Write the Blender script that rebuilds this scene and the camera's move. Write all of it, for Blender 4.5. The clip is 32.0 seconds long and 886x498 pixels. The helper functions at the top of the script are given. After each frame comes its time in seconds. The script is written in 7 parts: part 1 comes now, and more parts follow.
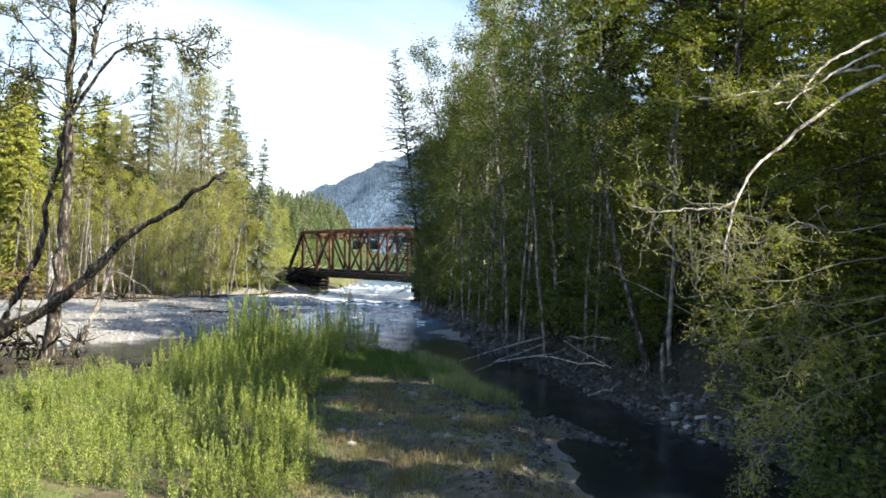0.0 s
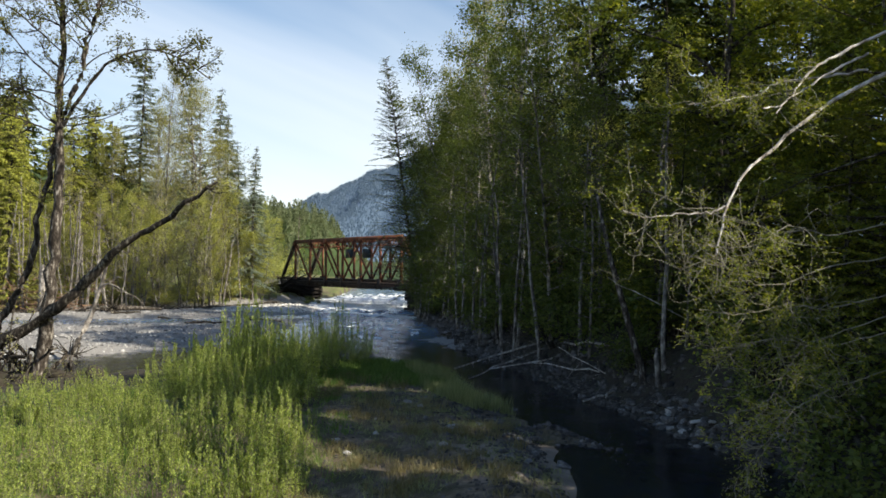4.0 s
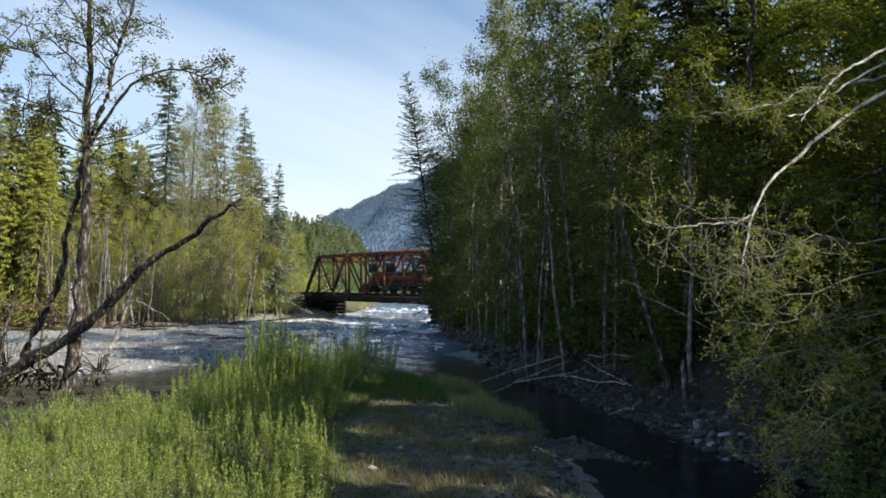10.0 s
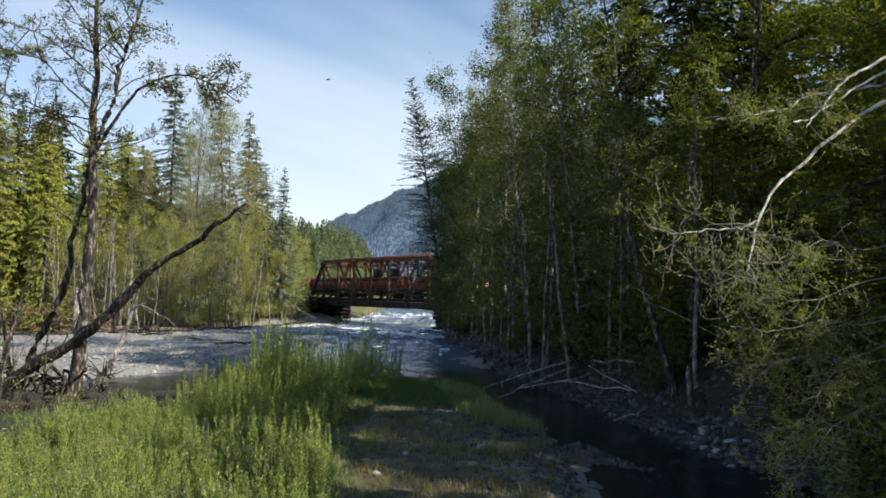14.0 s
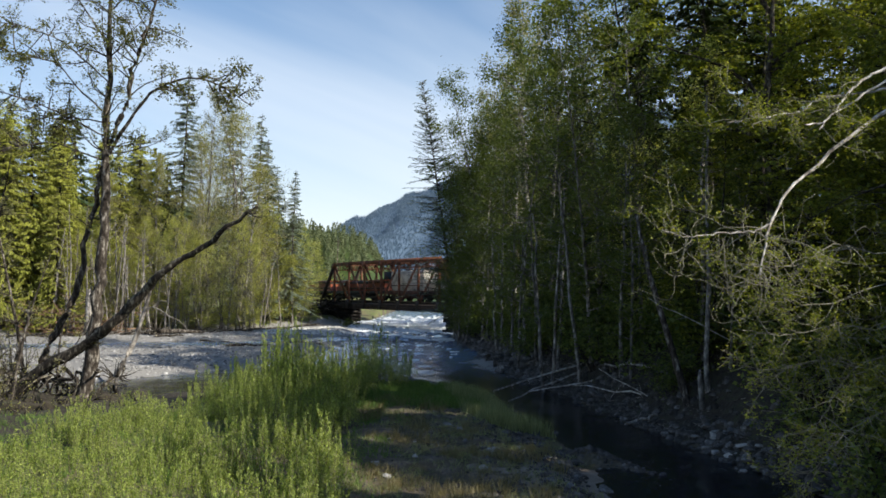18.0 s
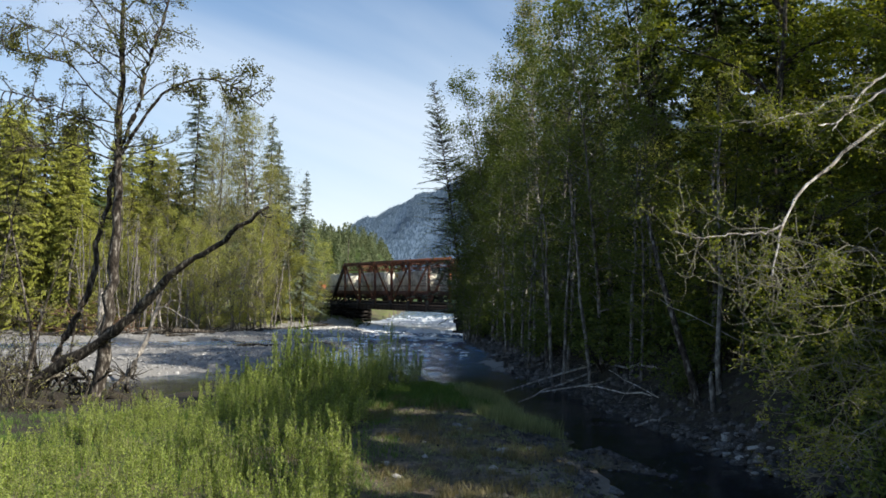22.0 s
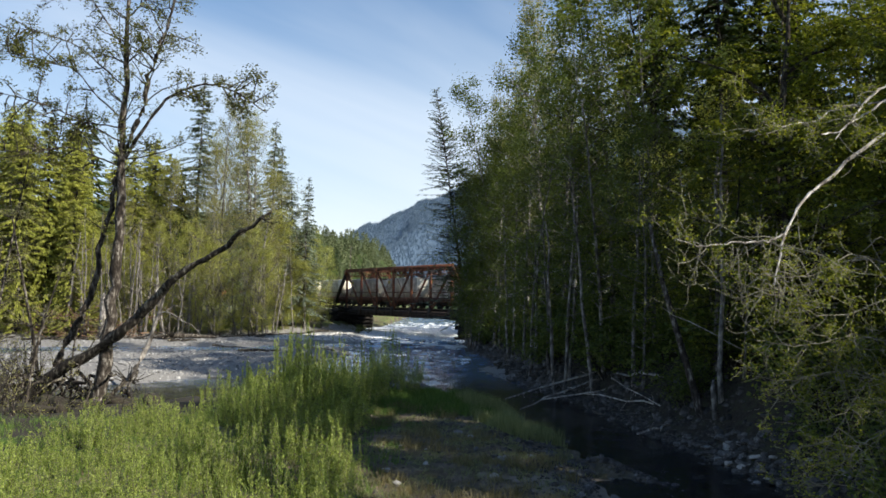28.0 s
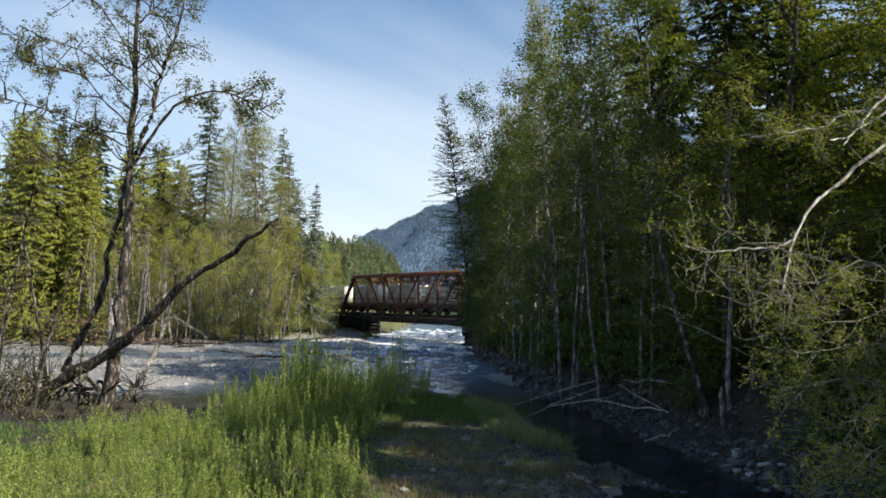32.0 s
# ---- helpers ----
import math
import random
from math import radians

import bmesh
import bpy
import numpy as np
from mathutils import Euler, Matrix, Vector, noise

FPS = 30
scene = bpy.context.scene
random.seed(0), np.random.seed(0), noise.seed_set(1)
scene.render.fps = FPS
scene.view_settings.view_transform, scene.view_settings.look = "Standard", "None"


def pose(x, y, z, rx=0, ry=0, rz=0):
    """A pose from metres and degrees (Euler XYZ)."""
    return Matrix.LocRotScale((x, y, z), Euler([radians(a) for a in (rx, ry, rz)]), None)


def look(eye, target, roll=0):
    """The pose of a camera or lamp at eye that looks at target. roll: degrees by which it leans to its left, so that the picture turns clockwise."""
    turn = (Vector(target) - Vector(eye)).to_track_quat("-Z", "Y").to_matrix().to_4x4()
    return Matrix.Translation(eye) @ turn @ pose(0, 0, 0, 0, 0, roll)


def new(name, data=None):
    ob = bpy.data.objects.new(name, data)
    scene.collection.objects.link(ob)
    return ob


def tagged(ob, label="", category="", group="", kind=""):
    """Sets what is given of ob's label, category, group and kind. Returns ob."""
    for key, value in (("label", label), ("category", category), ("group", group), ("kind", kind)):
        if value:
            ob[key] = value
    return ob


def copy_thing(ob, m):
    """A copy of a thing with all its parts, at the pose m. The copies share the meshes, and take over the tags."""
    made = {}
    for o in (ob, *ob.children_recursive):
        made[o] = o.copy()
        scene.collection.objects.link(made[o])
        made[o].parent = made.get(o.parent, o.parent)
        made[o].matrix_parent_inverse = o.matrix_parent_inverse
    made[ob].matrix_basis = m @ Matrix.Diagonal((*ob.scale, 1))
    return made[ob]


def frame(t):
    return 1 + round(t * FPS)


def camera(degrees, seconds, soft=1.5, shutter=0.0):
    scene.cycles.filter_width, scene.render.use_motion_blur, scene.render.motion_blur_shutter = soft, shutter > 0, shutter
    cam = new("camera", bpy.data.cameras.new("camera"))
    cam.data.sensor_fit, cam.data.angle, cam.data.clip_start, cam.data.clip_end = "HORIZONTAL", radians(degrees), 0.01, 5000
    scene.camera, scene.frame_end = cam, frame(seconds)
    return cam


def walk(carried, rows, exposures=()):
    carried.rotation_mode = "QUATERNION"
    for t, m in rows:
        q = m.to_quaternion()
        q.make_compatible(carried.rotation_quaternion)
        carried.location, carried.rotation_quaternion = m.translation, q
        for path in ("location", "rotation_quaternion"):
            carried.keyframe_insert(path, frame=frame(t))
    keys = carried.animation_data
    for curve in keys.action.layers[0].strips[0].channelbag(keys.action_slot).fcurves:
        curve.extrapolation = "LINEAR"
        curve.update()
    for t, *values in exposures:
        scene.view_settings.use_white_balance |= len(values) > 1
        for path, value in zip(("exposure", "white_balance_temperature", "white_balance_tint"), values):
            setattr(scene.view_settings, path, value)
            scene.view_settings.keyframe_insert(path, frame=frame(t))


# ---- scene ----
cam = camera(59.0, 32.0, soft=1.7)
EYE = (0.0, 0.0, 6.3)
PATH = [  # seconds, turn to the right, tilt up, lean to the left (degrees)
    (0, 2.67, 0.72, 1.05), (0.5, 2.75, 0.46, 1.33), (1, 2.69, 0.57, 1.24), (1.5, 2.67, 0.75, 0.97),
    (2, 2.65, 0.76, 0.61), (2.5, 2.81, 0.83, 0.52), (3, 3.04, 0.98, 0.43), (3.5, 3.18, 1.15, 0.35),
    (5.5, 2.68, 1.59, 0.10), (6, 1.77, 1.71, 0.00), (6.5, 1.57, 1.79, -0.09), (7, 1.66, 1.89, -0.20),
    (7.5, 1.80, 1.98, -0.22), (8, 1.74, 2.05, -0.25), (8.5, 1.64, 2.10, -0.28), (9, 1.59, 2.16, -0.26),
    (9.5, 1.57, 2.21, -0.28), (10, 1.51, 2.27, -0.33), (10.5, 1.44, 2.31, -0.35), (11, 1.42, 2.39, -0.40),
    (11.5, 1.38, 2.44, -0.42), (12, 1.38, 2.49, -0.46), (12.5, 1.30, 2.53, -0.40), (13, 1.27, 2.57, -0.30),
    (13.5, 1.21, 2.60, -0.27), (14, 1.16, 2.66, -0.21), (14.5, 1.10, 2.68, -0.21), (16.5, 0.79, 2.80, -0.01),
    (17, 0.66, 2.82, -0.06), (17.5, 0.50, 2.85, -0.03), (18, 0.39, 2.87, -0.05), (18.5, 0.27, 2.88, 0.01),
    (19, 0.29, 2.88, 0.01), (19.5, 0.10, 2.89, -0.06), (20, 0.00, 2.90, 0.00), (20.5, -0.10, 2.90, 0.03),
    (21, -0.10, 2.91, 0.10), (21.5, -0.09, 2.91, 0.13), (22, -0.37, 2.91, 0.12), (22.5, -0.38, 2.90, 0.08),
    (23, -0.36, 2.95, 0.08), (23.5, -0.30, 2.94, 0.01), (24, -0.29, 2.95, 0.07), (24.5, -0.24, 2.97, 0.16),
    (25, -0.27, 2.97, 0.26), (25.5, -0.26, 2.97, 0.30), (27.5, -0.50, 3.25, 0.48), (28, -0.53, 3.39, 0.47),
    (28.5, -0.53, 3.48, 0.42), (29, -0.53, 3.54, 0.41), (29.5, -0.57, 3.60, 0.38), (30, -0.54, 3.63, 0.27),
    (30.5, -0.57, 3.70, 0.32), (31, -0.69, 3.76, 0.34), (31.5, -1.08, 3.83, 0.44), (32, -1.05, 3.84, 0.50),
]


def ahead(turn, tilt):
    a, b = radians(turn), radians(tilt)
    return (EYE[0] + 100 * math.sin(a) * math.cos(b), EYE[1] + 100 * math.cos(a) * math.cos(b), EYE[2] + 100 * math.sin(b))


walk(cam, [(t, look(EYE, ahead(turn, tilt), lean)) for t, turn, tilt, lean in PATH],
     exposures=[(0, 1.68, 6850, 10), (0.5, 1.25, 6850, 10), (1.0, 0.97, 6850, 10), (2.0, 0.95, 6850, 10), (7.0, 0.95, 6850, 10), (8.0, 0.85, 6500, 10), (10.0, 0.88, 6500, 10), (18.0, 0.8, 6500, 10), (32, 0.8, 6500, 10)])

# ---- world and sun ----
SUN_FROM = Vector((0.90, -0.44, 0.0)).normalized()
SUN_UP = 34.0
world = bpy.data.worlds.new("sky")
scene.world = world
world.use_nodes = True
wn, wl = world.node_tree.nodes, world.node_tree.links
wn.clear()
sky = wn.new("ShaderNodeTexSky")
sky.sky_type, sky.sun_disc = "NISHITA", False
sky.sun_elevation = radians(SUN_UP)
sky.sun_rotation = math.atan2(SUN_FROM.x, SUN_FROM.y)
sky.air_density, sky.dust_density, sky.ozone_density = 1.0, 0.6, 2.0
coord = wn.new("ShaderNodeTexCoord")
mapn = wn.new("ShaderNodeMapping")
mapn.vector_type = "TEXTURE"
mapn.inputs["Rotation"].default_value = (0.0, radians(22), 0.0)
mapn.inputs["Scale"].default_value = (1.7, 1.5, 0.36)
cirrus = wn.new("ShaderNodeTexNoise")
cirrus.inputs["Scale"].default_value, cirrus.inputs["Detail"].default_value = 1.5, 5.0
cirrus.inputs["Roughness"].default_value, cirrus.inputs["Distortion"].default_value = 0.55, 0.4
veil = wn.new("ShaderNodeValToRGB")
veil.color_ramp.elements[0].position, veil.color_ramp.elements[1].position = 0.38, 0.85
sep = wn.new("ShaderNodeSeparateXYZ")
low = wn.new("ShaderNodeMapRange")
low.inputs["From Min"].default_value, low.inputs["From Max"].default_value = 0.04, 0.44
low.inputs["To Min"].default_value, low.inputs["To Max"].default_value = 0.70, 0.0
both = wn.new("ShaderNodeMath")
both.operation, both.use_clamp = "ADD", True
half = wn.new("ShaderNodeMath")
half.operation = "MULTIPLY"
half.inputs[1].default_value = 0.45
mix = wn.new("ShaderNodeMixRGB")
mix.inputs["Color2"].default_value = (10.6, 11.5, 12.5, 1)
back = wn.new("ShaderNodeBackground")
back.inputs["Strength"].default_value = 0.054
wout = wn.new("ShaderNodeOutputWorld")
wl.new(coord.outputs["Generated"], mapn.inputs["Vector"])
wl.new(mapn.outputs["Vector"], cirrus.inputs["Vector"])
wl.new(cirrus.outputs["Fac"], veil.inputs["Fac"])
wl.new(coord.outputs["Generated"], sep.inputs["Vector"])
wl.new(sep.outputs["Z"], low.inputs["Value"])
wl.new(veil.outputs["Color"], half.inputs[0])
wl.new(half.outputs["Value"], both.inputs[0])
wl.new(low.outputs["Result"], both.inputs[1])
wl.new(both.outputs["Value"], mix.inputs["Fac"])
deep = wn.new("ShaderNodeHueSaturation")
deep.inputs["Saturation"].default_value, deep.inputs["Value"].default_value = 1.42, 1.5
wl.new(sky.outputs["Color"], deep.inputs["Color"])
wl.new(deep.outputs["Color"], mix.inputs["Color1"])
wl.new(mix.outputs["Color"], back.inputs["Color"])
wl.new(back.outputs["Background"], wout.inputs["Surface"])

sun_data = bpy.data.lights.new("sun", "SUN")
sun_data.energy, sun_data.angle, sun_data.color = 5.0, radians(0.55), (1.0, 0.93, 0.80)
sun = new("sun", sun_data)
sun.matrix_world = look((60, -50, 60), (60 - SUN_FROM.x * 10, -50 - SUN_FROM.y * 10, 60 - 10 * math.tan(radians(SUN_UP))))


# ---- materials ----
def noise_mix(nt, scale, detail, lo, hi, stops, coords="Object", random_by=None, spread=0.0, stretch=(1, 1, 1)):
    """A ramp of colours over a noise; returns the colour output and the noise node."""
    nodes, links = nt.nodes, nt.links
    tc = nodes.new("ShaderNodeTexCoord")
    mp = nodes.new("ShaderNodeMapping")
    mp.inputs["Scale"].default_value = stretch
    nz = nodes.new("ShaderNodeTexNoise")
    nz.inputs["Scale"].default_value, nz.inputs["Detail"].default_value, nz.inputs["Roughness"].default_value = scale, detail, 0.62
    links.new(tc.outputs[coords], mp.inputs["Vector"])
    links.new(mp.outputs["Vector"], nz.inputs["Vector"])
    ramp = nodes.new("ShaderNodeValToRGB")
    el = ramp.color_ramp.elements
    while len(el) < len(stops):
        el.new(0.5)
    for i, c in enumerate(stops):
        el[i].position = lo + (hi - lo) * i / max(1, len(stops) - 1)
        el[i].color = (*c, 1)
    links.new(nz.outputs["Fac"], ramp.inputs["Fac"])
    return ramp.outputs["Color"], nz


def surface(name, stops, scale=3.0, rough=0.8, bump=0.3, bump_scale=20.0, bump_dist=0.02, metal=0.0, vary=0.0, island=False,
            coords="Object", stretch=(1, 1, 1), lo=0.3, hi=0.7, spec=0.3, second=None, second_scale=0.4):
    m = bpy.data.materials.new(name)
    m.use_nodes = True
    nt = m.node_tree
    nodes, links = nt.nodes, nt.links
    b = nodes["Principled BSDF"]
    b.inputs["Roughness"].default_value, b.inputs["Metallic"].default_value = rough, metal
    b.inputs["Specular IOR Level"].default_value = spec
    col, nz = noise_mix(nt, scale, 8.0, lo, hi, stops, coords, stretch=stretch)
    if second:
        col2, nz2 = noise_mix(nt, second_scale, 5.0, 0.42, 0.62, [(0, 0, 0), (1, 1, 1)], coords)
        mx = nodes.new("ShaderNodeMixRGB")
        mx.inputs["Color2"].default_value = (*second, 1)
        links.new(col2, mx.inputs["Fac"])
        links.new(col, mx.inputs["Color1"])
        col = mx.outputs["Color"]
    if vary:
        hsv = nodes.new("ShaderNodeHueSaturation")
        if island:
            src = nodes.new("ShaderNodeNewGeometry").outputs["Random Per Island"]
        else:
            src = nodes.new("ShaderNodeObjectInfo").outputs["Random"]
        mr = nodes.new("ShaderNodeMapRange")
        mr.inputs["To Min"].default_value, mr.inputs["To Max"].default_value = 1 - vary, 1 + vary
        links.new(src, mr.inputs["Value"])
        links.new(mr.outputs["Result"], hsv.inputs["Value"])
        links.new(col, hsv.inputs["Color"])
        col = hsv.outputs["Color"]
    links.new(col, b.inputs["Base Color"])
    if bump:
        tc = nodes.new("ShaderNodeTexCoord")
        n2 = nodes.new("ShaderNodeTexNoise")
        n2.inputs["Scale"].default_value, n2.inputs["Detail"].default_value = bump_scale, 6.0
        mp = nodes.new("ShaderNodeMapping")
        mp.inputs["Scale"].default_value = stretch
        links.new(tc.outputs[coords], mp.inputs["Vector"])
        links.new(mp.outputs["Vector"], n2.inputs["Vector"])
        bp = nodes.new("ShaderNodeBump")
        bp.inputs["Strength"].default_value, bp.inputs["Distance"].default_value = bump, bump_dist
        links.new(n2.outputs["Fac"], bp.inputs["Height"])
        links.new(bp.outputs["Normal"], b.inputs["Normal"])
    return m


def leafy(name, dark, light, through_part=0.45, tree_vary=0.15, rough=0.6):
    """Leaves: each island a shade between dark and light, partly translucent."""
    m = bpy.data.materials.new(name)
    m.use_nodes = True
    nodes, links = m.node_tree.nodes, m.node_tree.links
    b = nodes["Principled BSDF"]
    b.inputs["Roughness"].default_value = rough
    b.inputs["Specular IOR Level"].default_value = 0.25
    geo = nodes.new("ShaderNodeNewGeometry")
    ramp = nodes.new("ShaderNodeValToRGB")
    ramp.color_ramp.elements[0].color, ramp.color_ramp.elements[1].color = (*dark, 1), (*light, 1)
    info = nodes.new("ShaderNodeObjectInfo")
    mr = nodes.new("ShaderNodeMapRange")
    mr.inputs["To Min"].default_value, mr.inputs["To Max"].default_value = 1 - tree_vary, 1 + tree_vary
    hsv = nodes.new("ShaderNodeHueSaturation")
    links.new(geo.outputs["Random Per Island"], ramp.inputs["Fac"])
    links.new(info.outputs["Random"], mr.inputs["Value"])
    links.new(mr.outputs["Result"], hsv.inputs["Value"])
    links.new(ramp.outputs["Color"], hsv.inputs["Color"])
    links.new(hsv.outputs["Color"], b.inputs["Base Color"])
    tr = nodes.new("ShaderNodeBsdfTranslucent")
    tint = nodes.new("ShaderNodeMixRGB")
    tint.blend_type = "MULTIPLY"
    tint.inputs["Fac"].default_value = 1.0
    tint.inputs["Color2"].default_value = (1.35, 1.3, 0.6, 1)
    links.new(hsv.outputs["Color"], tint.inputs["Color1"])
    links.new(tint.outputs["Color"], tr.inputs["Color"])
    mx = nodes.new("ShaderNodeMixShader")
    mx.inputs["Fac"].default_value = through_part
    links.new(b.outputs["BSDF"], mx.inputs[1])
    links.new(tr.outputs["BSDF"], mx.inputs[2])
    links.new(mx.outputs["Shader"], nodes["Material Output"].inputs["Surface"])
    return m


GRAVEL = surface("river_gravel", [(0.10, 0.10, 0.098), (0.21, 0.205, 0.197), (0.34, 0.33, 0.315)], scale=9, rough=0.9, bump=0.9, bump_scale=14, bump_dist=0.06, second=(0.21, 0.205, 0.195), second_scale=0.12)
SAND = surface("damp_sand", [(0.13, 0.105, 0.085), (0.19, 0.16, 0.13), (0.25, 0.21, 0.17)], scale=2.5, rough=0.85, bump=0.4, bump_scale=25, bump_dist=0.02, second=(0.12, 0.095, 0.07), second_scale=0.6)
MUD = surface("brown_soil", [(0.035, 0.028, 0.02), (0.11, 0.085, 0.06), (0.22, 0.175, 0.125)], scale=3, rough=0.95, bump=0.8, bump_scale=9, bump_dist=0.06, second=(0.055, 0.05, 0.022), second_scale=0.8)
TURF = surface("bank_turf", [(0.05, 0.07, 0.02), (0.10, 0.13, 0.035), (0.16, 0.15, 0.06)], scale=2.5, rough=0.95, bump=1.0, bump_scale=8, bump_dist=0.1, second=(0.13, 0.11, 0.06), second_scale=0.3)
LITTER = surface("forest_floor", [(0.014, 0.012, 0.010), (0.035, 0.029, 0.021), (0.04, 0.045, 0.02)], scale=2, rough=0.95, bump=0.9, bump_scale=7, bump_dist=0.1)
BED = surface("stream_bed", [(0.035, 0.03, 0.02), (0.07, 0.06, 0.04), (0.12, 0.10, 0.075)], scale=5, rough=0.9, bump=0.6, bump_scale=6, bump_dist=0.08)
ROCK = surface("grey_rock", [(0.035, 0.034, 0.033), (0.085, 0.083, 0.08), (0.20, 0.195, 0.19)], scale=2.3, rough=0.85, bump=0.8, bump_scale=7, bump_dist=0.05, vary=0.45)
PALE_ROCK = surface("pale_stone", [(0.20, 0.19, 0.175), (0.29, 0.28, 0.26), (0.38, 0.37, 0.35)], scale=3, rough=0.85, bump=0.6, bump_scale=9, bump_dist=0.03, vary=0.25)
BARK = surface("grey_brown_bark", [(0.016, 0.012, 0.009), (0.06, 0.05, 0.04), (0.27, 0.25, 0.22)], lo=0.42, hi=0.66, scale=6.0, rough=0.95, bump=0.9, bump_scale=9, bump_dist=0.03, stretch=(1, 1, 0.4))
PALE_BARK = surface("pale_alder_bark", [(0.035, 0.032, 0.028), (0.12, 0.11, 0.10), (0.32, 0.30, 0.27)], lo=0.36, hi=0.64, scale=4, rough=0.9, bump=0.6, bump_scale=9, bump_dist=0.02, stretch=(1, 1, 0.5), vary=0.25)
DARK_BARK = surface("dark_wet_bark", [(0.010, 0.008, 0.006), (0.035, 0.028, 0.021), (0.20, 0.185, 0.145)], lo=0.40, hi=0.66, scale=6.0, rough=0.95, bump=0.9, bump_scale=9, bump_dist=0.03, stretch=(1, 1, 0.4))
DEADWOOD = surface("bleached_deadwood", [(0.14, 0.12, 0.10), (0.33, 0.30, 0.265), (0.52, 0.50, 0.46)], lo=0.38, hi=0.62, scale=4, rough=0.85, bump=0.6, bump_scale=12, bump_dist=0.02, stretch=(1, 1, 0.3), vary=0.2)
TWIG = surface("grey_twig", [(0.07, 0.06, 0.048), (0.14, 0.12, 0.10), (0.24, 0.21, 0.18)], scale=3, rough=0.9, bump=0)
DEAD_BOUGH = surface("red_brown_dead_boughs", [(0.06, 0.035, 0.02), (0.15, 0.09, 0.055), (0.30, 0.21, 0.14)], scale=2, rough=0.95, bump=0)
PALE_TWIG = surface("tan_twig", [(0.085, 0.08, 0.06), (0.16, 0.15, 0.112), (0.28, 0.265, 0.21)], scale=3, rough=0.9, bump=0)
RUST = surface("rusted_red_steel", [(0.07, 0.026, 0.016), (0.21, 0.072, 0.036), (0.36, 0.145, 0.07)], scale=2.2, rough=0.8, bump=0.3, bump_scale=18, bump_dist=0.01, second=(0.09, 0.045, 0.03), second_scale=1.1, vary=0.15)
DARK_STEEL = surface("dark_rusted_girder", [(0.018, 0.014, 0.012), (0.04, 0.028, 0.022), (0.075, 0.048, 0.035)], scale=2, rough=0.75, bump=0.3, bump_scale=15, bump_dist=0.01)
TIMBER = surface("creosoted_timber", [(0.008, 0.007, 0.006), (0.018, 0.015, 0.013), (0.04, 0.034, 0.028)], scale=3, rough=0.9, bump=0.5, bump_scale=15, bump_dist=0.01, vary=0.3)
RAIL = surface("steel_rail", [(0.10, 0.07, 0.05), (0.20, 0.16, 0.13)], scale=6, rough=0.45, bump=0, metal=0.8)
BALLAST = surface("track_ballast", [(0.10, 0.095, 0.09), (0.20, 0.19, 0.18), (0.30, 0.29, 0.28)], scale=6, rough=0.95, bump=0.9, bump_scale=12, bump_dist=0.06)
LOCO_RED = surface("faded_orange_red_paint", [(0.20, 0.045, 0.02), (0.30, 0.07, 0.028), (0.36, 0.10, 0.04)], scale=1.2, rough=0.5, bump=0.05, spec=0.4, second=(0.24, 0.06, 0.03), second_scale=0.9)
LOCO_DARK = surface("black_green_paint", [(0.012, 0.014, 0.012), (0.022, 0.024, 0.02), (0.04, 0.04, 0.035)], scale=1.2, rough=0.6, bump=0.05)
CAR_GREY = surface("weathered_grey_car_paint", [(0.66, 0.60, 0.54), (0.80, 0.74, 0.67), (0.86, 0.81, 0.74)], scale=0.9, rough=0.6, bump=0.08, vary=0.08, second=(0.34, 0.29, 0.25), second_scale=0.7, stretch=(1, 1, 0.5))
# cream for the end walls, with the sun on them put into it
CAR_PALE = surface("sunlit_cream_car_paint", [(0.58, 0.54, 0.44), (0.70, 0.66, 0.55), (0.76, 0.72, 0.62)], scale=1.2, rough=0.55, bump=0.05)
CAR_BROWN = surface("brown_underframe_paint", [(0.06, 0.03, 0.022), (0.11, 0.055, 0.04), (0.16, 0.085, 0.06)], scale=2, rough=0.8, bump=0.1)
BACKDROP_BLUE = surface("dark_backdrop_blue", [(0.025, 0.035, 0.045), (0.045, 0.06, 0.07)], scale=2, rough=0.6, bump=0.05)
YELLOW = surface("yellow_panel_paint", [(0.55, 0.42, 0.05), (0.70, 0.55, 0.08)], scale=3, rough=0.5, bump=0)
WHEEL = surface("oily_wheel_steel", [(0.02, 0.018, 0.016), (0.06, 0.05, 0.045)], scale=4, rough=0.6, bump=0, metal=0.3)
FEATHER = surface("dark_plumage", [(0.012, 0.014, 0.02), (0.03, 0.03, 0.035)], scale=30, rough=0.6, bump=0)
WINDOW = surface("dark_cab_glass", [(0.01, 0.012, 0.014), (0.02, 0.024, 0.028)], scale=2, rough=0.08, bump=0, spec=0.6)
LAMP_WHITE = surface("lamp_lens", [(0.75, 0.75, 0.7), (0.85, 0.85, 0.8)], scale=2, rough=0.2, bump=0)
# two leaf tones: shade of one bank, sun of the other, in the colour
LEAF_SHADE = leafy("shade_toned_alder_leaves", (0.045, 0.070, 0.015), (0.142, 0.176, 0.044))
LEAF_SUN = leafy("sun_toned_spring_leaves", (0.19, 0.22, 0.05), (0.47, 0.475, 0.15))
LEAF_BUD = leafy("pale_bud_leaves", (0.14, 0.15, 0.06), (0.34, 0.32, 0.17))
LEAF_OLIVE = leafy("olive_bud_leaves", (0.145, 0.155, 0.045), (0.38, 0.365, 0.12))
LEAF_MAPLE = leafy("maple_leaves", (0.062, 0.088, 0.011), (0.22, 0.24, 0.033))
NEEDLE = leafy("dark_fir_needles", (0.017, 0.035, 0.008), (0.063, 0.088, 0.02), 0.2)
NEEDLE_BLUE = leafy("grey_green_spruce_needles", (0.085, 0.12, 0.09), (0.20, 0.235, 0.185), 0.2)
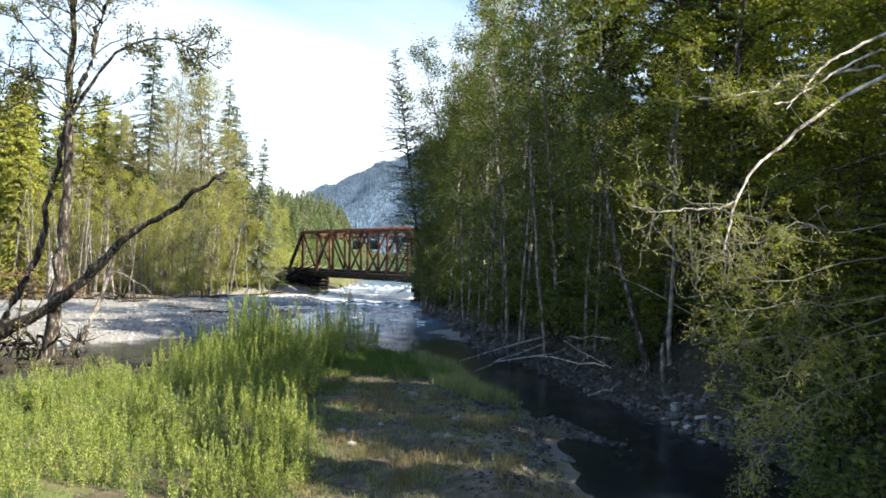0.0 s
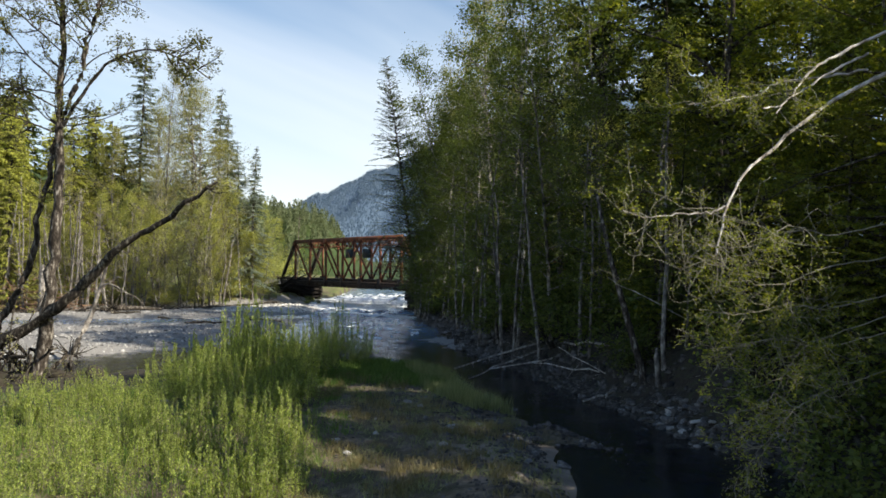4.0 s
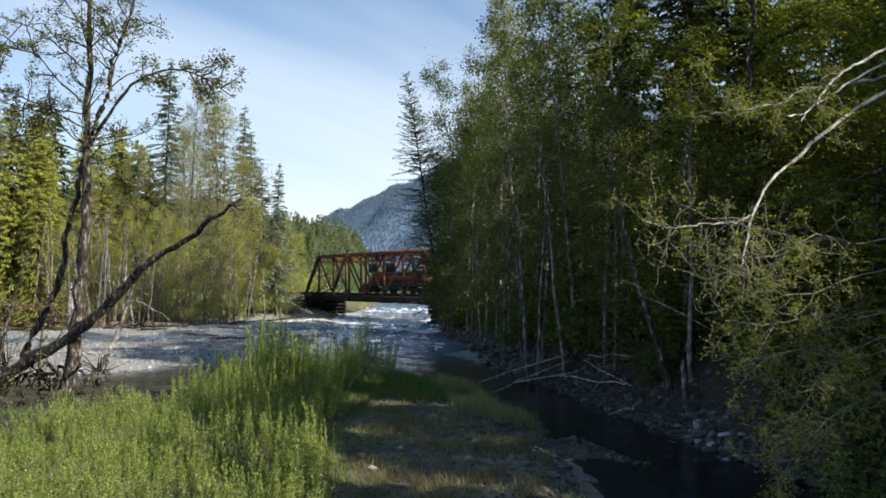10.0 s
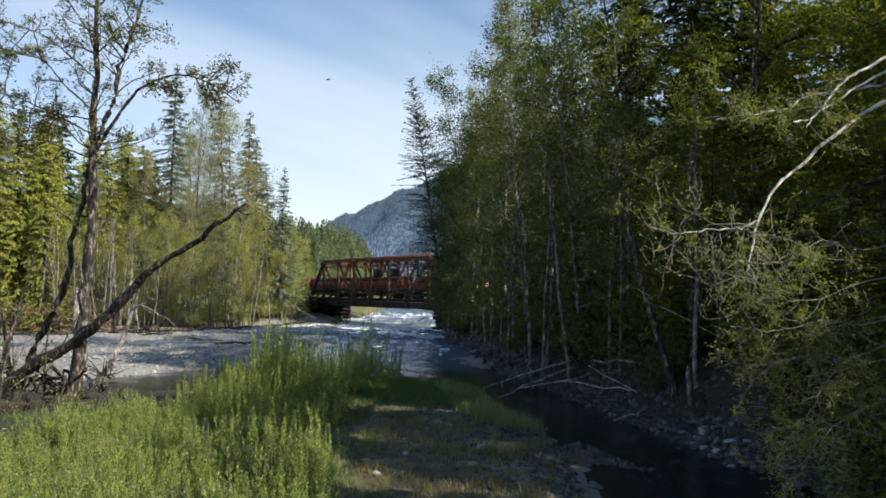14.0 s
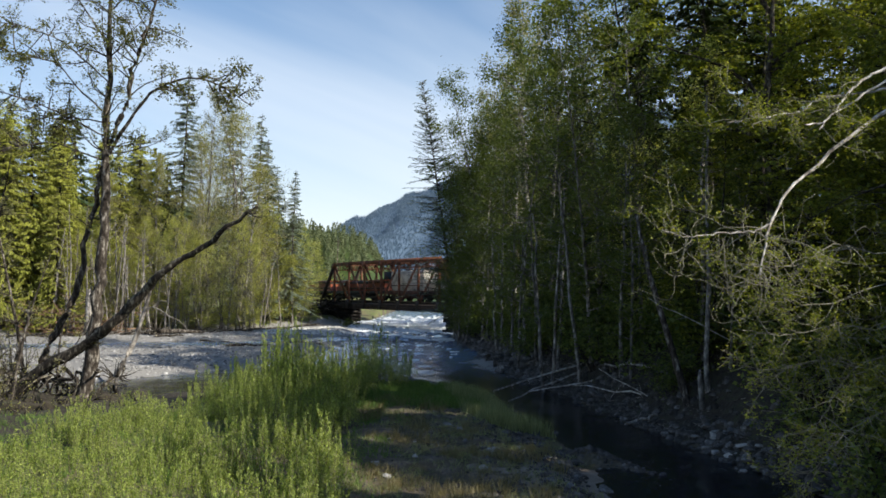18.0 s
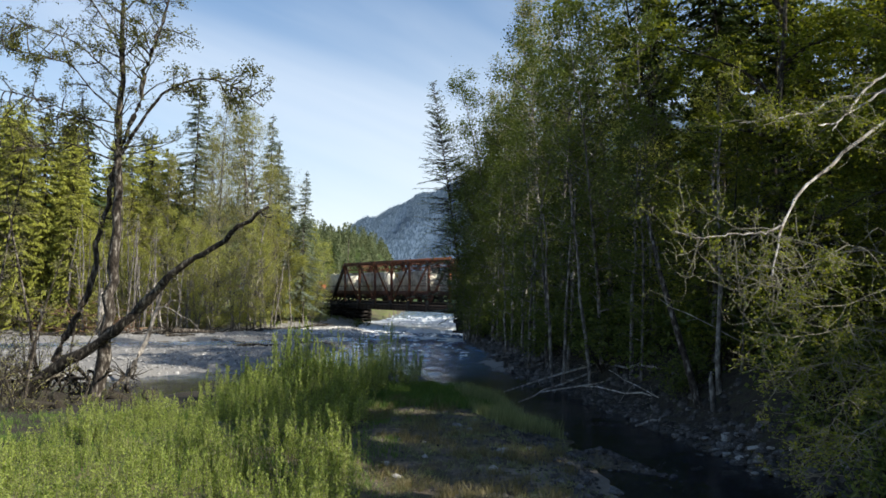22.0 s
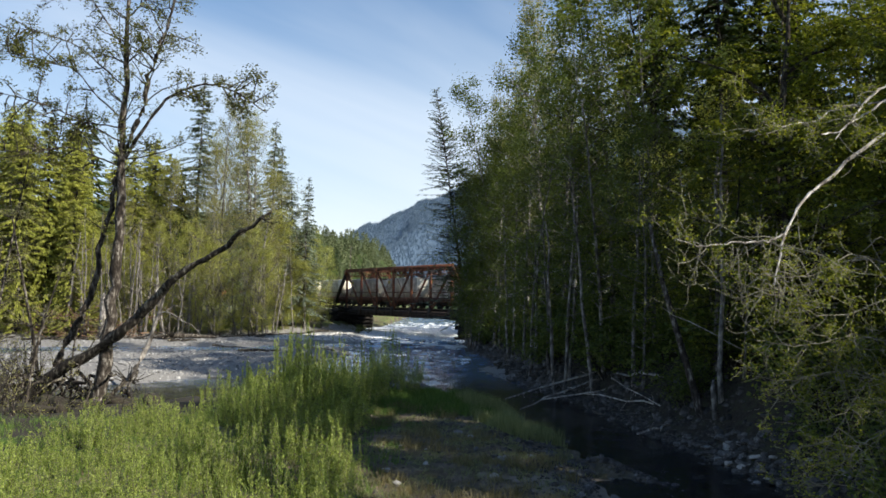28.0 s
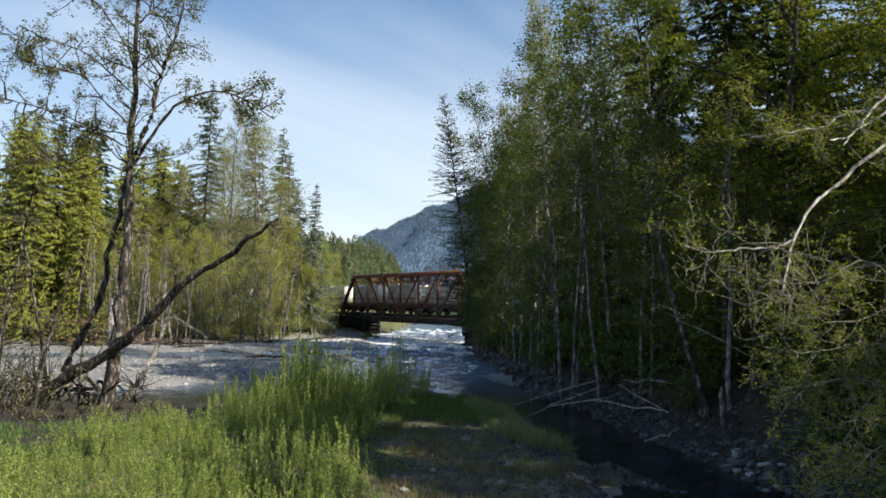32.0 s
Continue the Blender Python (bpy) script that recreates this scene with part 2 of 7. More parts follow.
NEEDLE_SUN = leafy("yellow_green_cedar_sprays", (0.16, 0.185, 0.03), (0.36, 0.37, 0.065), 0.3)
WILLOW = leafy("willow_leaves", (0.085, 0.135, 0.024), (0.38, 0.44, 0.115), 0.42)
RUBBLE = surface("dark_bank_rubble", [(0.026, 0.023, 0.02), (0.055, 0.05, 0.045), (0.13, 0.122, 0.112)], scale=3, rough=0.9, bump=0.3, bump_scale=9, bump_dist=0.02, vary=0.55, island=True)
LEAF_CLUMP = leafy("dark_olive_leaves", (0.05, 0.06, 0.014), (0.17, 0.175, 0.045), 0.35)
COBBLE = surface("grey_cobble", [(0.08, 0.08, 0.08), (0.20, 0.198, 0.192), (0.38, 0.375, 0.36)], scale=2, rough=0.9, bump=0, vary=0.55, island=True)
# paler copy of the cobble, with the sunlight by the bridge put in
SUNLIT_COBBLE = surface("sunlit_toned_cobble", [(0.30, 0.295, 0.28), (0.48, 0.47, 0.45), (0.62, 0.61, 0.585)], scale=2, rough=0.9, bump=0, vary=0.3, island=True)
GRASS = leafy("green_grass_blades", (0.06, 0.12, 0.025), (0.16, 0.24, 0.06), 0.4)
TALL_GRASS = leafy("grey_green_grass_blades", (0.13, 0.15, 0.065), (0.30, 0.32, 0.16), 0.35)
DRY_GRASS = leafy("dry_grass_blades", (0.12, 0.105, 0.05), (0.28, 0.24, 0.13), 0.3)
# greens paled to carry some haze of the distance
FAR_FOREST = leafy("haze_lightened_forest", (0.085, 0.11, 0.052), (0.14, 0.16, 0.075), 0.1)
# blue of the distance haze is put into this leaf colour
HAZE_FOREST = leafy("haze_blue_mountain_forest", (0.10, 0.152, 0.215), (0.12, 0.175, 0.24), 0.05)


def water_material():
    m = bpy.data.materials.new("river_water")
    m.use_nodes = True
    nodes, links = m.node_tree.nodes, m.node_tree.links
    nodes.remove(nodes["Principled BSDF"])
    tc = nodes.new("ShaderNodeTexCoord")
    heights = []
    for scale, stretch in ((0.9, (1.0, 0.7, 1)), (3.4, (1.0, 0.7, 1))):
        mp = nodes.new("ShaderNodeMapping")
        mp.inputs["Scale"].default_value = stretch
        nz = nodes.new("ShaderNodeTexNoise")
        nz.inputs["Scale"].default_value, nz.inputs["Detail"].default_value = scale, 4.0
        links.new(tc.outputs["Object"], mp.inputs["Vector"])
        links.new(mp.outputs["Vector"], nz.inputs["Vector"])
        heights.append(nz.outputs["Fac"])
    add = nodes.new("ShaderNodeMath")
    add.operation = "MULTIPLY_ADD"
    add.inputs[1].default_value = 0.3
    links.new(heights[1], add.inputs[0])
    links.new(heights[0], add.inputs[2])
    bp = nodes.new("ShaderNodeBump")
    bp.inputs["Strength"].default_value, bp.inputs["Distance"].default_value = 0.45, 0.12
    links.new(add.outputs["Value"], bp.inputs["Height"])
    fr = nodes.new("ShaderNodeFresnel")
    fr.inputs["IOR"].default_value = 1.4
    links.new(bp.outputs["Normal"], fr.inputs["Normal"])
    clear = nodes.new("ShaderNodeBsdfTransparent")
    clear.inputs["Color"].default_value = (0.26, 0.25, 0.19, 1)
    gloss = nodes.new("ShaderNodeBsdfGlossy")
    gloss.inputs["Roughness"].default_value = 0.14
    gloss.inputs["Color"].default_value = (1, 1, 1, 1)
    links.new(bp.outputs["Normal"], gloss.inputs["Normal"])
    mx = nodes.new("ShaderNodeMixShader")
    links.new(fr.outputs["Fac"], mx.inputs["Fac"])
    # main river: turbidity and the sky's reflected blue put into colour; side stream clear
    sky_silt = nodes.new("ShaderNodeBsdfDiffuse")
    sky_silt.inputs["Color"].default_value = (0.16, 0.27, 0.42, 1)
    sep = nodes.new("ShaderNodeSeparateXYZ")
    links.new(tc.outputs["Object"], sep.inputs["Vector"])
    sky_tint = nodes.new("ShaderNodeMapRange")
    sky_tint.inputs["From Min"].default_value, sky_tint.inputs["From Max"].default_value = 54, 72
    sky_tint.inputs["To Min"].default_value, sky_tint.inputs["To Max"].default_value = 0.04, 0.8
    links.new(sep.outputs["Y"], sky_tint.inputs["Value"])
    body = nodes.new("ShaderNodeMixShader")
    links.new(sky_tint.outputs["Result"], body.inputs["Fac"])
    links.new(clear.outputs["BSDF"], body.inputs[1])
    links.new(sky_silt.outputs["BSDF"], body.inputs[2])
    links.new(body.outputs["Shader"], mx.inputs[1])
    links.new(gloss.outputs["BSDF"], mx.inputs[2])
    links.new(mx.outputs["Shader"], nodes["Material Output"].inputs["Surface"])
    return m


WATER = water_material()
FOAM = surface("white_water_foam", [(0.45, 0.5, 0.55), (0.75, 0.78, 0.8), (0.85, 0.86, 0.87)], scale=3, rough=0.6, bump=0.6, bump_scale=6, bump_dist=0.1)


# ---- mesh helpers ----
class Geo:
    """Collects quads; a part of a thing is made of one."""

    def __init__(self):
        self.v, self.f, self.n = [], [], 0

    def add(self, v, f):
        v, f = np.asarray(v, dtype=float).reshape(-1, 3), np.asarray(f, dtype=int).reshape(-1, 4)
        self.v.append(v)
        self.f.append(f + self.n)
        self.n += len(v)
        return self

    def join(self, other):
        for v in other.v:
            self.v.append(v)
        for f in other.f:
            self.f.append(f + self.n)
        self.n += other.n
        return self

    def mesh(self, name, material, smooth=False):
        me = bpy.data.meshes.new(name)
        v, f = np.concatenate(self.v), np.concatenate(self.f)
        me.vertices.add(len(v))
        me.vertices.foreach_set("co", v.ravel())
        me.loops.add(f.size)
        me.loops.foreach_set("vertex_index", f.ravel())
        me.polygons.add(len(f))
        me.polygons.foreach_set("loop_start", np.arange(len(f)) * 4)
        me.polygons.foreach_set("loop_total", np.full(len(f), 4))
        me.materials.append(material)
        me.update(calc_edges=True)
        me.validate()
        if smooth:
            me.polygons.foreach_set("use_smooth", np.ones(len(me.polygons), dtype=bool))
        return me


BOX_F = [(0, 1, 3, 2), (4, 6, 7, 5), (0, 4, 5, 1), (2, 3, 7, 6), (0, 2, 6, 4), (1, 5, 7, 3)]


def box_v(x0, x1, y0, y1, z0, z1):
    return [(x, y, z) for x in (x0, x1) for y in (y0, y1) for z in (z0, z1)]


def box(x0, x1, y0, y1, z0, z1, geo=None):
    return (geo or Geo()).add(box_v(x0, x1, y0, y1, z0, z1), BOX_F)


def beam(a, b, w, h, geo=None, up=(0, 0, 1)):
    """A square bar from a to b, w across and h deep."""
    a, b = np.array(a, float), np.array(b, float)
    d = b - a
    d = d / np.linalg.norm(d)
    side = np.cross(d, np.array(up, float))
    if np.linalg.norm(side) < 1e-4:
        side = np.cross(d, (0, 1, 0))
    side = side / np.linalg.norm(side)
    top = np.cross(side, d)
    v = [p + side * sx * w / 2 + top * sz * h / 2 for p in (a, b) for sx in (-1, 1) for sz in (-1, 1)]
    return (geo or Geo()).add(v, BOX_F)


def tube(points, radii, sides=6, geo=None, cap=True):
    p = np.array(points, float)
    n = len(p)
    r = np.array(radii, float)
    d = np.gradient(p, axis=0)
    d /= np.linalg.norm(d, axis=1, keepdims=True) + 1e-9
    ref = np.where(np.abs(d[:, 2:3]) > 0.9, np.array([[1.0, 0, 0]]), np.array([[0, 0, 1.0]]))
    s = np.cross(d, ref)
    s /= np.linalg.norm(s, axis=1, keepdims=True) + 1e-9
    t = np.cross(d, s)
    a = np.linspace(0, 2 * math.pi, sides, endpoint=False)
    ring = s[:, None, :] * np.cos(a)[None, :, None] + t[:, None, :] * np.sin(a)[None, :, None]
    v = (p[:, None, :] + ring * r[:, None, None]).reshape(-1, 3)
    i, j = np.meshgrid(np.arange(n - 1), np.arange(sides), indexing="ij")
    k = (j + 1) % sides
    f = np.stack([i * sides + j, i * sides + k, (i + 1) * sides + k, (i + 1) * sides + j], -1).reshape(-1, 4)
    g = (geo or Geo()).add(v, f)
    if cap and sides % 2 == 0:
        for base in (0, (n - 1) * sides):
            idx = [base + q for q in range(sides)]
            capf = [(idx[0], idx[q], idx[q + 1], idx[q + 2]) for q in range(1, sides - 2, 2)]
            g.f.append(np.array(capf) + g.n - len(v))
    return g


def leaves(centres, size, rng, geo=None, flat=0.5, slim=0.55, jitter=0.35):
    """Small four-cornered leaves or sprays about the centres."""
    c = np.asarray(centres, float)
    n = len(c)
    a = rng.normal(size=(n, 3))
    a[:, 2] *= flat
    a /= np.linalg.norm(a, axis=1, keepdims=True)
    b = rng.normal(size=(n, 3))
    b[:, 2] *= flat
    b -= a * (a * b).sum(1, keepdims=True)
    b /= np.linalg.norm(b, axis=1, keepdims=True)
    s = size * (1 + jitter * rng.uniform(-1, 1, size=(n, 1)))
    v = np.stack([c - a * s * 0.5, c + b * s * slim * 0.5 - a * s * 0.05, c + a * s * 0.5, c - b * s * slim * 0.5 - a * s * 0.05], 1)
    f = np.arange(4 * n).reshape(n, 4)
    return (geo or Geo()).add(v.reshape(-1, 3), f)


def part(name, geo, material, parent, label="", smooth=False):
    me = geo if isinstance(geo, bpy.types.Mesh) else geo.mesh(name, material, smooth)
    ob = new(name, me)
    ob.parent = parent
    if label:
        tagged(ob, label)
    return ob


def thing(name, m, label, category, group="", kind=""):
    ob = new(name)
    ob.empty_display_size = 0.3
    ob.matrix_world = m
    return tagged(ob, label, category, group, kind)


def solid(name, geo, material, m, label, category, group="", kind="", smooth=False):
    ob = new(name, geo if isinstance(geo, bpy.types.Mesh) else geo.mesh(name, material, smooth))
    ob.matrix_world = m
    return tagged(ob, label, category, group, kind)


def twin(ob, m):
    """A copy of a thing at the pose and size m, whatever the size of the first one."""
    sx, sy, sz = ob.scale
    return copy_thing(ob, m @ Matrix.Diagonal((1 / sx, 1 / sy, 1 / sz, 1)))


def spot(x, y, z, turn=0.0, size=1.0, lean_x=0.0, lean_y=0.0):
    return pose(x, y, z, lean_x, lean_y, turn) @ Matrix.Scale(size, 4)


# ---- ground, river and banks ----
def seg_dist(x, y, line):
    """Distance to a polyline and the way along it (0 to 1)."""
    best = np.full(np.shape(x), 1e9)
    for (x0, y0, w0), (x1, y1, w1) in zip(line[:-1], line[1:]):
        dx, dy = x1 - x0, y1 - y0
        t = np.clip(((x - x0) * dx + (y - y0) * dy) / (dx * dx + dy * dy), 0, 1)
        d = np.hypot(x - x0 - t * dx, y - y0 - t * dy)
        w = w0 + t * (w1 - w0)
        near = d - w < best
        best = np.where(near, d - w, best)
    return best


# polylines: x, y, half width
RIVER = [(10, 300, 30), (-4, 190, 22), (-4, 140, 12), (-4, 112, 7.5), (-3.5, 92, 6.6), (-3.5, 74, 8.0), (-9, 61, 5.5), (-17, 52, 5.2), (-26, 46.5, 5.0), (-42, 40, 6), (-80, 26, 10), (-160, 0, 12)]
SIDE = [(-3.0, 66, 5.0), (1.5, 57, 3.6), (5.0, 48, 2.2), (6.0, 40, 2.3), (7.5, 33, 2.5), (8.2, 27, 2.9), (9.0, 20, 3.6), (9, 10, 4), (8, -6, 4), (6, -60, 5)]
BACK_CHANNEL = [(-13, 98, 3), (-22, 89, 4.6), (-36, 87, 5.2), (-60, 80, 6.0), (-110, 62, 6)]
TRACK_AT, TRACK_WAY = np.array([-18.4, 140.0]), np.array([0.555, -0.832])
TRACK_AWAY = np.array([0.832, 0.555])
TRACK_MID = TRACK_AT + TRACK_AWAY * 2.7
RAIL_Z = 4.25


def fbm(x, y, k):
    """A cheap smooth unevenness."""
    return (np.sin(x * k + 1.3 * np.sin(y * k * 0.7)) * np.cos(y * k * 1.1 + 0.9 * np.sin(x * k * 0.6))
            + 0.5 * np.sin(x * k * 2.3 + y * k * 1.7) * np.cos(y * k * 2.1 - x * k * 1.2))


def smooth(a, b, x):
    t = np.clip((x - a) / (b - a), 0, 1)
    return t * t * (3 - 2 * t)


def fields(x, y):
    x, y = np.asarray(x, float), np.asarray(y, float)
    wobble = 0.5 * fbm(x, y, 0.35) + 0.25 * fbm(x, y, 1.1)
    river = np.minimum(seg_dist(x, y, RIVER), seg_dist(x, y, BACK_CHANNEL)) + wobble
    side = seg_dist(x, y, SIDE) + 0.5 * wobble
    wet = np.minimum(river, side)
    # right bank: the line where the slope begins
    line_x = np.interp(y, [-100, 10, 22, 27, 31, 36, 44, 52, 60, 78, 91, 98, 110, 200], [11, 13.5, 13.0, 11.3, 10.3, 9.4, 8.4, 6.4, 5.2, 4.4, 2.4, 2.2, 6, 26])
    right = x - line_x
    far_y = np.interp(x, [-160, -60, -48, -36, -26, -20, -14], [90, 98, 102, 105, 119, 131, 150])
    left = (y - far_y) * np.where(x < -13, 1, 0) + np.where(x < -13, 0, -50)
    rel = np.stack([x - TRACK_MID[0], y - TRACK_MID[1]], -1)
    along, across = rel @ TRACK_WAY, np.abs(rel @ TRACK_AWAY)
    return river, side, wet, right, left, along, across


def ground_z(x, y):
    river, side, wet, right, left, along, across = fields(x, y)
    z = 0.45 * smooth(0, 3.0, wet) - 0.55 * smooth(0, 2.5, -wet)
    z = z + 0.10 * fbm(x, y, 0.8) * smooth(0, 2, wet) + 0.25 * fbm(x, y, 0.13) * smooth(1, 8, wet)
    z = z + 2.6 * smooth(-0.3, 5.0, right) + 1.6 * smooth(4, 30, right)
    z = z + 1.1 * smooth(-2, 10, left) + 2.0 * smooth(10, 60, left)
    # a stony shoal across the side stream
    z = z + 0.47 * np.exp(-(seg_dist(x, y, [(4.2, 30.4, 0), (6.6, 28.2, 0), (8.2, 25.6, 0)]) / 0.55) ** 2) * smooth(0.3, -0.3, wet)
    # bank of the near side, on which the shrubs stand
    z = z + 0.2 * smooth(2, 9, -np.asarray(x) - 0.05 * np.asarray(y)) * smooth(3, 8, wet) * smooth(75, 55, y)
    bank = (RAIL_Z - 0.75) * smooth(5.2, 2.3, across)
    ends = np.maximum(smooth(47, 56, along), smooth(-7.5, -13, along))
    z = np.where((ends > 0) & (across < 5.2), np.maximum(z, bank * ends + z * (1 - ends)), z)
    return z


def gz(x, y):
    return float(ground_z(np.array([x], float), np.array([y], float))[0])


def build_ground():
    fine = np.radians(np.linspace(-36, 36, 260))
    rest = np.radians(np.linspace(36, 324, 72))[1:-1]
    ang = np.concatenate([fine, rest])
    rad = np.concatenate([[0.02, 4, 8], np.geomspace(11, 60, 130), np.geomspace(61, 200, 75), np.geomspace(210, 4500, 30)])
    a, r = np.meshgrid(ang, rad)
    x, y = r * np.sin(a), r * np.cos(a)
    z = ground_z(x, y)
    nr, na = x.shape
    i, j = np.meshgrid(np.arange(nr - 1), np.arange(na), indexing="ij")
    k = (j + 1) % na
    f = np.stack([i * na + j, i * na + k, (i + 1) * na + k, (i + 1) * na + j], -1).reshape(-1, 4)
    g = Geo().add(np.stack([x, y, z], -1).reshape(-1, 3), f)
    me = g.mesh("ground", GRAVEL, True)
    for m in (SAND, MUD, TURF, LITTER, BED, BALLAST):
        me.materials.append(m)
    cx, cy = x.reshape(-1)[f].mean(1), y.reshape(-1)[f].mean(1)
    river, side, wet, right, left, along, across = fields(cx, cy)
    nz = fbm(cx, cy, 0.45) + 0.6 * fbm(cx, cy, 1.7)
    idx = np.full(len(f), 0)
    bar = (cx > -9) & (cy < 54) & (cy > 5) & (right < 0)
    idx[bar] = 2
    idx[bar & (side < 2.6 + 0.9 * nz) & (cy < 27.5)] = 1
    idx[(cx < -6 - 0.06 * cy + nz) & (cy < 47 + nz) & (cx > -60) & (wet > 0.5)] = 3
    # soil below the shore alder, its shade put in by the dark floor colour
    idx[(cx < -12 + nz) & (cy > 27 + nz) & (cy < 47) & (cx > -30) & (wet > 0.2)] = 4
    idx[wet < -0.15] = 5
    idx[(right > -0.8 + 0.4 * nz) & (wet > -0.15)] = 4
    idx[(left > 4 + nz)] = 3
    idx[(across < 3.4) & ((along > 50) | (along < -9))] = 6
    idx[(np.hypot(cx, cy) > 160) & (river > 14)] = 3
    idx[np.hypot(cx, cy) > 300] = 3
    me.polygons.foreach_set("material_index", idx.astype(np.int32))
    ob = new("ground", me)
    tagged(ob, "gravel bars, brown soil, turf and forest floor beside a river", "ground", kind="structure")


def build_water():
    """One rippled sheet; the waves are real, calm in the side stream and the backwater, lively in the river."""
    xs = np.concatenate([np.linspace(-150, -46, 12), np.arange(-45, 18, 0.42), np.linspace(19, 60, 8)])
    ys = np.concatenate([np.linspace(-70, 13, 10), np.arange(14, 150, 0.5), np.geomspace(151, 340, 30)])
    x, y = np.meshgrid(xs, ys)
    rng = np.random.default_rng(40)
    z = np.zeros_like(x)
    for wave, amp in ((4.2, 0.030), (2.9, 0.028), (2.1, 0.026), (1.6, 0.022), (1.25, 0.018)):
        for q in range(4):
            a = rng.uniform(0, 2 * math.pi)
            z += amp * np.sin((x * math.cos(a) + y * math.sin(a)) * 2 * math.pi / wave + rng.uniform(0, 6.28) + 1.5 * np.sin(0.21 * x + 0.17 * y + q))
    lively = smooth(48, 66, y + 0.5 * x) * smooth(-16, -9, x) + 0.35 * smooth(50, 60, y)
    z *= 0.08 + 0.42 * np.clip(lively, 0, 1) + 0.45 * np.exp(-((y - 104) / 9) ** 2)
    n = len(xs)
    i, j = np.meshgrid(np.arange(len(ys) - 1), np.arange(n - 1), indexing="ij")
    f = np.stack([i * n + j, i * n + j + 1, (i + 1) * n + j + 1, (i + 1) * n + j], -1).reshape(-1, 4)
    g = Geo().add(np.stack([x, y, z], -1).reshape(-1, 3), f)
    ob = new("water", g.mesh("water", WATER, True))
    tagged(ob, "clear dark rippling river water over a stony bed", "river", kind="structure")
    return ob


def build_white_water():
    """Crests of foam where the river breaks over the stones below the bridge."""
    rng = np.random.default_rng(41)
    g = Geo()
    n = 0
    while n < 2700:
        u = rng.uniform()
        cx, cy = [(-9.5 + 12 * u + rng.normal() * 0.6, 108 - 13 * u + rng.normal() * 1.1), (-15 + 21 * u, 134 + rng.normal() * 15), (-6 + 8 * u, 80 + rng.normal() * 7), (-14 + 8 * u, 63 + rng.normal() * 3)][rng.choice(4, p=[0.16, 0.81, 0.02, 0.01])]
        n += 1
        big = 1.6 if cy > 112 else 1.0
        ln, w, h = rng.uniform(0.12, 0.5) * big, rng.uniform(0.05, 0.13) * big, rng.uniform(0.03, 0.08) * (1 + 0.4 * (big > 1))
        a = rng.normal() * 0.35
        c, s = math.cos(a), math.sin(a)
        pts = []
        for px, py, pz in ((-ln, -w, -0.06), (ln, -w * 0.6, -0.06), (ln * 0.8, w, -0.06), (-ln * 0.7, w, -0.06), (-ln * 0.6, -w * 0.3, h), (ln * 0.55, -w * 0.2, h * 0.8), (ln * 0.4, w * 0.4, h * 0.7), (-ln * 0.4, w * 0.4, h)):
            pts.append((cx + px * c - py * s, cy + px * s + py * c, pz + 0.03))
        g.add(pts, [(4, 5, 6, 7), (0, 1, 5, 4), (1, 2, 6, 5), (2, 3, 7, 6), (3, 0, 4, 7)])
    solid("white_water", g, FOAM, pose(0, 0, 0), "white foaming crests of the rapids below the bridge", "rapids", kind="stuff")


build_ground()
river_water = build_water()
build_white_water()


# ---- truss bridge ----
def on_bridge(s, across, z):
    p = TRACK_AT + TRACK_WAY * s + TRACK_AWAY * across
    return (p[0], p[1], z)


PANEL, TOP_Z, DECK_Z, GIRDER_Z = 5.6, 10.55, 4.05, 2.85
TRUSS_GAP = 5.4


def laced(a, b, w, h, name, parent, material, label=""):
    """A built-up member: two flat bars with zigzag lacing between them."""
    a, b = np.array(a, float), np.array(b, float)
    d = (b - a) / np.linalg.norm(b - a)
    side = np.cross(d, (TRACK_AWAY[0], TRACK_AWAY[1], 0))
    side /= np.linalg.norm(side)
    g = Geo()
    for k in (-1, 1):
        beam(a + side * k * w / 2, b + side * k * w / 2, 0.09, h, g, up=(TRACK_AWAY[0], TRACK_AWAY[1], 0))
    n = max(3, int(np.linalg.norm(b - a) / 0.55))
    for q in range(n):
        p0, p1 = a + (b - a) * q / n, a + (b - a) * (q + 1) / n
        k = 1 if q % 2 else -1
        beam(p0 + side * k * w / 2, p1 - side * k * w / 2, 0.06, 0.05, g)
    return part(name, g, material, parent, label)


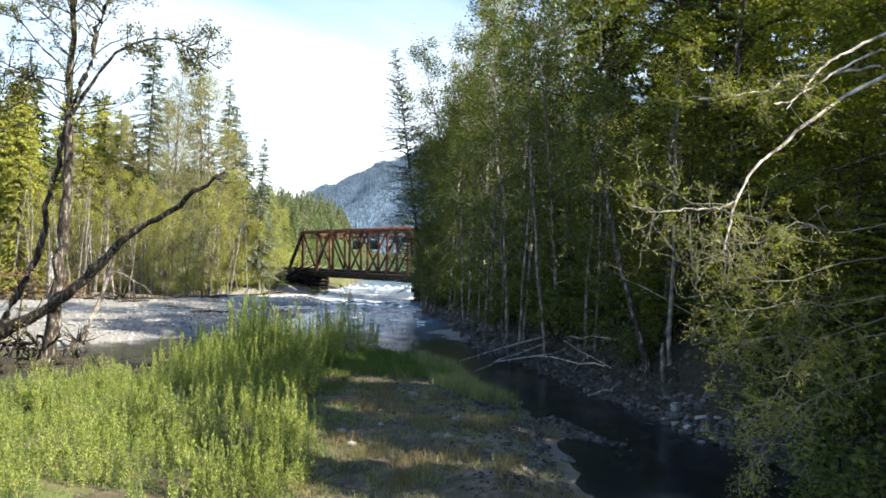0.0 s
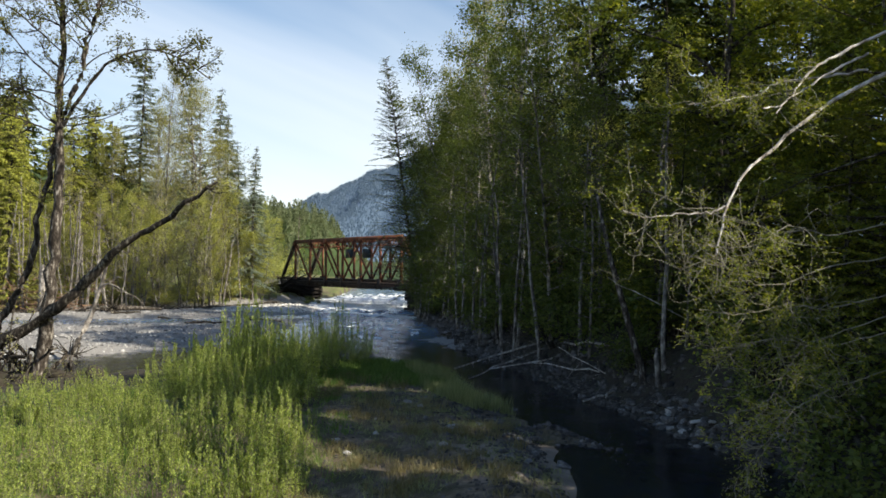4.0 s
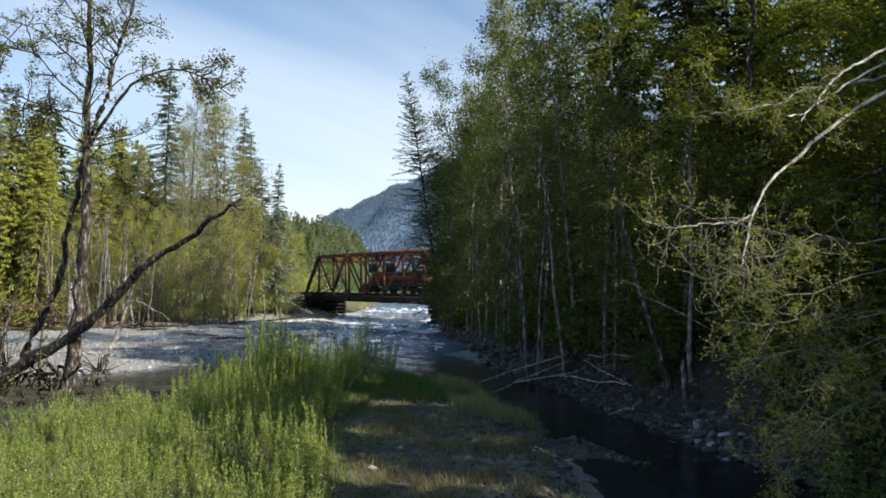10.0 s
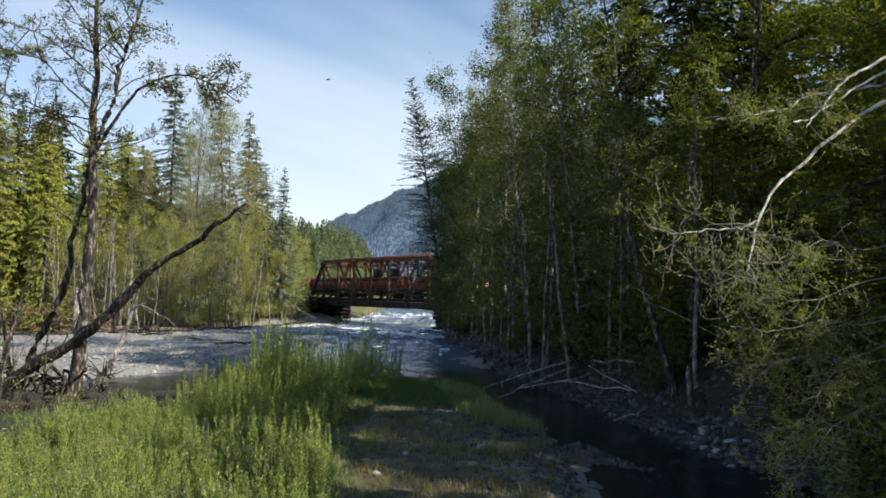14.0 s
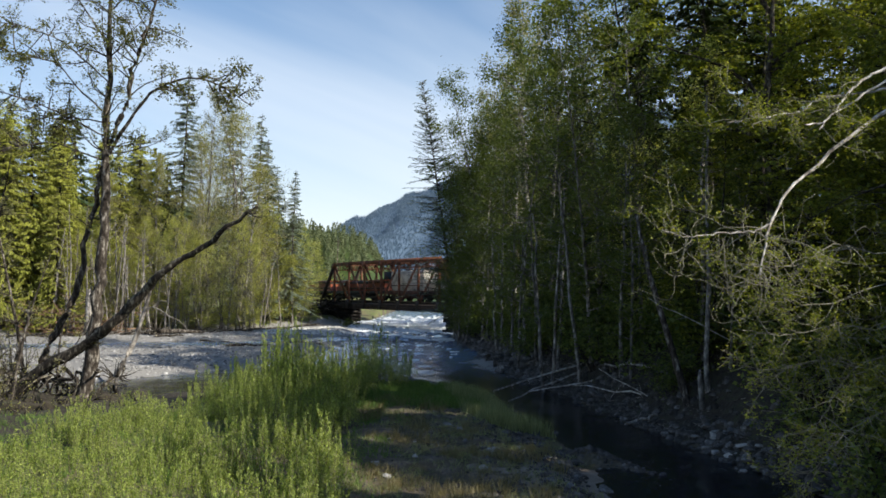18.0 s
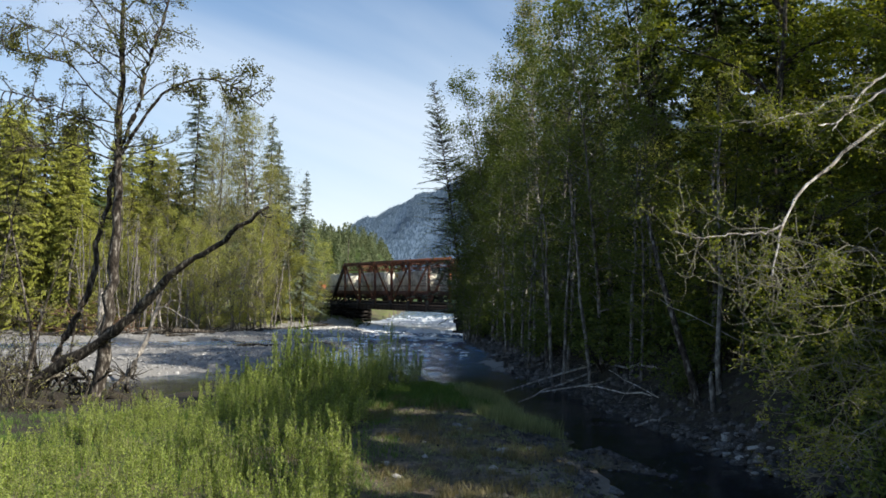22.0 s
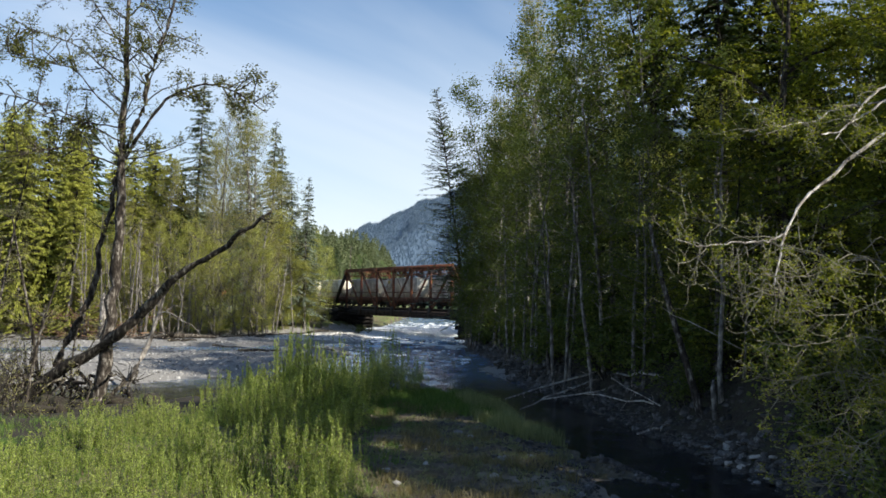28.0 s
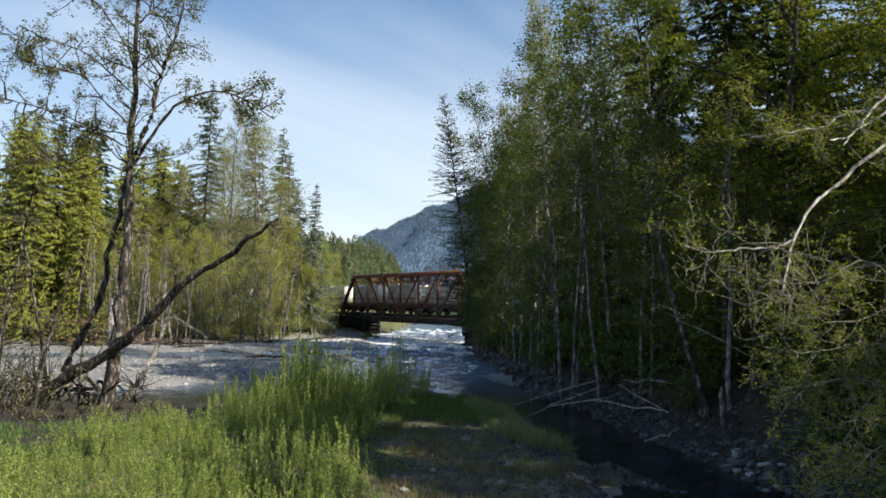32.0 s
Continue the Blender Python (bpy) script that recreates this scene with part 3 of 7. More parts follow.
def build_bridge():
    base = thing("truss_bridge", pose(0, 0, 0), "rusty red riveted steel through-truss railway bridge over the river", "bridge")
    for a in (0.0, TRUSS_GAP):
        part("top_chord", beam(on_bridge(-0.15, a, TOP_Z), on_bridge(33.75, a, TOP_Z), 0.5, 0.55), RUST, base, "rusted top chord")
        part("bottom_chord", beam(on_bridge(-5.9, a, DECK_Z - 0.35), on_bridge(39.5, a, DECK_Z - 0.35), 0.32, 0.42), DARK_STEEL, base)
        part("end_post", beam(on_bridge(0, a, TOP_Z), on_bridge(-5.6, a, DECK_Z - 0.3), 0.45, 0.5), DARK_STEEL, base, "dark mossy end post")
        part("end_post", beam(on_bridge(33.6, a, TOP_Z), on_bridge(39.2, a, DECK_Z - 0.3), 0.45, 0.5), RUST, base)
        for k in range(7):
            laced(on_bridge(k * PANEL, a, TOP_Z - 0.2), on_bridge(k * PANEL, a, DECK_Z - 0.3), 0.30, 0.24, "vertical_post", base, RUST)
            g = beam(on_bridge(k * PANEL - 0.55, a - 0.27, TOP_Z - 0.3), on_bridge(k * PANEL + 0.55, a - 0.27, TOP_Z - 0.3), 0.03, 0.7)
            part("gusset_plate", g, RUST, base)
            g = beam(on_bridge(k * PANEL - 0.5, a - 0.25, DECK_Z - 0.35), on_bridge(k * PANEL + 0.5, a - 0.25, DECK_Z - 0.35), 0.04, 1.5)
            part("gusset_plate", g, DARK_STEEL, base)
        for k in range(6):
            hi, lo = (k, k + 1) if k < 3 else (k + 1, k)
            for off in (-0.17, 0.17):
                part("diagonal_bar", beam(on_bridge(hi * PANEL + off, a, TOP_Z - 0.25), on_bridge(lo * PANEL + off, a, DECK_Z - 0.2), 0.07, 0.20), RUST, base)
        for k in (2, 3):
            hi, lo = (k + 1, k) if k == 2 else (k, k + 1)
            part("counter_rod", beam(on_bridge(hi * PANEL, a, TOP_Z - 0.3), on_bridge(lo * PANEL, a, DECK_Z - 0.2), 0.06, 0.06), RUST, base)
        # plate girder beside the track
        g = beam(on_bridge(-5.9, a, (DECK_Z + GIRDER_Z) / 2 - 0.15), on_bridge(39.5, a, (DECK_Z + GIRDER_Z) / 2 - 0.15), 0.10, DECK_Z - GIRDER_Z - 0.4)
        beam(on_bridge(-5.9, a, GIRDER_Z + 0.04), on_bridge(39.5, a, GIRDER_Z + 0.04), 0.4, 0.06, g)
        for q in range(33):
            beam(on_bridge(-5.6 + q * 1.4, a - 0.08, GIRDER_Z + 0.05), on_bridge(-5.6 + q * 1.4, a - 0.08, DECK_Z - 0.15), 0.1, 0.08, g)
        part("girder", g, DARK_STEEL, base, "dark rusted plate girder with stiffeners")
    for k in range(7):
        s = k * PANEL
        g = Geo()
        for z in (TOP_Z - 0.1, TOP_Z - 1.0):
            beam(on_bridge(s, 0, z), on_bridge(s, TRUSS_GAP, z), 0.14, 0.14, g)
        n = 8
        for q in range(n):
            z0, z1 = (TOP_Z - 0.1, TOP_Z - 1.0) if q % 2 else (TOP_Z - 1.0, TOP_Z - 0.1)
            beam(on_bridge(s, TRUSS_GAP * q / n, z0), on_bridge(s, TRUSS_GAP * (q + 1) / n, z1), 0.08, 0.06, g)
            beam(on_bridge(s, TRUSS_GAP * q / n, z1), on_bridge(s, TRUSS_GAP * (q + 1) / n, z0), 0.08, 0.06, g)
        part("sway_frame", g, RUST, base, "latticed overhead sway frame")
        for sign, a in ((1, 0.0), (-1, TRUSS_GAP)):
            pts = [on_bridge(s, a + sign * 1.3 * (1 - math.cos(t)), TOP_Z - 2.3 + 1.3 * math.sin(t)) for t in np.linspace(0, math.pi / 2, 7)]
            part("knee_brace", tube(pts, [0.08] * 7, 6), RUST, base)
        part("floor_beam", beam(on_bridge(s, 0, GIRDER_Z + 0.45), on_bridge(s, TRUSS_GAP, GIRDER_Z + 0.45), 0.3, 0.75), DARK_STEEL, base)
    for k in range(6):
        for z, b0, b1 in ((TOP_Z - 0.1, 0, TRUSS_GAP), (TOP_Z - 0.1, TRUSS_GAP, 0)):
            part("wind_brace", beam(on_bridge(k * PANEL, b0, z), on_bridge((k + 1) * PANEL, b1, z), 0.1, 0.1), RUST, base)
    # added panels that stand in for dark background behind the truss
    for s0, s1 in ((8.7, 11.2), (14.4, 16.8)):
        part("backdrop_panel", beam(on_bridge(s0, TRUSS_GAP - 0.25, 8.4), on_bridge(s1, TRUSS_GAP - 0.25, 8.4), 0.05, 1.5), BACKDROP_BLUE, base, "added blue-grey panel for the dark background seen through the far truss")
    for off in (-0.9, 0.9):
        part("stringer", beam(on_bridge(-5.9, 2.7 + off, DECK_Z - 0.45), on_bridge(39.5, 2.7 + off, DECK_Z - 0.45), 0.25, 0.6), DARK_STEEL, base)
    tie = beam((0, -1.6, 0), (0, 1.6, 0), 0.22, 0.2).mesh("tie", TIMBER)
    turn = math.degrees(math.atan2(TRACK_WAY[1], TRACK_WAY[0]))
    for q in range(84):
        t = part("tie", tie, None, base)
        p = on_bridge(-5.6 + q * 0.54, 2.7, RAIL_Z - 0.27)
        t.matrix_world = pose(*p, 0, 0, turn)
    for off in (-0.75, 0.75):
        part("rail", beam(on_bridge(-5.9, 2.7 + off, RAIL_Z - 0.09), on_bridge(39.5, 2.7 + off, RAIL_Z - 0.09), 0.07, 0.17), RAIL, base)


def build_track_beyond():
    base = thing("railway_track", pose(0, 0, 0), "railway track of steel rails on dark timber ties", "track")
    turn = math.degrees(math.atan2(TRACK_WAY[1], TRACK_WAY[0]))
    for s0, s1 in ((-90, -5.95), (39.55, 330)):
        for off in (-0.75, 0.75):
            part("rail", beam(on_bridge(s0, 2.7 + off, RAIL_Z - 0.09), on_bridge(s1, 2.7 + off, RAIL_Z - 0.09), 0.07, 0.17), RAIL, base)
    tie = beam((0, -1.3, 0), (0, 1.3, 0), 0.22, 0.2).mesh("tie", TIMBER)
    for s0, s1 in ((-40, -6.2), (39.8, 100)):
        s = s0
        while s < s1:
            t = part("tie", tie, None, base)
            t.matrix_world = pose(*on_bridge(s, 2.7, RAIL_Z - 0.27), 0, 0, turn)
            s += 0.62


def build_abutment(s_mid, seed):
    """A crib of stacked dark timbers under an end of the bridge."""
    rng = random.Random(seed)
    base = thing("timber_crib", pose(0, 0, 0), "dark timber crib pier of stacked logs under the bridge end", "pier")
    low = 0.2
    z = low
    layer = 0
    while z < GIRDER_Z - 0.3:
        if layer % 2:
            for s in (-2.6, -1.3, 0.0, 1.3, 2.6):
                part("timber", beam(on_bridge(s_mid + s + rng.uniform(-0.1, 0.1), -1.3 - rng.uniform(0, 0.6), z + 0.17), on_bridge(s_mid + s, 6.6, z + 0.17), 0.36, 0.33), TIMBER, base)
        else:
            for a in (-0.9, 0.9, 2.7, 4.5, 6.2):
                part("timber", beam(on_bridge(s_mid - 3.3 - rng.uniform(0, 0.8), a, z + 0.17), on_bridge(s_mid + 3.2 + rng.uniform(-0.3, 0.3), a, z + 0.17), 0.36, 0.33), TIMBER, base)
        z += 0.335
        layer += 1
    part("cap_beam", beam(on_bridge(s_mid - 3.4, -1.2, GIRDER_Z - 0.14), on_bridge(s_mid - 3.4, 6.6, GIRDER_Z - 0.14), 0.4, 0.3), TIMBER, base)
    for a in (-0.6, 2.7, 6.0):
        part("bearing_block", beam(on_bridge(s_mid - 3.0, a, GIRDER_Z - 0.16), on_bridge(s_mid + 3.0, a, GIRDER_Z - 0.16), 0.35, 0.3), TIMBER, base)


build_bridge()
build_track_beyond()
build_abutment(-5.0, 1)
build_abutment(-10.5, 3)
build_abutment(40.0, 2)


# ---- train ----
# local x runs along the train, to its front; y to the side seen from the river
SPEED = 7.15
TRAIN_TURN = math.degrees(math.atan2(-TRACK_WAY[1], -TRACK_WAY[0]))
FRONT_AT_10_5 = 9.57


def truck(parent, x, wheelbase=1.8, wheels=2):
    t = part("truck", box(x - wheelbase / 2 - 0.5, x + wheelbase / 2 + 0.5, -1.15, -0.95, 0.35, 0.75).add(box_v(x - wheelbase / 2 - 0.5, x + wheelbase / 2 + 0.5, 0.95, 1.15, 0.35, 0.75), BOX_F).add(box_v(x - 0.3, x + 0.3, -1.1, 1.1, 0.4, 0.9), BOX_F), WHEEL, parent)
    for q in range(wheels):
        wx = x - wheelbase / 2 + wheelbase * q / (wheels - 1)
        g = Geo()
        for y in (-0.78, 0.78):
            tube([(wx, y - 0.07, 0.46), (wx, y + 0.07, 0.46)], [0.46, 0.46], 14, g)
        tube([(wx, -0.8, 0.46), (wx, 0.8, 0.46)], [0.09, 0.09], 6, g)
        part("wheelset", g, WHEEL, t)


def arch(x0, x1, half, z0, z1, rise, geo, n=7):
    """A box with a curved top: a hood or a car roof."""
    prof = [(-half, z0)] + [(half * math.sin(t), z1 - rise + rise * math.cos(t)) for t in np.linspace(-math.pi / 2, math.pi / 2, n)] + [(half, z0)]
    m = len(prof)
    v = [(x, y, z) for x in (x0, x1) for y, z in prof]
    f = [(q, (q + 1) % m, m + (q + 1) % m, m + q) for q in range(m)]
    for b in (0, m):
        f += [(b + q, b + q + 1, b + m - 2 - q, b + m - 1 - q) for q in range(m // 2 - 1)]
        if m % 2:
            f += [(b + m // 2 - 1, b + m // 2, b + m // 2 + 1, b + m // 2 + 1)]
    geo.add(v, f)
    return geo


def lower(geo, k=0.62):
    """Keeps the bodywork of the low-built engines under 3.4 m."""
    for v in geo.v:
        v[:, 2] = np.where(v[:, 2] > 1.6, 1.6 + (v[:, 2] - 1.6) * k, v[:, 2])
    return geo


def build_loco(name_label, cab_front=True):
    L = 20.1
    base = thing("locomotive", pose(0, 0, 0), name_label, "locomotive", "locomotives of the train")
    h = L / 2 - 0.45
    part("underframe", box(-h, h, -1.5, 1.5, 1.05, 1.6), LOCO_DARK, base)
    part("roof_cover", lower(arch(-h + 0.85, h - 5.95, 0.99, 3.6, 4.42, 0.36, Geo())), LOCO_DARK, base, "black upper hood")
    part("long_hood", lower(arch(-h + 0.9, h - 6.0, 0.95, 1.6, 4.35, 0.35, Geo())), LOCO_RED, base, "faded orange-red engine hood")
    part("radiator", lower(arch(-h + 1.2, -h + 5.6, 1.45, 3.55, 4.65, 0.15, Geo())), LOCO_RED, base)
    g = Geo()
    for q in range(9):
        box(-h + 1.5 + q * 0.44, -h + 1.75 + q * 0.44, 1.452, 1.475, 3.7, 4.4, g)
    part("grille", lower(g), LOCO_DARK, base)
    for q in range(9):
        x = -h + 6.2 + q * 0.78
        part("hood_door", lower(box(x, x + 0.68, 0.952, 0.975, 1.75, 3.5)), LOCO_RED, base)
    part("stripe", lower(box(-h + 0.95, h - 6.05, 0.98, 1.0, 2.15, 2.45)), LOCO_DARK, base, "dark stripe along the hood")
    cab = part("cab", lower(arch(h - 5.9, h - 2.9, 1.5, 1.6, 4.7, 0.35, Geo())), LOCO_RED, base, "orange-red driver's cab")
    part("window", lower(box(h - 5.4, h - 4.5, 1.502, 1.52, 3.0, 3.8)), WINDOW, cab)
    part("window", lower(box(h - 4.3, h - 3.4, 1.502, 1.52, 3.0, 3.8)), WINDOW, cab)
    part("window", lower(box(h - 2.9, h - 2.88, -1.2, -0.15, 3.2, 4.0).add(box_v(h - 2.9, h - 2.88, 0.15, 1.2, 3.2, 4.0), BOX_F)), WINDOW, cab)
    part("short_hood", lower(arch(h - 2.9, h - 0.9, 0.95, 1.6, 3.2, 0.3, Geo())), LOCO_RED, base)
    part("headlight", lower(box(h - 2.9, h - 2.84, -0.22, 0.22, 4.15, 4.4)), LAMP_WHITE, base)
    part("fuel_tank", arch(-2.8, 2.8, 1.35, 0.45, 1.1, 0.2, Geo()), LOCO_DARK, base)
    part("exhaust_stack", lower(box(0.2, 1.4, -0.3, 0.3, 4.3, 4.55)), LOCO_DARK, base)
    part("fan", lower(tube([(-h + 2.4, 0, 4.6), (-h + 2.4, 0, 4.72)], [0.65, 0.65], 12)), LOCO_DARK, base)
    part("fan", lower(tube([(-h + 4.4, 0, 4.6), (-h + 4.4, 0, 4.72)], [0.65, 0.65], 12)), LOCO_DARK, base)
    for y in (-1.45, 1.45):
        g = beam((-h + 0.1, y, 2.6), (h - 6.0, y, 2.6), 0.04, 0.04)
        for q in range(10):
            x = -h + 0.1 + q * 1.4
            beam((x, y, 1.6), (x, y, 2.6), 0.04, 0.04, g)
        part("handrail", lower(g), RAIL, base)
    for x in (h - 3.4, -h + 3.4):
        truck(base, x, 3.9, 3)
    part("coupler", box(h, h + 0.45, -0.15, 0.15, 0.75, 1.05).add(box_v(-h - 0.45, -h, -0.15, 0.15, 0.75, 1.05), BOX_F), WHEEL, base)
    part("plough", beam((h + 0.1, -1.4, 0.55), (h + 0.1, 1.4, 0.55), 0.3, 0.9), LOCO_DARK, base)
    return base


def build_hopper():
    L = 13.2
    base = thing("covered_hopper_wagon", pose(0, 0, 0), "weathered light-grey covered hopper wagon with ends toned pale cream for sunlight", "rail wagon", "wagons of the train")
    h = L / 2 - 0.4
    body = part("body", arch(-h + 1.5, h - 1.5, 1.55, 1.7, 4.8, 0.22, Geo(), 9), CAR_GREY, base)
    g = Geo()
    for x in np.linspace(-h + 1.8, h - 1.8, 9):
        box(x - 0.05, x + 0.05, 1.552, 1.60, 1.7, 4.5, g)
    part("side_rib", g, CAR_GREY, body)
    part("side_rail", box(-h + 1.5, h - 1.5, 1.552, 1.61, 2.42, 2.56), CAR_BROWN, body, "dark seam along the side")
    for sgn in (-1, 1):
        x0 = sgn * (h - 1.5)
        part("end_wall", box(min(x0, x0 + sgn * 0.06), max(x0, x0 + sgn * 0.06), -1.5, 1.5, 1.7, 4.6), CAR_PALE, base, "end wall toned pale cream for the sun on it")
        g = Geo()
        for y in (-1.3, 1.3):
            beam((sgn * (h - 0.3), y, 1.5), (sgn * (h - 1.7), y, 3.6), 0.08, 0.08, g)
        part("end_brace", g, CAR_BROWN, base)
        part("end_ladder", box(sgn * (h - 1.7) - 0.03, sgn * (h - 1.7) + 0.03, 1.2, 1.5, 1.4, 4.7), CAR_GREY, base)
    part("sill", box(-h, h, -1.5, 1.5, 1.15, 1.5), CAR_BROWN, base)
    part("placard", box(h - 2.5, h - 1.9, 1.60, 1.62, 3.9, 4.4), YELLOW, body, "yellow placard")
    part("side_sill", box(-h, h, 1.40, 1.57, 1.0, 1.7), CAR_BROWN, base, "brown side sill")
    for x in (-3.0, 0.0, 3.0):
        v = [(x - 1.5, -1.3, 2.0), (x - 1.5, 1.3, 2.0), (x + 1.5, -1.3, 2.0), (x + 1.5, 1.3, 2.0), (x - 0.4, -0.6, 0.45), (x - 0.4, 0.6, 0.45), (x + 0.4, -0.6, 0.45), (x + 0.4, 0.6, 0.45)]
        part("hopper_chute", Geo().add(v, [(0, 2, 3, 1), (4, 5, 7, 6), (0, 1, 5, 4), (2, 6, 7, 3), (0, 4, 6, 2), (1, 3, 7, 5)]), CAR_BROWN, base)
    part("roof_walk", box(-h + 1.0, h - 1.0, -0.35, 0.35, 4.82, 4.88), CAR_BROWN, base)
    for x in (-3.3, -1.1, 1.1, 3.3):
        part("hatch", box(x - 0.6, x + 0.6, -0.9, -0.4, 4.75, 4.86).add(box_v(x - 0.6, x + 0.6, 0.4, 0.9, 4.75, 4.86), BOX_F), CAR_GREY, base)
    for x in (h - 2.0, -h + 2.0):
        truck(base, x)
    part("coupler", box(h, h + 0.4, -0.12, 0.12, 0.75, 1.0).add(box_v(-h - 0.4, -h, -0.12, 0.12, 0.75, 1.0), BOX_F), WHEEL, base)
    return base


TRAIN = []
loco = build_loco("orange-red diesel locomotive with a dark stripe hauling a freight train")
at = 0.0
for q in range(3):
    unit = loco if q == 0 else twin(loco, pose(0, 0, 0))
    TRAIN.append((unit, at + 10.05, False))
    at += 20.1
hopper = build_hopper()
for q in range(15):
    unit = hopper if q == 0 else twin(hopper, pose(0, 0, 0))
    TRAIN.append((unit, at + 6.6, False))
    at += 13.2


# the swallow's flight: seconds and place
SWALLOW_WAY = [(0, 30.0, -60.0, 60.0), (12, 12.0, 8.0, 34.0), (13.4, 2.5, 28.0, 24.0), (13.8, -3.15, 34.0, 17.28), (13.9, -3.88, 35.0, 16.6), (14.0, -4.59, 36.0, 15.84), (14.5, -6.46, 44.0, 14.77), (15.5, -13.18, 70.0, 11.72), (18, -30.0, 118.0, 4.0), (32, -60.0, 175.0, 6.0)]


def train_pose(t, back, turned):
    s = FRONT_AT_10_5 - SPEED * (t - 10.5) + back
    p = TRACK_MID + TRACK_WAY * s
    return pose(p[0], p[1], RAIL_Z, 0, 0, TRAIN_TURN + (180 if turned else 0))


def motions():
    for unit, back, turned in TRAIN:
        walk(unit, [(t, train_pose(t, back, turned)) for t in (0, 4, 8, 12, 16, 20, 24, 28, 32)])
    walk(swallow, [(t, pose(x, y, z, 0, 12, 215)) for t, x, y, z in SWALLOW_WAY])
    walk(river_water, [(t, pose(-0.06 * (t - 16), -0.22 * (t - 16), 0)) for t in (0, 8, 16, 24, 32)])


# ---- trees ----
def wander(p0, way, length, n, rng, bend=0.12, lift=0.0):
    """A polyline that starts at p0 and strays as a limb does."""
    p, d = np.array(p0, float), np.array(way, float)
    d /= np.linalg.norm(d)
    out = [p.copy()]
    for _ in range(n):
        d = d + rng.normal(size=3) * bend + np.array([0, 0, lift])
        d /= np.linalg.norm(d)
        p = p + d * length / n
        out.append(p.copy())
    return np.array(out)


def dress(line, radius, rng, wood, spots, depth, twig_len, twigs, per_twig, droop=0.0, puff=0.18, start=0.3, fine=False):
    """Side twigs along a limb, and the places of their leaves."""
    n = len(line)
    for _ in range(twigs):
        u = start + (1 - start) * rng.uniform() ** 0.8
        i = min(int(u * (n - 1)), n - 2)
        fr = u * (n - 1) - i
        p = line[i] * (1 - fr) + line[i + 1] * fr
        d = line[i + 1] - line[i]
        d = d / (np.linalg.norm(d) + 1e-9)
        side = rng.normal(size=3)
        side -= d * (side @ d)
        side /= np.linalg.norm(side)
        way = d * 0.5 + side * 0.9 + np.array([0, 0, 0.1 - droop])
        ln = twig_len * rng.uniform(0.5, 1.2) * (1.15 - 0.5 * u)
        t = wander(p, way, ln, 3, rng, 0.2, -droop * 0.3)
        if depth > 0 and not fine:
            tube(t[[0, 2, 3]], (radius * 0.35, radius * 0.15, 0.006), 3, wood, cap=False)
        elif fine:
            tube(t, np.linspace(radius * 0.35, 0.006, 4), 3, wood, cap=False)
        elif rng.uniform() < 0.35:
            tube(t[[0, 3]], (radius * 0.35, 0.006), 3, wood, cap=False)
        if depth > 0:
            dress(t, radius * 0.35, rng, wood, spots, depth - 1, ln * 0.5, max(2, twigs // 3), per_twig, droop, puff, 0.2, fine)
        else:
            k = rng.uniform(0.15, 1.0, size=per_twig)
            seg = np.clip((k * 3).astype(int), 0, 2)
            q = t[seg] + (t[seg + 1] - t[seg]) * (k * 3 - seg)[:, None]
            spots.append(q + rng.normal(size=q.shape) * puff)


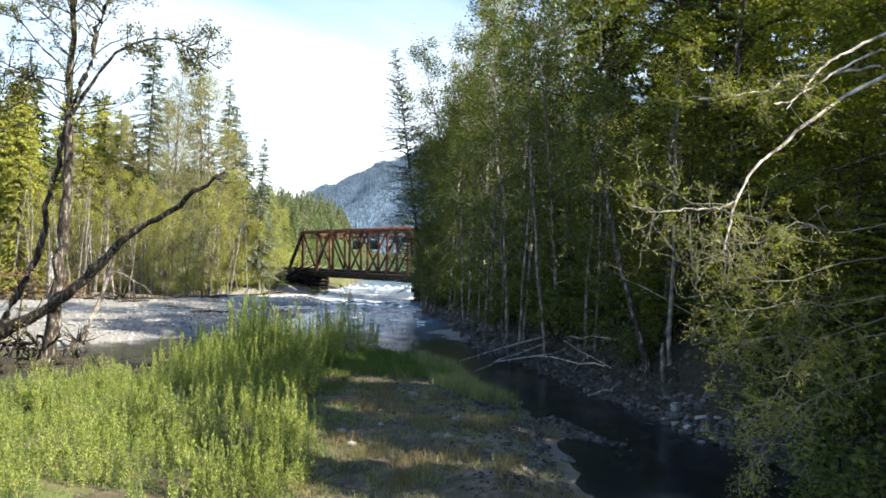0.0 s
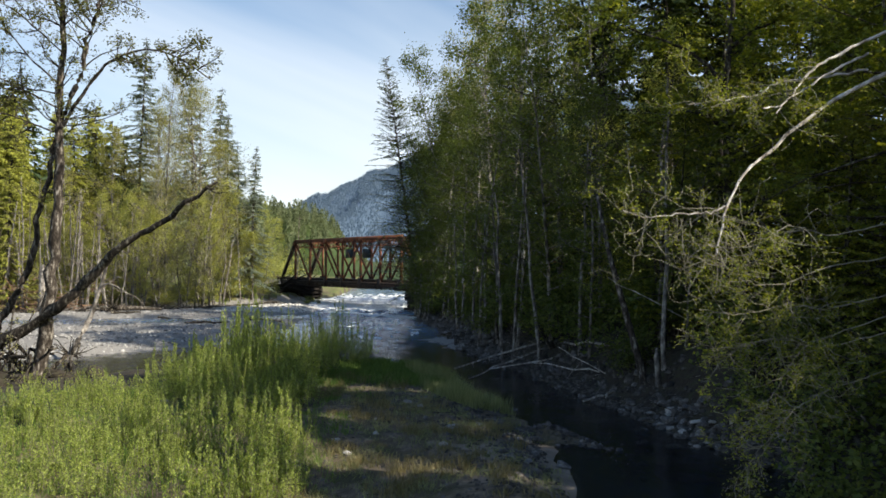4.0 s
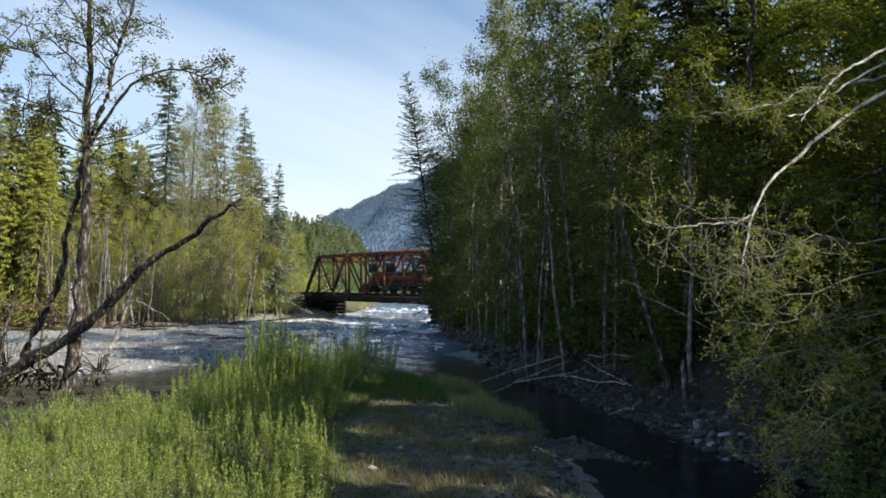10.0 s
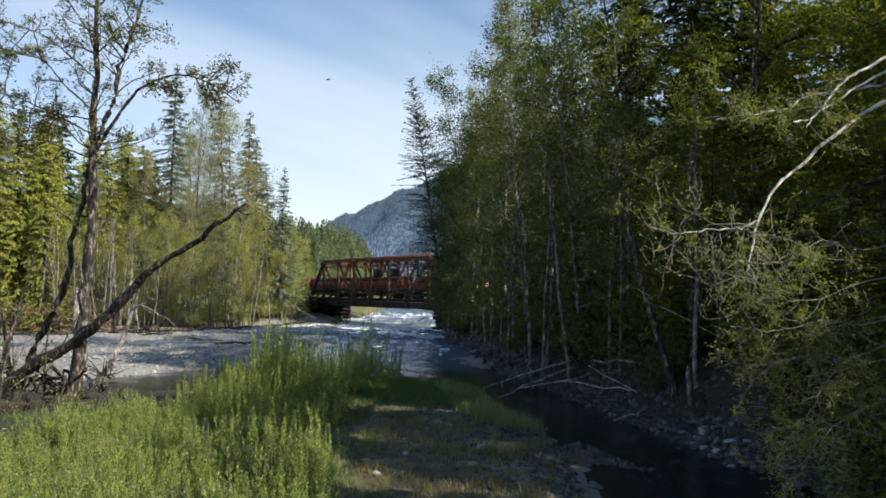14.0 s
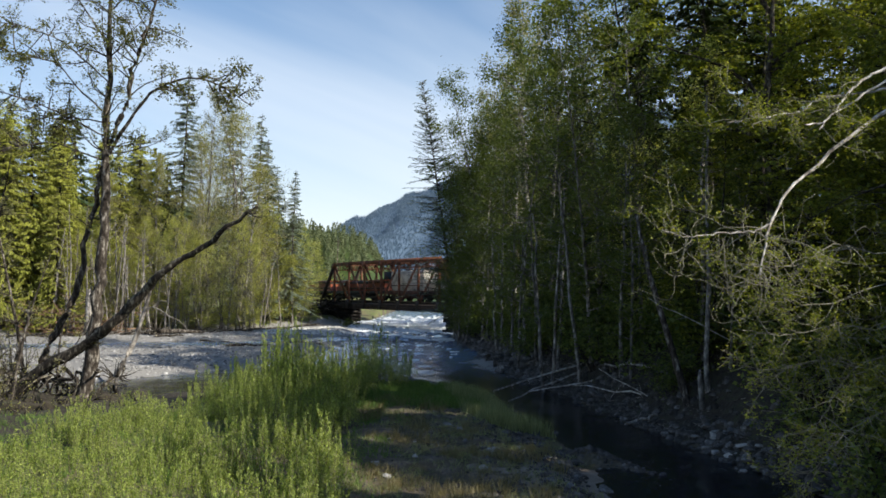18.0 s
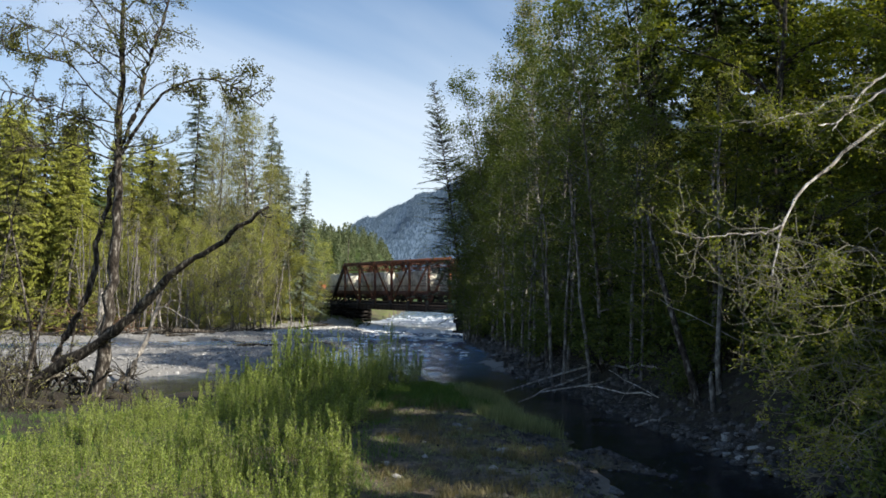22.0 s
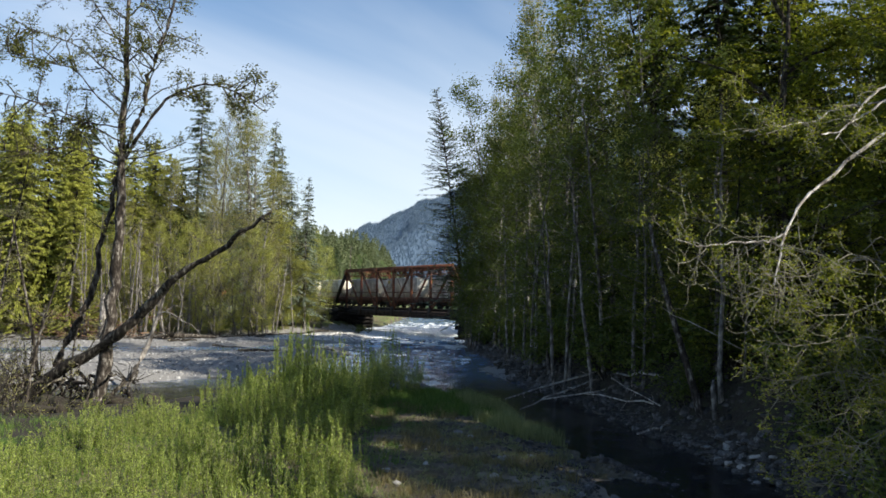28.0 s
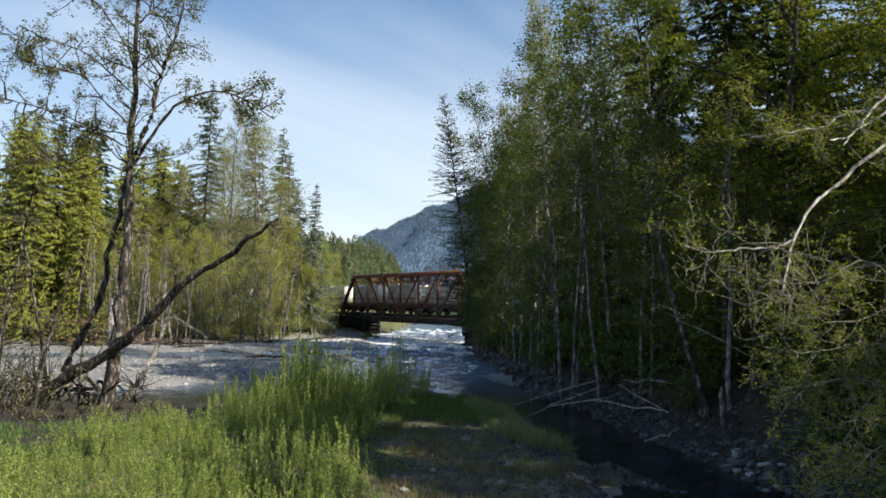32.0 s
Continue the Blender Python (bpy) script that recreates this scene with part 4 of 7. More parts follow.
def broadleaf(name, seed, height, radius, spread, first, limbs, bark, leaf, leaf_size, label, twigs=7, per_twig=9, rise=0.5,
              droop=0.0, group="", puff=0.2, stems=1, top=0.25, slim=0.6, lean=0.05, layered=1.0, twiggy=False):
    rng = np.random.default_rng(seed)
    base = thing(name, pose(0, 0, 0), label, "tree", group)
    wood, twigwood, spots = Geo(), Geo(), []
    for st in range(stems):
        h = height * (1 - 0.15 * st)
        way = np.array([rng.normal() * (lean + 0.10 * (stems > 1)), rng.normal() * (lean + 0.10 * (stems > 1)), 1.0])
        line = wander((rng.normal() * 0.2 * st, rng.normal() * 0.2 * st, -0.4), way, h, 10, rng, 0.045, 0.03)
        r = radius * (1 - 0.2 * st) * (1 - np.linspace(0, 1, 11) ** 0.9 * 0.93)
        r[0] *= 1.35
        tube(line, r, 8, wood, cap=False)
        for q in range(limbs):
            u = first + (0.97 - first) * (q + rng.uniform(-0.4, 0.4)) / limbs
            u = min(max(u, 0.05), 0.97)
            i = min(int(u * 10), 9)
            p = line[i] + (line[i + 1] - line[i]) * (u * 10 - i)
            w = (u - first) / (1 - first)
            prof = (0.55 + 0.9 * w) if w < 0.4 else (0.91 * (1 - (w - 0.4) / 0.6) + top)
            a = q * 2.4 + rng.uniform(-0.5, 0.5)
            ln = spread * prof * rng.uniform(0.75, 1.2)
            d = (math.cos(a), math.sin(a), rise + 0.6 * w + rng.normal() * 0.15)
            limb = wander(p, d, ln, 5, rng, 0.13, -droop)
            lr = min(r[i] * 0.5, 0.02 + 0.018 * ln)
            tube(limb[[0, 2, 3, 5]], np.linspace(lr, 0.012, 4), 4, twigwood, cap=False)
            dress(limb, lr, rng, twigwood, spots, 1, ln * 0.33, twigs, per_twig, droop, puff, 0.3, twiggy)
        spots.append(line[-1] + rng.normal(size=(40, 3)) * 0.3)
    wood.join(twigwood)
    part("trunk", wood, bark, base, smooth=True)
    centres = np.concatenate(spots)
    if layered < 1:  # leaves gather in flat sprays
        level = 0.55 + 0.25 * np.sin(centres[:, 0] * 1.3) + 0.25 * np.sin(centres[:, 1] * 1.1)
        tier = np.round(centres[:, 2] / level.mean()) * level.mean()
        centres[:, 2] = tier + (centres[:, 2] - tier) * layered + 0.12 * np.sin(2.1 * centres[:, 0] + centres[:, 1])
    part("crown", leaves(centres, leaf_size, rng, slim=slim, flat=0.5 if layered == 1 else 0.3), leaf, base)
    return base


def conifer(name, seed, height, radius, spread, first, needle, label, bark=None, gap=0.55, droop=0.25, thin=0.0, power=0.85, size=0.5, group="", boughs=6, dense=0.15, wide=0.2, hang=0.0):
    rng = np.random.default_rng(seed)
    base = thing(name, pose(0, 0, 0), label, "tree", group)
    wood, limbs, green = Geo(), Geo(), Geo()
    line = wander((0, 0, -0.4), (rng.normal() * 0.015, rng.normal() * 0.015, 1), height + 0.4, 8, rng, 0.01, 0.02)
    tube(line, radius * (1 - np.linspace(0, 1, 9) * 0.95), 7, wood, cap=False)
    z = first * height
    cs, ds = [], []
    while z < height * 0.99:
        w = (z / height - first) / (1 - first)
        ln0 = spread * ((1 - w) ** power) + 0.15
        i = min(int((z + 0.4) / (height + 0.4) * 8), 7)
        p0 = line[i] + (line[i + 1] - line[i]) * ((z + 0.4) / (height + 0.4) * 8 - i)
        nb = boughs if w < 0.85 else max(3, boughs - 2)
        for q in range(nb):
            if rng.uniform() < thin:
                continue
            a = rng.uniform(0, 2 * math.pi)
            ln = ln0 * rng.uniform(0.6, 1.15)
            d = (math.cos(a), math.sin(a), -droop + 0.7 * max(0, w - 0.5) + rng.normal() * 0.1)
            b = wander(p0 + np.array([0, 0, rng.uniform(-0.5, 0.5) * gap * (1 + hang)]), d, ln, 4, rng, 0.08, -0.03 + 0.06 * w)
            tube(b[[0, 2, 4]], np.linspace(min(0.05, radius * 0.3), 0.008, 3), 3, limbs, cap=False)
            m = max(3, int(ln / (size * dense)))
            k = rng.uniform(0.12, 1.0, size=m)
            seg = np.clip((k * 4).astype(int), 0, 3)
            pts = b[seg] + (b[seg + 1] - b[seg]) * (k * 4 - seg)[:, None]
            dirv = (b[-1] - b[0]) / (np.linalg.norm(b[-1] - b[0]) + 1e-9)
            sidev = np.cross(dirv, (0, 0, 1.0))
            sg = rng.choice([-1, 1], size=m)
            dd = dirv[None, :] * rng.uniform(0.4, 1.0, (m, 1)) + sidev[None, :] * (sg * rng.uniform(0.3, 1.0, m))[:, None]
            dd[:, 2] -= rng.uniform(0.05 + hang * 0.5, 0.45 + hang, m)
            cs.append(pts)
            ds.append(dd)
        z += gap * rng.uniform(0.7, 1.3) * (0.6 + 0.4 * (1 - w))
    c, d = np.concatenate(cs), np.concatenate(ds)
    d /= np.linalg.norm(d, axis=1, keepdims=True)
    n = len(c)
    side = np.cross(d, np.array([[0, 0, 1.0]])) + rng.normal(size=(n, 3)) * 0.35
    side /= np.linalg.norm(side, axis=1, keepdims=True)
    s = size * rng.uniform(0.6, 1.3, (n, 1))
    v = np.stack([c, c + d * s * 0.55 + side * s * wide, c + d * s, c + d * s * 0.55 - side * s * wide], 1)
    green.add(v.reshape(-1, 3), np.arange(4 * n).reshape(n, 4))
    wood.join(limbs)
    part("trunk", wood, bark or DARK_BARK, base, smooth=True)
    part("crown", green, needle, base)
    return base


WOOD_RIGHT, WOOD_LEFT = "trees of the shaded bank", "trees of the sunlit bank"
KINDS = {
    "alder": [broadleaf("alder_tree", 10 + q, 20, 0.12, 3.5, 0.16, 38, PALE_BARK, LEAF_SHADE, 0.145, "slim alder with pale trunk and small green spring leaves toned dark for shade", group=WOOD_RIGHT, twigs=8, per_twig=17, rise=0.3, puff=0.26) for q in range(3)],
    "bud": [broadleaf("cottonwood_tree", 20 + q, 28, 0.22, 4.8, 0.12, 36, PALE_BARK, LEAF_BUD, 0.15, "tall bare-limbed cottonwood just coming into pale leaf", group=WOOD_RIGHT, twigs=8, per_twig=15, rise=0.9, puff=0.26) for q in range(2)],
    "maple": [broadleaf("maple_tree", 30 + q, 21, 0.2, 5.2, 0.06, 34, DARK_BARK, LEAF_MAPLE, 0.16, "spreading maple with bright green young leaves", group=WOOD_RIGHT, twigs=9, per_twig=17, rise=0.02, slim=0.85, puff=0.30, layered=0.28, lean=0.02) for q in range(3)],
    "broad": [broadleaf("broad_alder", 70 + q, 26, 0.2, 7.0, 0.06, 44, PALE_BARK, LEAF_OLIVE, 0.125, "broad alder thick with tan twigs and olive buds", group=WOOD_LEFT, twigs=9, per_twig=13, rise=0.6, puff=0.3, top=0.05, twiggy=True) for q in range(2)],
    "yel": [broadleaf("young_alder", 40 + q, 15, 0.09, 3.5, 0.08, 25, PALE_BARK, LEAF_SUN, 0.125, "young alder in yellow-green spring leaf toned light for the sunny bank", group=WOOD_LEFT, twigs=7, per_twig=17, rise=0.7, stems=2, puff=0.26) for q in range(3)],
    "fir": [conifer("fir_tree", 50 + q, 26, 0.32, 4.3, 0.08, NEEDLE, "dark green fir tree", group=WOOD_RIGHT, size=0.6, gap=0.68, dense=0.15, wide=0.2, hang=0.3) for q in range(2)],
    "spruce": [conifer("spruce_tree", 55 + q, 30, 0.30, 4.6, 0.08, NEEDLE_BLUE, "tall grey-green spruce with open drooping boughs", group=WOOD_LEFT, thin=0.1, gap=0.55, droop=0.22, dense=0.13, size=0.5, wide=0.15, hang=0.2) for q in range(2)],
    "thin": [conifer("leaning_spruce", 58, 28, 0.2, 5.4, 0.10, NEEDLE_BLUE, "thin-crowned spruce with long sparse boughs over the river", group=WOOD_RIGHT, thin=0.1, gap=0.55, droop=-0.2, power=0.75, dense=0.19, size=0.36, wide=0.12, hang=0.1, boughs=7)],
    "old": [conifer("old_fir", 64, 34, 0.34, 4.4, 0.62, NEEDLE, "old fir with a bare dark trunk among the maples", bark=BARK, group=WOOD_RIGHT, size=0.6, gap=0.6, dense=0.15, wide=0.2)],
    "cedar": [conifer("cedar_tree", 60 + q, 24, 0.34, 4.9, 0.02, NEEDLE_SUN, "dense yellow-green cedar tree", group=WOOD_LEFT, droop=0.35, gap=0.5, power=0.6, size=0.42, boughs=8, dense=0.13, wide=0.13, hang=1.1) for q in range(2)],
}
TALL = {"old": 34, "broad": 26, "alder": 20, "bud": 28, "maple": 21, "yel": 15, "fir": 26, "spruce": 30, "thin": 28, "cedar": 24}
USED = {}


def plant(kind, x, y, top, turn=None, rng=random.Random(5)):
    """Sets a tree of that kind so that its top reaches the height given."""
    z = gz(x, y)
    variants = KINDS[kind]
    n = USED.get(kind, 0)
    USED[kind] = n + 1
    m = spot(x, y, z, rng.uniform(0, 360) if turn is None else turn, (top - z) / TALL[kind])
    if n < len(variants):
        variants[n].matrix_world = m
        return variants[n]
    return twin(variants[n % len(variants)], m)


LEFT_TREES = [(-24.2, 138, 10, "yel"), (-25.0, 134, 13, "yel"), (-25.4, 130, 18, "yel"), (-25.4, 128, 22, "yel"), (-26.5, 148, 23, "yel"),
              (-25.8, 122, 23, "yel"), (-30.4, 122, 33, "bud"), (-36.3, 140, 39, "spruce"), 
              (-32.2, 108, 21, "yel"), (-42.5, 130, 41, "spruce"), (-43.3, 140, 34, "bud"), (-36.8, 108, 20, "yel"), (-40.6, 112, 23, "yel"),
              (-47.6, 125, 31, "cedar"), (-46.6, 115, 27, "cedar"), (-51.2, 120, 29, "cedar")]
LEFT_TREES += [(-60.2, 130, 37, "fir"), (-54.0, 110, 30, "cedar"), (-54.5, 105, 30, "cedar"), (-58.5, 106, 32, "cedar"), (-46.2, 105, 18, "yel"),
               (-49.5, 102, 18, "cedar"), (-27.0, 113, 19, "yel"), (-29.4, 110, 20, "yel"), (-62.0, 100, 29, "cedar"), (-66.3, 98, 30, "cedar"),
               (-41.0, 120, 26, "fir"), (-52.0, 135, 33, "fir"), (-70.0, 110, 34, "fir")]
LEFT_TREES += [(-34.5, 118, 32, "bud"), (-43.5, 108, 19, "yel"), (-24.6, 125, 17, "yel"),
               (-29.9, 130, 34, "spruce"), (-27.6, 126, 29, "spruce"), (-25.2, 126, 25, "spruce"), (-23.5, 126, 24, "spruce"), (-22.2, 128, 18, "yel"), (-23.4, 127, 20.5, "yel"), (-21.4, 130, 17, "yel"), (-26.4, 124, 25, "yel"), (-39.5, 106, 15, "yel"), (-34.5, 107, 15, "yel"), 
               (-24.6, 130, 12, "yel"), (-57.0, 118, 33, "cedar"), (-64.0, 112, 33, "cedar"), (-50.5, 110, 25, "yel"), (-30.8, 121, 34, "broad"), (-35.5, 117, 27, "broad"), (-28.6, 116, 24, "broad"), (-41.5, 115, 25, "broad"), (-38.5, 128, 32, "broad"), (-46.5, 112, 22, "broad"), (-33.5, 109.5, 19, "broad"),
               (-51.0, 106, 27, "cedar"), (-56.5, 102, 29, "cedar"), (-60.5, 107, 32, "cedar"), (-44.0, 122, 28, "cedar"), (-66.0, 105, 33, "cedar")]
RIGHT_TREES = [(2.7, 98, 33, "thin"), (6.3, 95, 30, "bud"), (4.3, 94, 19, "alder"), (5.4, 86, 20, "alder"), (4.9, 80, 15, "alder"), (5.6, 92, 27, "alder"), (8.0, 90, 36, "bud"), (9.8, 87, 31, "alder"), (7.2, 75, 24, "alder"),
               (9.6, 80, 38, "bud"), (6.8, 62, 20, "alder"), (9.6, 66, 33, "alder"), (8.8, 56, 20, "alder"), (12.3, 60, 32, "bud"),
               (9.6, 49, 20, "alder"), (14.0, 56, 31, "alder"), (11.8, 45, 21, "alder"), (16.2, 52, 31, "maple"), (10.4, 42.5, 14, "alder")]
# from (15.2, 17.5) on: trees out of view, added to shade bar and boughs
RIGHT_TREES += [(21.9, 58, 37, "fir"), (21.9, 47, 31, "fir"), (19.5, 40, 25, "maple"), (22.3, 35, 18, "maple"),
                (18.8, 31, 22, "maple"), (23.3, 28, 26, "fir"), (4.8, 84, 22, "alder"), (5.5, 69, 17, "alder"), (13.2, 35.5, 11, "alder"),
                (16.5, 28.5, 16, "maple"), (18.0, 24.0, 20, "maple"), (3.8, 97, 18, "alder"), (15.2, 17.5, 14, "maple"), (20.0, 18.0, 22, "fir"), (17.5, 17.2, 18, "fir"), (16.0, 21.8, 19, "maple"), (19.5, 22.0, 23, "fir"), (16.2, 25.2, 18, "maple"), (21, 25.5, 25, "fir"), (22.5, 20, 24, "fir"), (18.2, 25.5, 21, "fir"), (16.5, 13.6, 12, "maple"), (17.0, 9.8, 17.5, "fir"), (20.5, 7.4, 21, "fir"), (14.2, 10.8, 8.5, "maple"), (15.6, 8.4, 14, "fir"), (16.6, 11.2, 13, "maple"), (19.0, 9.6, 15, "maple"), (14.6, 12.6, 9, "maple"), (19.5, 13.5, 14, "fir"), (18.0, 15.5, 14, "maple"), (22.5, 15.5, 16, "fir"), (27, 30, 30, "fir"), (26, 36, 31, "fir"), (30, 26, 28, "fir"), (26, 24, 26, "fir"), (31, 34, 31, "fir"), (29, 42, 32, "fir")]
RIGHT_TREES += [(16.3, 46, 34, "old"), (19.0, 47.5, 33, "old"), (13.4, 50, 33, "old"), (13.2, 39, 13, "maple"), (20.5, 33, 24, "maple"), (12.6, 36.8, 15, "maple"), (14.6, 33, 14, "maple"), (22.5, 38.5, 26, "maple"), (18.5, 44, 28, "maple"), (19.2, 27.5, 22, "maple")]
RIGHT_TREES += [(9.5, 101, 31, "fir"), (13, 99, 36, "fir"), (11.5, 93, 31, "fir"), (12.5, 85, 33, "fir"), (14.5, 76, 34, "fir"), (15, 68, 34, "fir"), (11.5, 71, 28, "fir"), (15.5, 60, 33, "fir"), (17.5, 54, 32, "fir"), (12.9, 45.5, 20.5, "yel"), (23, 51, 38, "fir"), (27, 47, 38, "fir"), (19.5, 55, 38, "fir"), (24.5, 56, 40, "fir"), (29.5, 51, 40, "fir")]
# taller firs up the slope, mostly out of view, added to shade the bar
RIGHT_TREES += [(24, 16, 36, "fir"), (28, 20, 40, "fir"), (27.5, 13.5, 38, "fir"), (24.5, 31, 30, "fir"), (33, 18, 43, "fir"), (33, 28, 33, "fir"), (24, 41, 31, "fir"), (22, 10.5, 29, "fir"), (25.5, 9, 35, "fir"), (24.5, 23, 38, "fir"), (27, 26.5, 34, "fir"), (23.5, 27.5, 31, "fir")]
# the wood beyond the railway
RIGHT_TREES += [(14, 128, 38, "fir"), (19, 133, 40, "fir"), (24, 126, 38, "fir"), (29, 131, 42, "fir"), (35, 124, 40, "fir"), (41, 130, 42, "fir"), (47, 122, 40, "fir"), (53, 128, 44, "fir"), (17, 140, 42, "fir"), (27, 142, 44, "fir"), (38, 140, 44, "fir"), (49, 138, 46, "fir"), (22, 121, 36, "alder"), (32, 117, 36, "alder"), (12.5, 121, 34, "alder")]
for x, y, top, kind in LEFT_TREES:
    plant(kind, x, y, top * {"yel": 0.82, "broad": 1.08, "spruce": 1.06, "bud": 1.1}.get(kind, 1.0))
for x, y, top, kind in RIGHT_TREES:
    plant(kind, x, y, top * {"alder": 1.25, "fir": 0.8, "bud": 1.08, "old": 0.9}.get(kind, 1.0))
for x, y, size, lean in ((2.4, 93.5, 1.15, -11), (2.0, 97.0, 1.2, -9), (2.8, 90.5, 0.9, -12), (2.6, 99.0, 1.25, -6), (2.2, 95.5, 0.65, -24), (3.0, 87.5, 0.8, -10), (3.6, 91.5, 1.2, -5), (3.2, 95.5, 1.5, -5), (3.4, 92.2, 1.42, -4), (3.0, 97.5, 1.45, -5)):
    twin(KINDS["alder"][0], spot(x, y, gz(x, y), 40 * x, size, 0, lean))
KINDS["thin"][0].matrix_world = spot(2.6, 98, gz(2.6, 98), 0, 1.17, 0, -5.8)

# the deep wood behind the shaded bank
wood_rng = random.Random(11)
count = 0
while count < 30:
    y = wood_rng.uniform(30, 118)
    x = np.interp(y, [20, 60, 100], [14, 8, 7]) + wood_rng.uniform(8, 34)
    rel = np.array([x, y]) - TRACK_MID
    if abs(rel @ TRACK_AWAY) < 5.5 or x / y > 0.9:
        continue
    plant(wood_rng.choice(["fir", "fir", "alder", "maple", "bud"]), x, y, wood_rng.uniform(17, 25) + (8 if y > 62 else 0))
    count += 1


# ---- brush under the trees ----
def build_bush(name, seed, height, width, leaf, size, n, label, group):
    rng = np.random.default_rng(seed)
    base = thing(name, pose(0, 0, 0), label, "shrub", group)
    wood, spots = Geo(), []
    for q in range(11):
        a = rng.uniform(0, 6.28)
        line = wander((0, 0, -0.15), (math.cos(a) * width / height, math.sin(a) * width / height, rng.uniform(0.6, 1.3)), height * rng.uniform(0.7, 1.2), 5, rng, 0.15, -0.02)
        tube(line, np.linspace(0.03, 0.006, 6), 4, wood, cap=False)
        dress(line, 0.02, rng, wood, spots, 0, height * 0.4, 9, n, 0.03, 0.16)
    tagged(part("stem", wood, DARK_BARK, base), kind="stuff")
    part("leaves", leaves(np.concatenate(spots), size, rng), leaf, base)
    return base


def scatter_brush():
    dark = [build_bush("brush_shrub", 200 + q, 2.6, 1.6, LEAF_SHADE, 0.19, 10, "leafy brush toned dark for the shade under the bank trees", "bank brush") for q in range(3)]
    sunny = [build_bush("sunny_shrub", 210 + q, 3.2, 1.8, LEAF_SUN, 0.22, 13, "yellow-green shrub toned light for the sun at the foot of the wood", "sunny brush") for q in range(2)]
    rng = random.Random(17)
    n = 0
    while n < 96:
        y = rng.uniform(22, 96) if n < 80 else rng.uniform(84, 97)
        line = float(np.interp(y, [22, 27, 31, 36, 44, 52, 60, 78, 91, 96], [13.0, 11.3, 10.3, 9.4, 8.4, 6.4, 5.2, 4.4, 2.4, 2.2]))
        x = line + 1.2 + abs(rng.gauss(0, 4.5))
        if math.hypot(x - 11.3, y - 32.8) < 2.6:
            y += 5.5
        m = spot(x, y, gz(x, y), rng.uniform(0, 360), rng.uniform(0.6, 1.5))
        if n < 3:
            dark[n].matrix_world = m
        else:
            twin(dark[n % 3], m)
        n += 1
    for x, y, size in ((-14.6, 126, 0.55), (-13.2, 127.5, 0.5)):
        twin(dark[0], spot(x, y, max(gz(x, y), 0.1), 50 * x, size))
    for x, y, size in ((11.2, 19.5, 0.8), (12.3, 21.5, 1.0), (13.2, 24.0, 1.1), (12.6, 18.0, 1.1), (14.2, 21.0, 1.3), (11.0, 17.4, 0.7), (14.4, 26.5, 1.2), (13.6, 16.4, 1.2)):
        twin(dark[1], spot(x, y, gz(x, y), 70 * x, size))
    n = 0
    while n < 24:
        x = rng.uniform(-66, -22.5)
        y = float(np.interp(x, [-66, -48, -36, -26, -19], [100, 103, 106, 120, 133])) + rng.uniform(0, 7)
        m = spot(x, y, gz(x, y), rng.uniform(0, 360), rng.uniform(0.45, 1.1))
        if n < 2:
            sunny[n].matrix_world = m
        else:
            twin(sunny[n % 2], m)
        n += 1


scatter_brush()


# ---- the far woods and the mountain ----
def spires(places, heights, widths, rng, blades=5):
    """Small firs far off: crossed ragged blades in tiers."""
    g = Geo()
    vs = []
    for (x, y, z), h, w in zip(places, heights, widths):
        a0 = rng.uniform(0, math.pi)
        for q in range(blades):
            a = a0 + math.pi * q / blades
            c, s = math.cos(a), math.sin(a)
            lo = z + h * rng.uniform(0.0, 0.15)
            for t0, t1, k in ((0.0, 0.6, 1.0), (0.4, 1.0, 0.6)):
                ww = w * k * rng.uniform(0.75, 1.2)
                vs.append([(x - c * ww, y - s * ww, lo + h * t0), (x + c * ww, y + s * ww, lo + h * (t0 + rng.uniform(-0.04, 0.04))), (x + c * 0.04 * w, y + s * 0.04 * w, lo + h * t1), (x - c * 0.04 * w, y - s * 0.04 * w, lo + h * t1)])
    v = np.array(vs).reshape(-1, 3)
    return g.add(v, np.arange(len(v)).reshape(-1, 4))


def mountain_z(x, y):
    ridge = np.interp(x, [-1500, -700, -286, -222, -157, -136, -103, -60, -27, 60, 300, 800, 1500], [60, 80, 102, 112, 140, 143, 160, 188, 197, 224, 330, 420, 300])
    ridge = ridge - 4 + 3 * np.sin(x * 0.035) + 2 * np.sin(x * 0.11 + 1)
    t = np.clip((y - 620) / 880, 0, 1)
    fold = 10 * np.sin(x * 0.02 + y * 0.006) + 6 * np.sin(x * 0.05 - y * 0.013)
    back_t = np.clip((y - 1500) / 500, 0, 1)
    return ridge * (t ** 1.25) * (1 - 0.5 * back_t) + fold * np.sin(math.pi * np.clip(t, 0, 1)) + 3


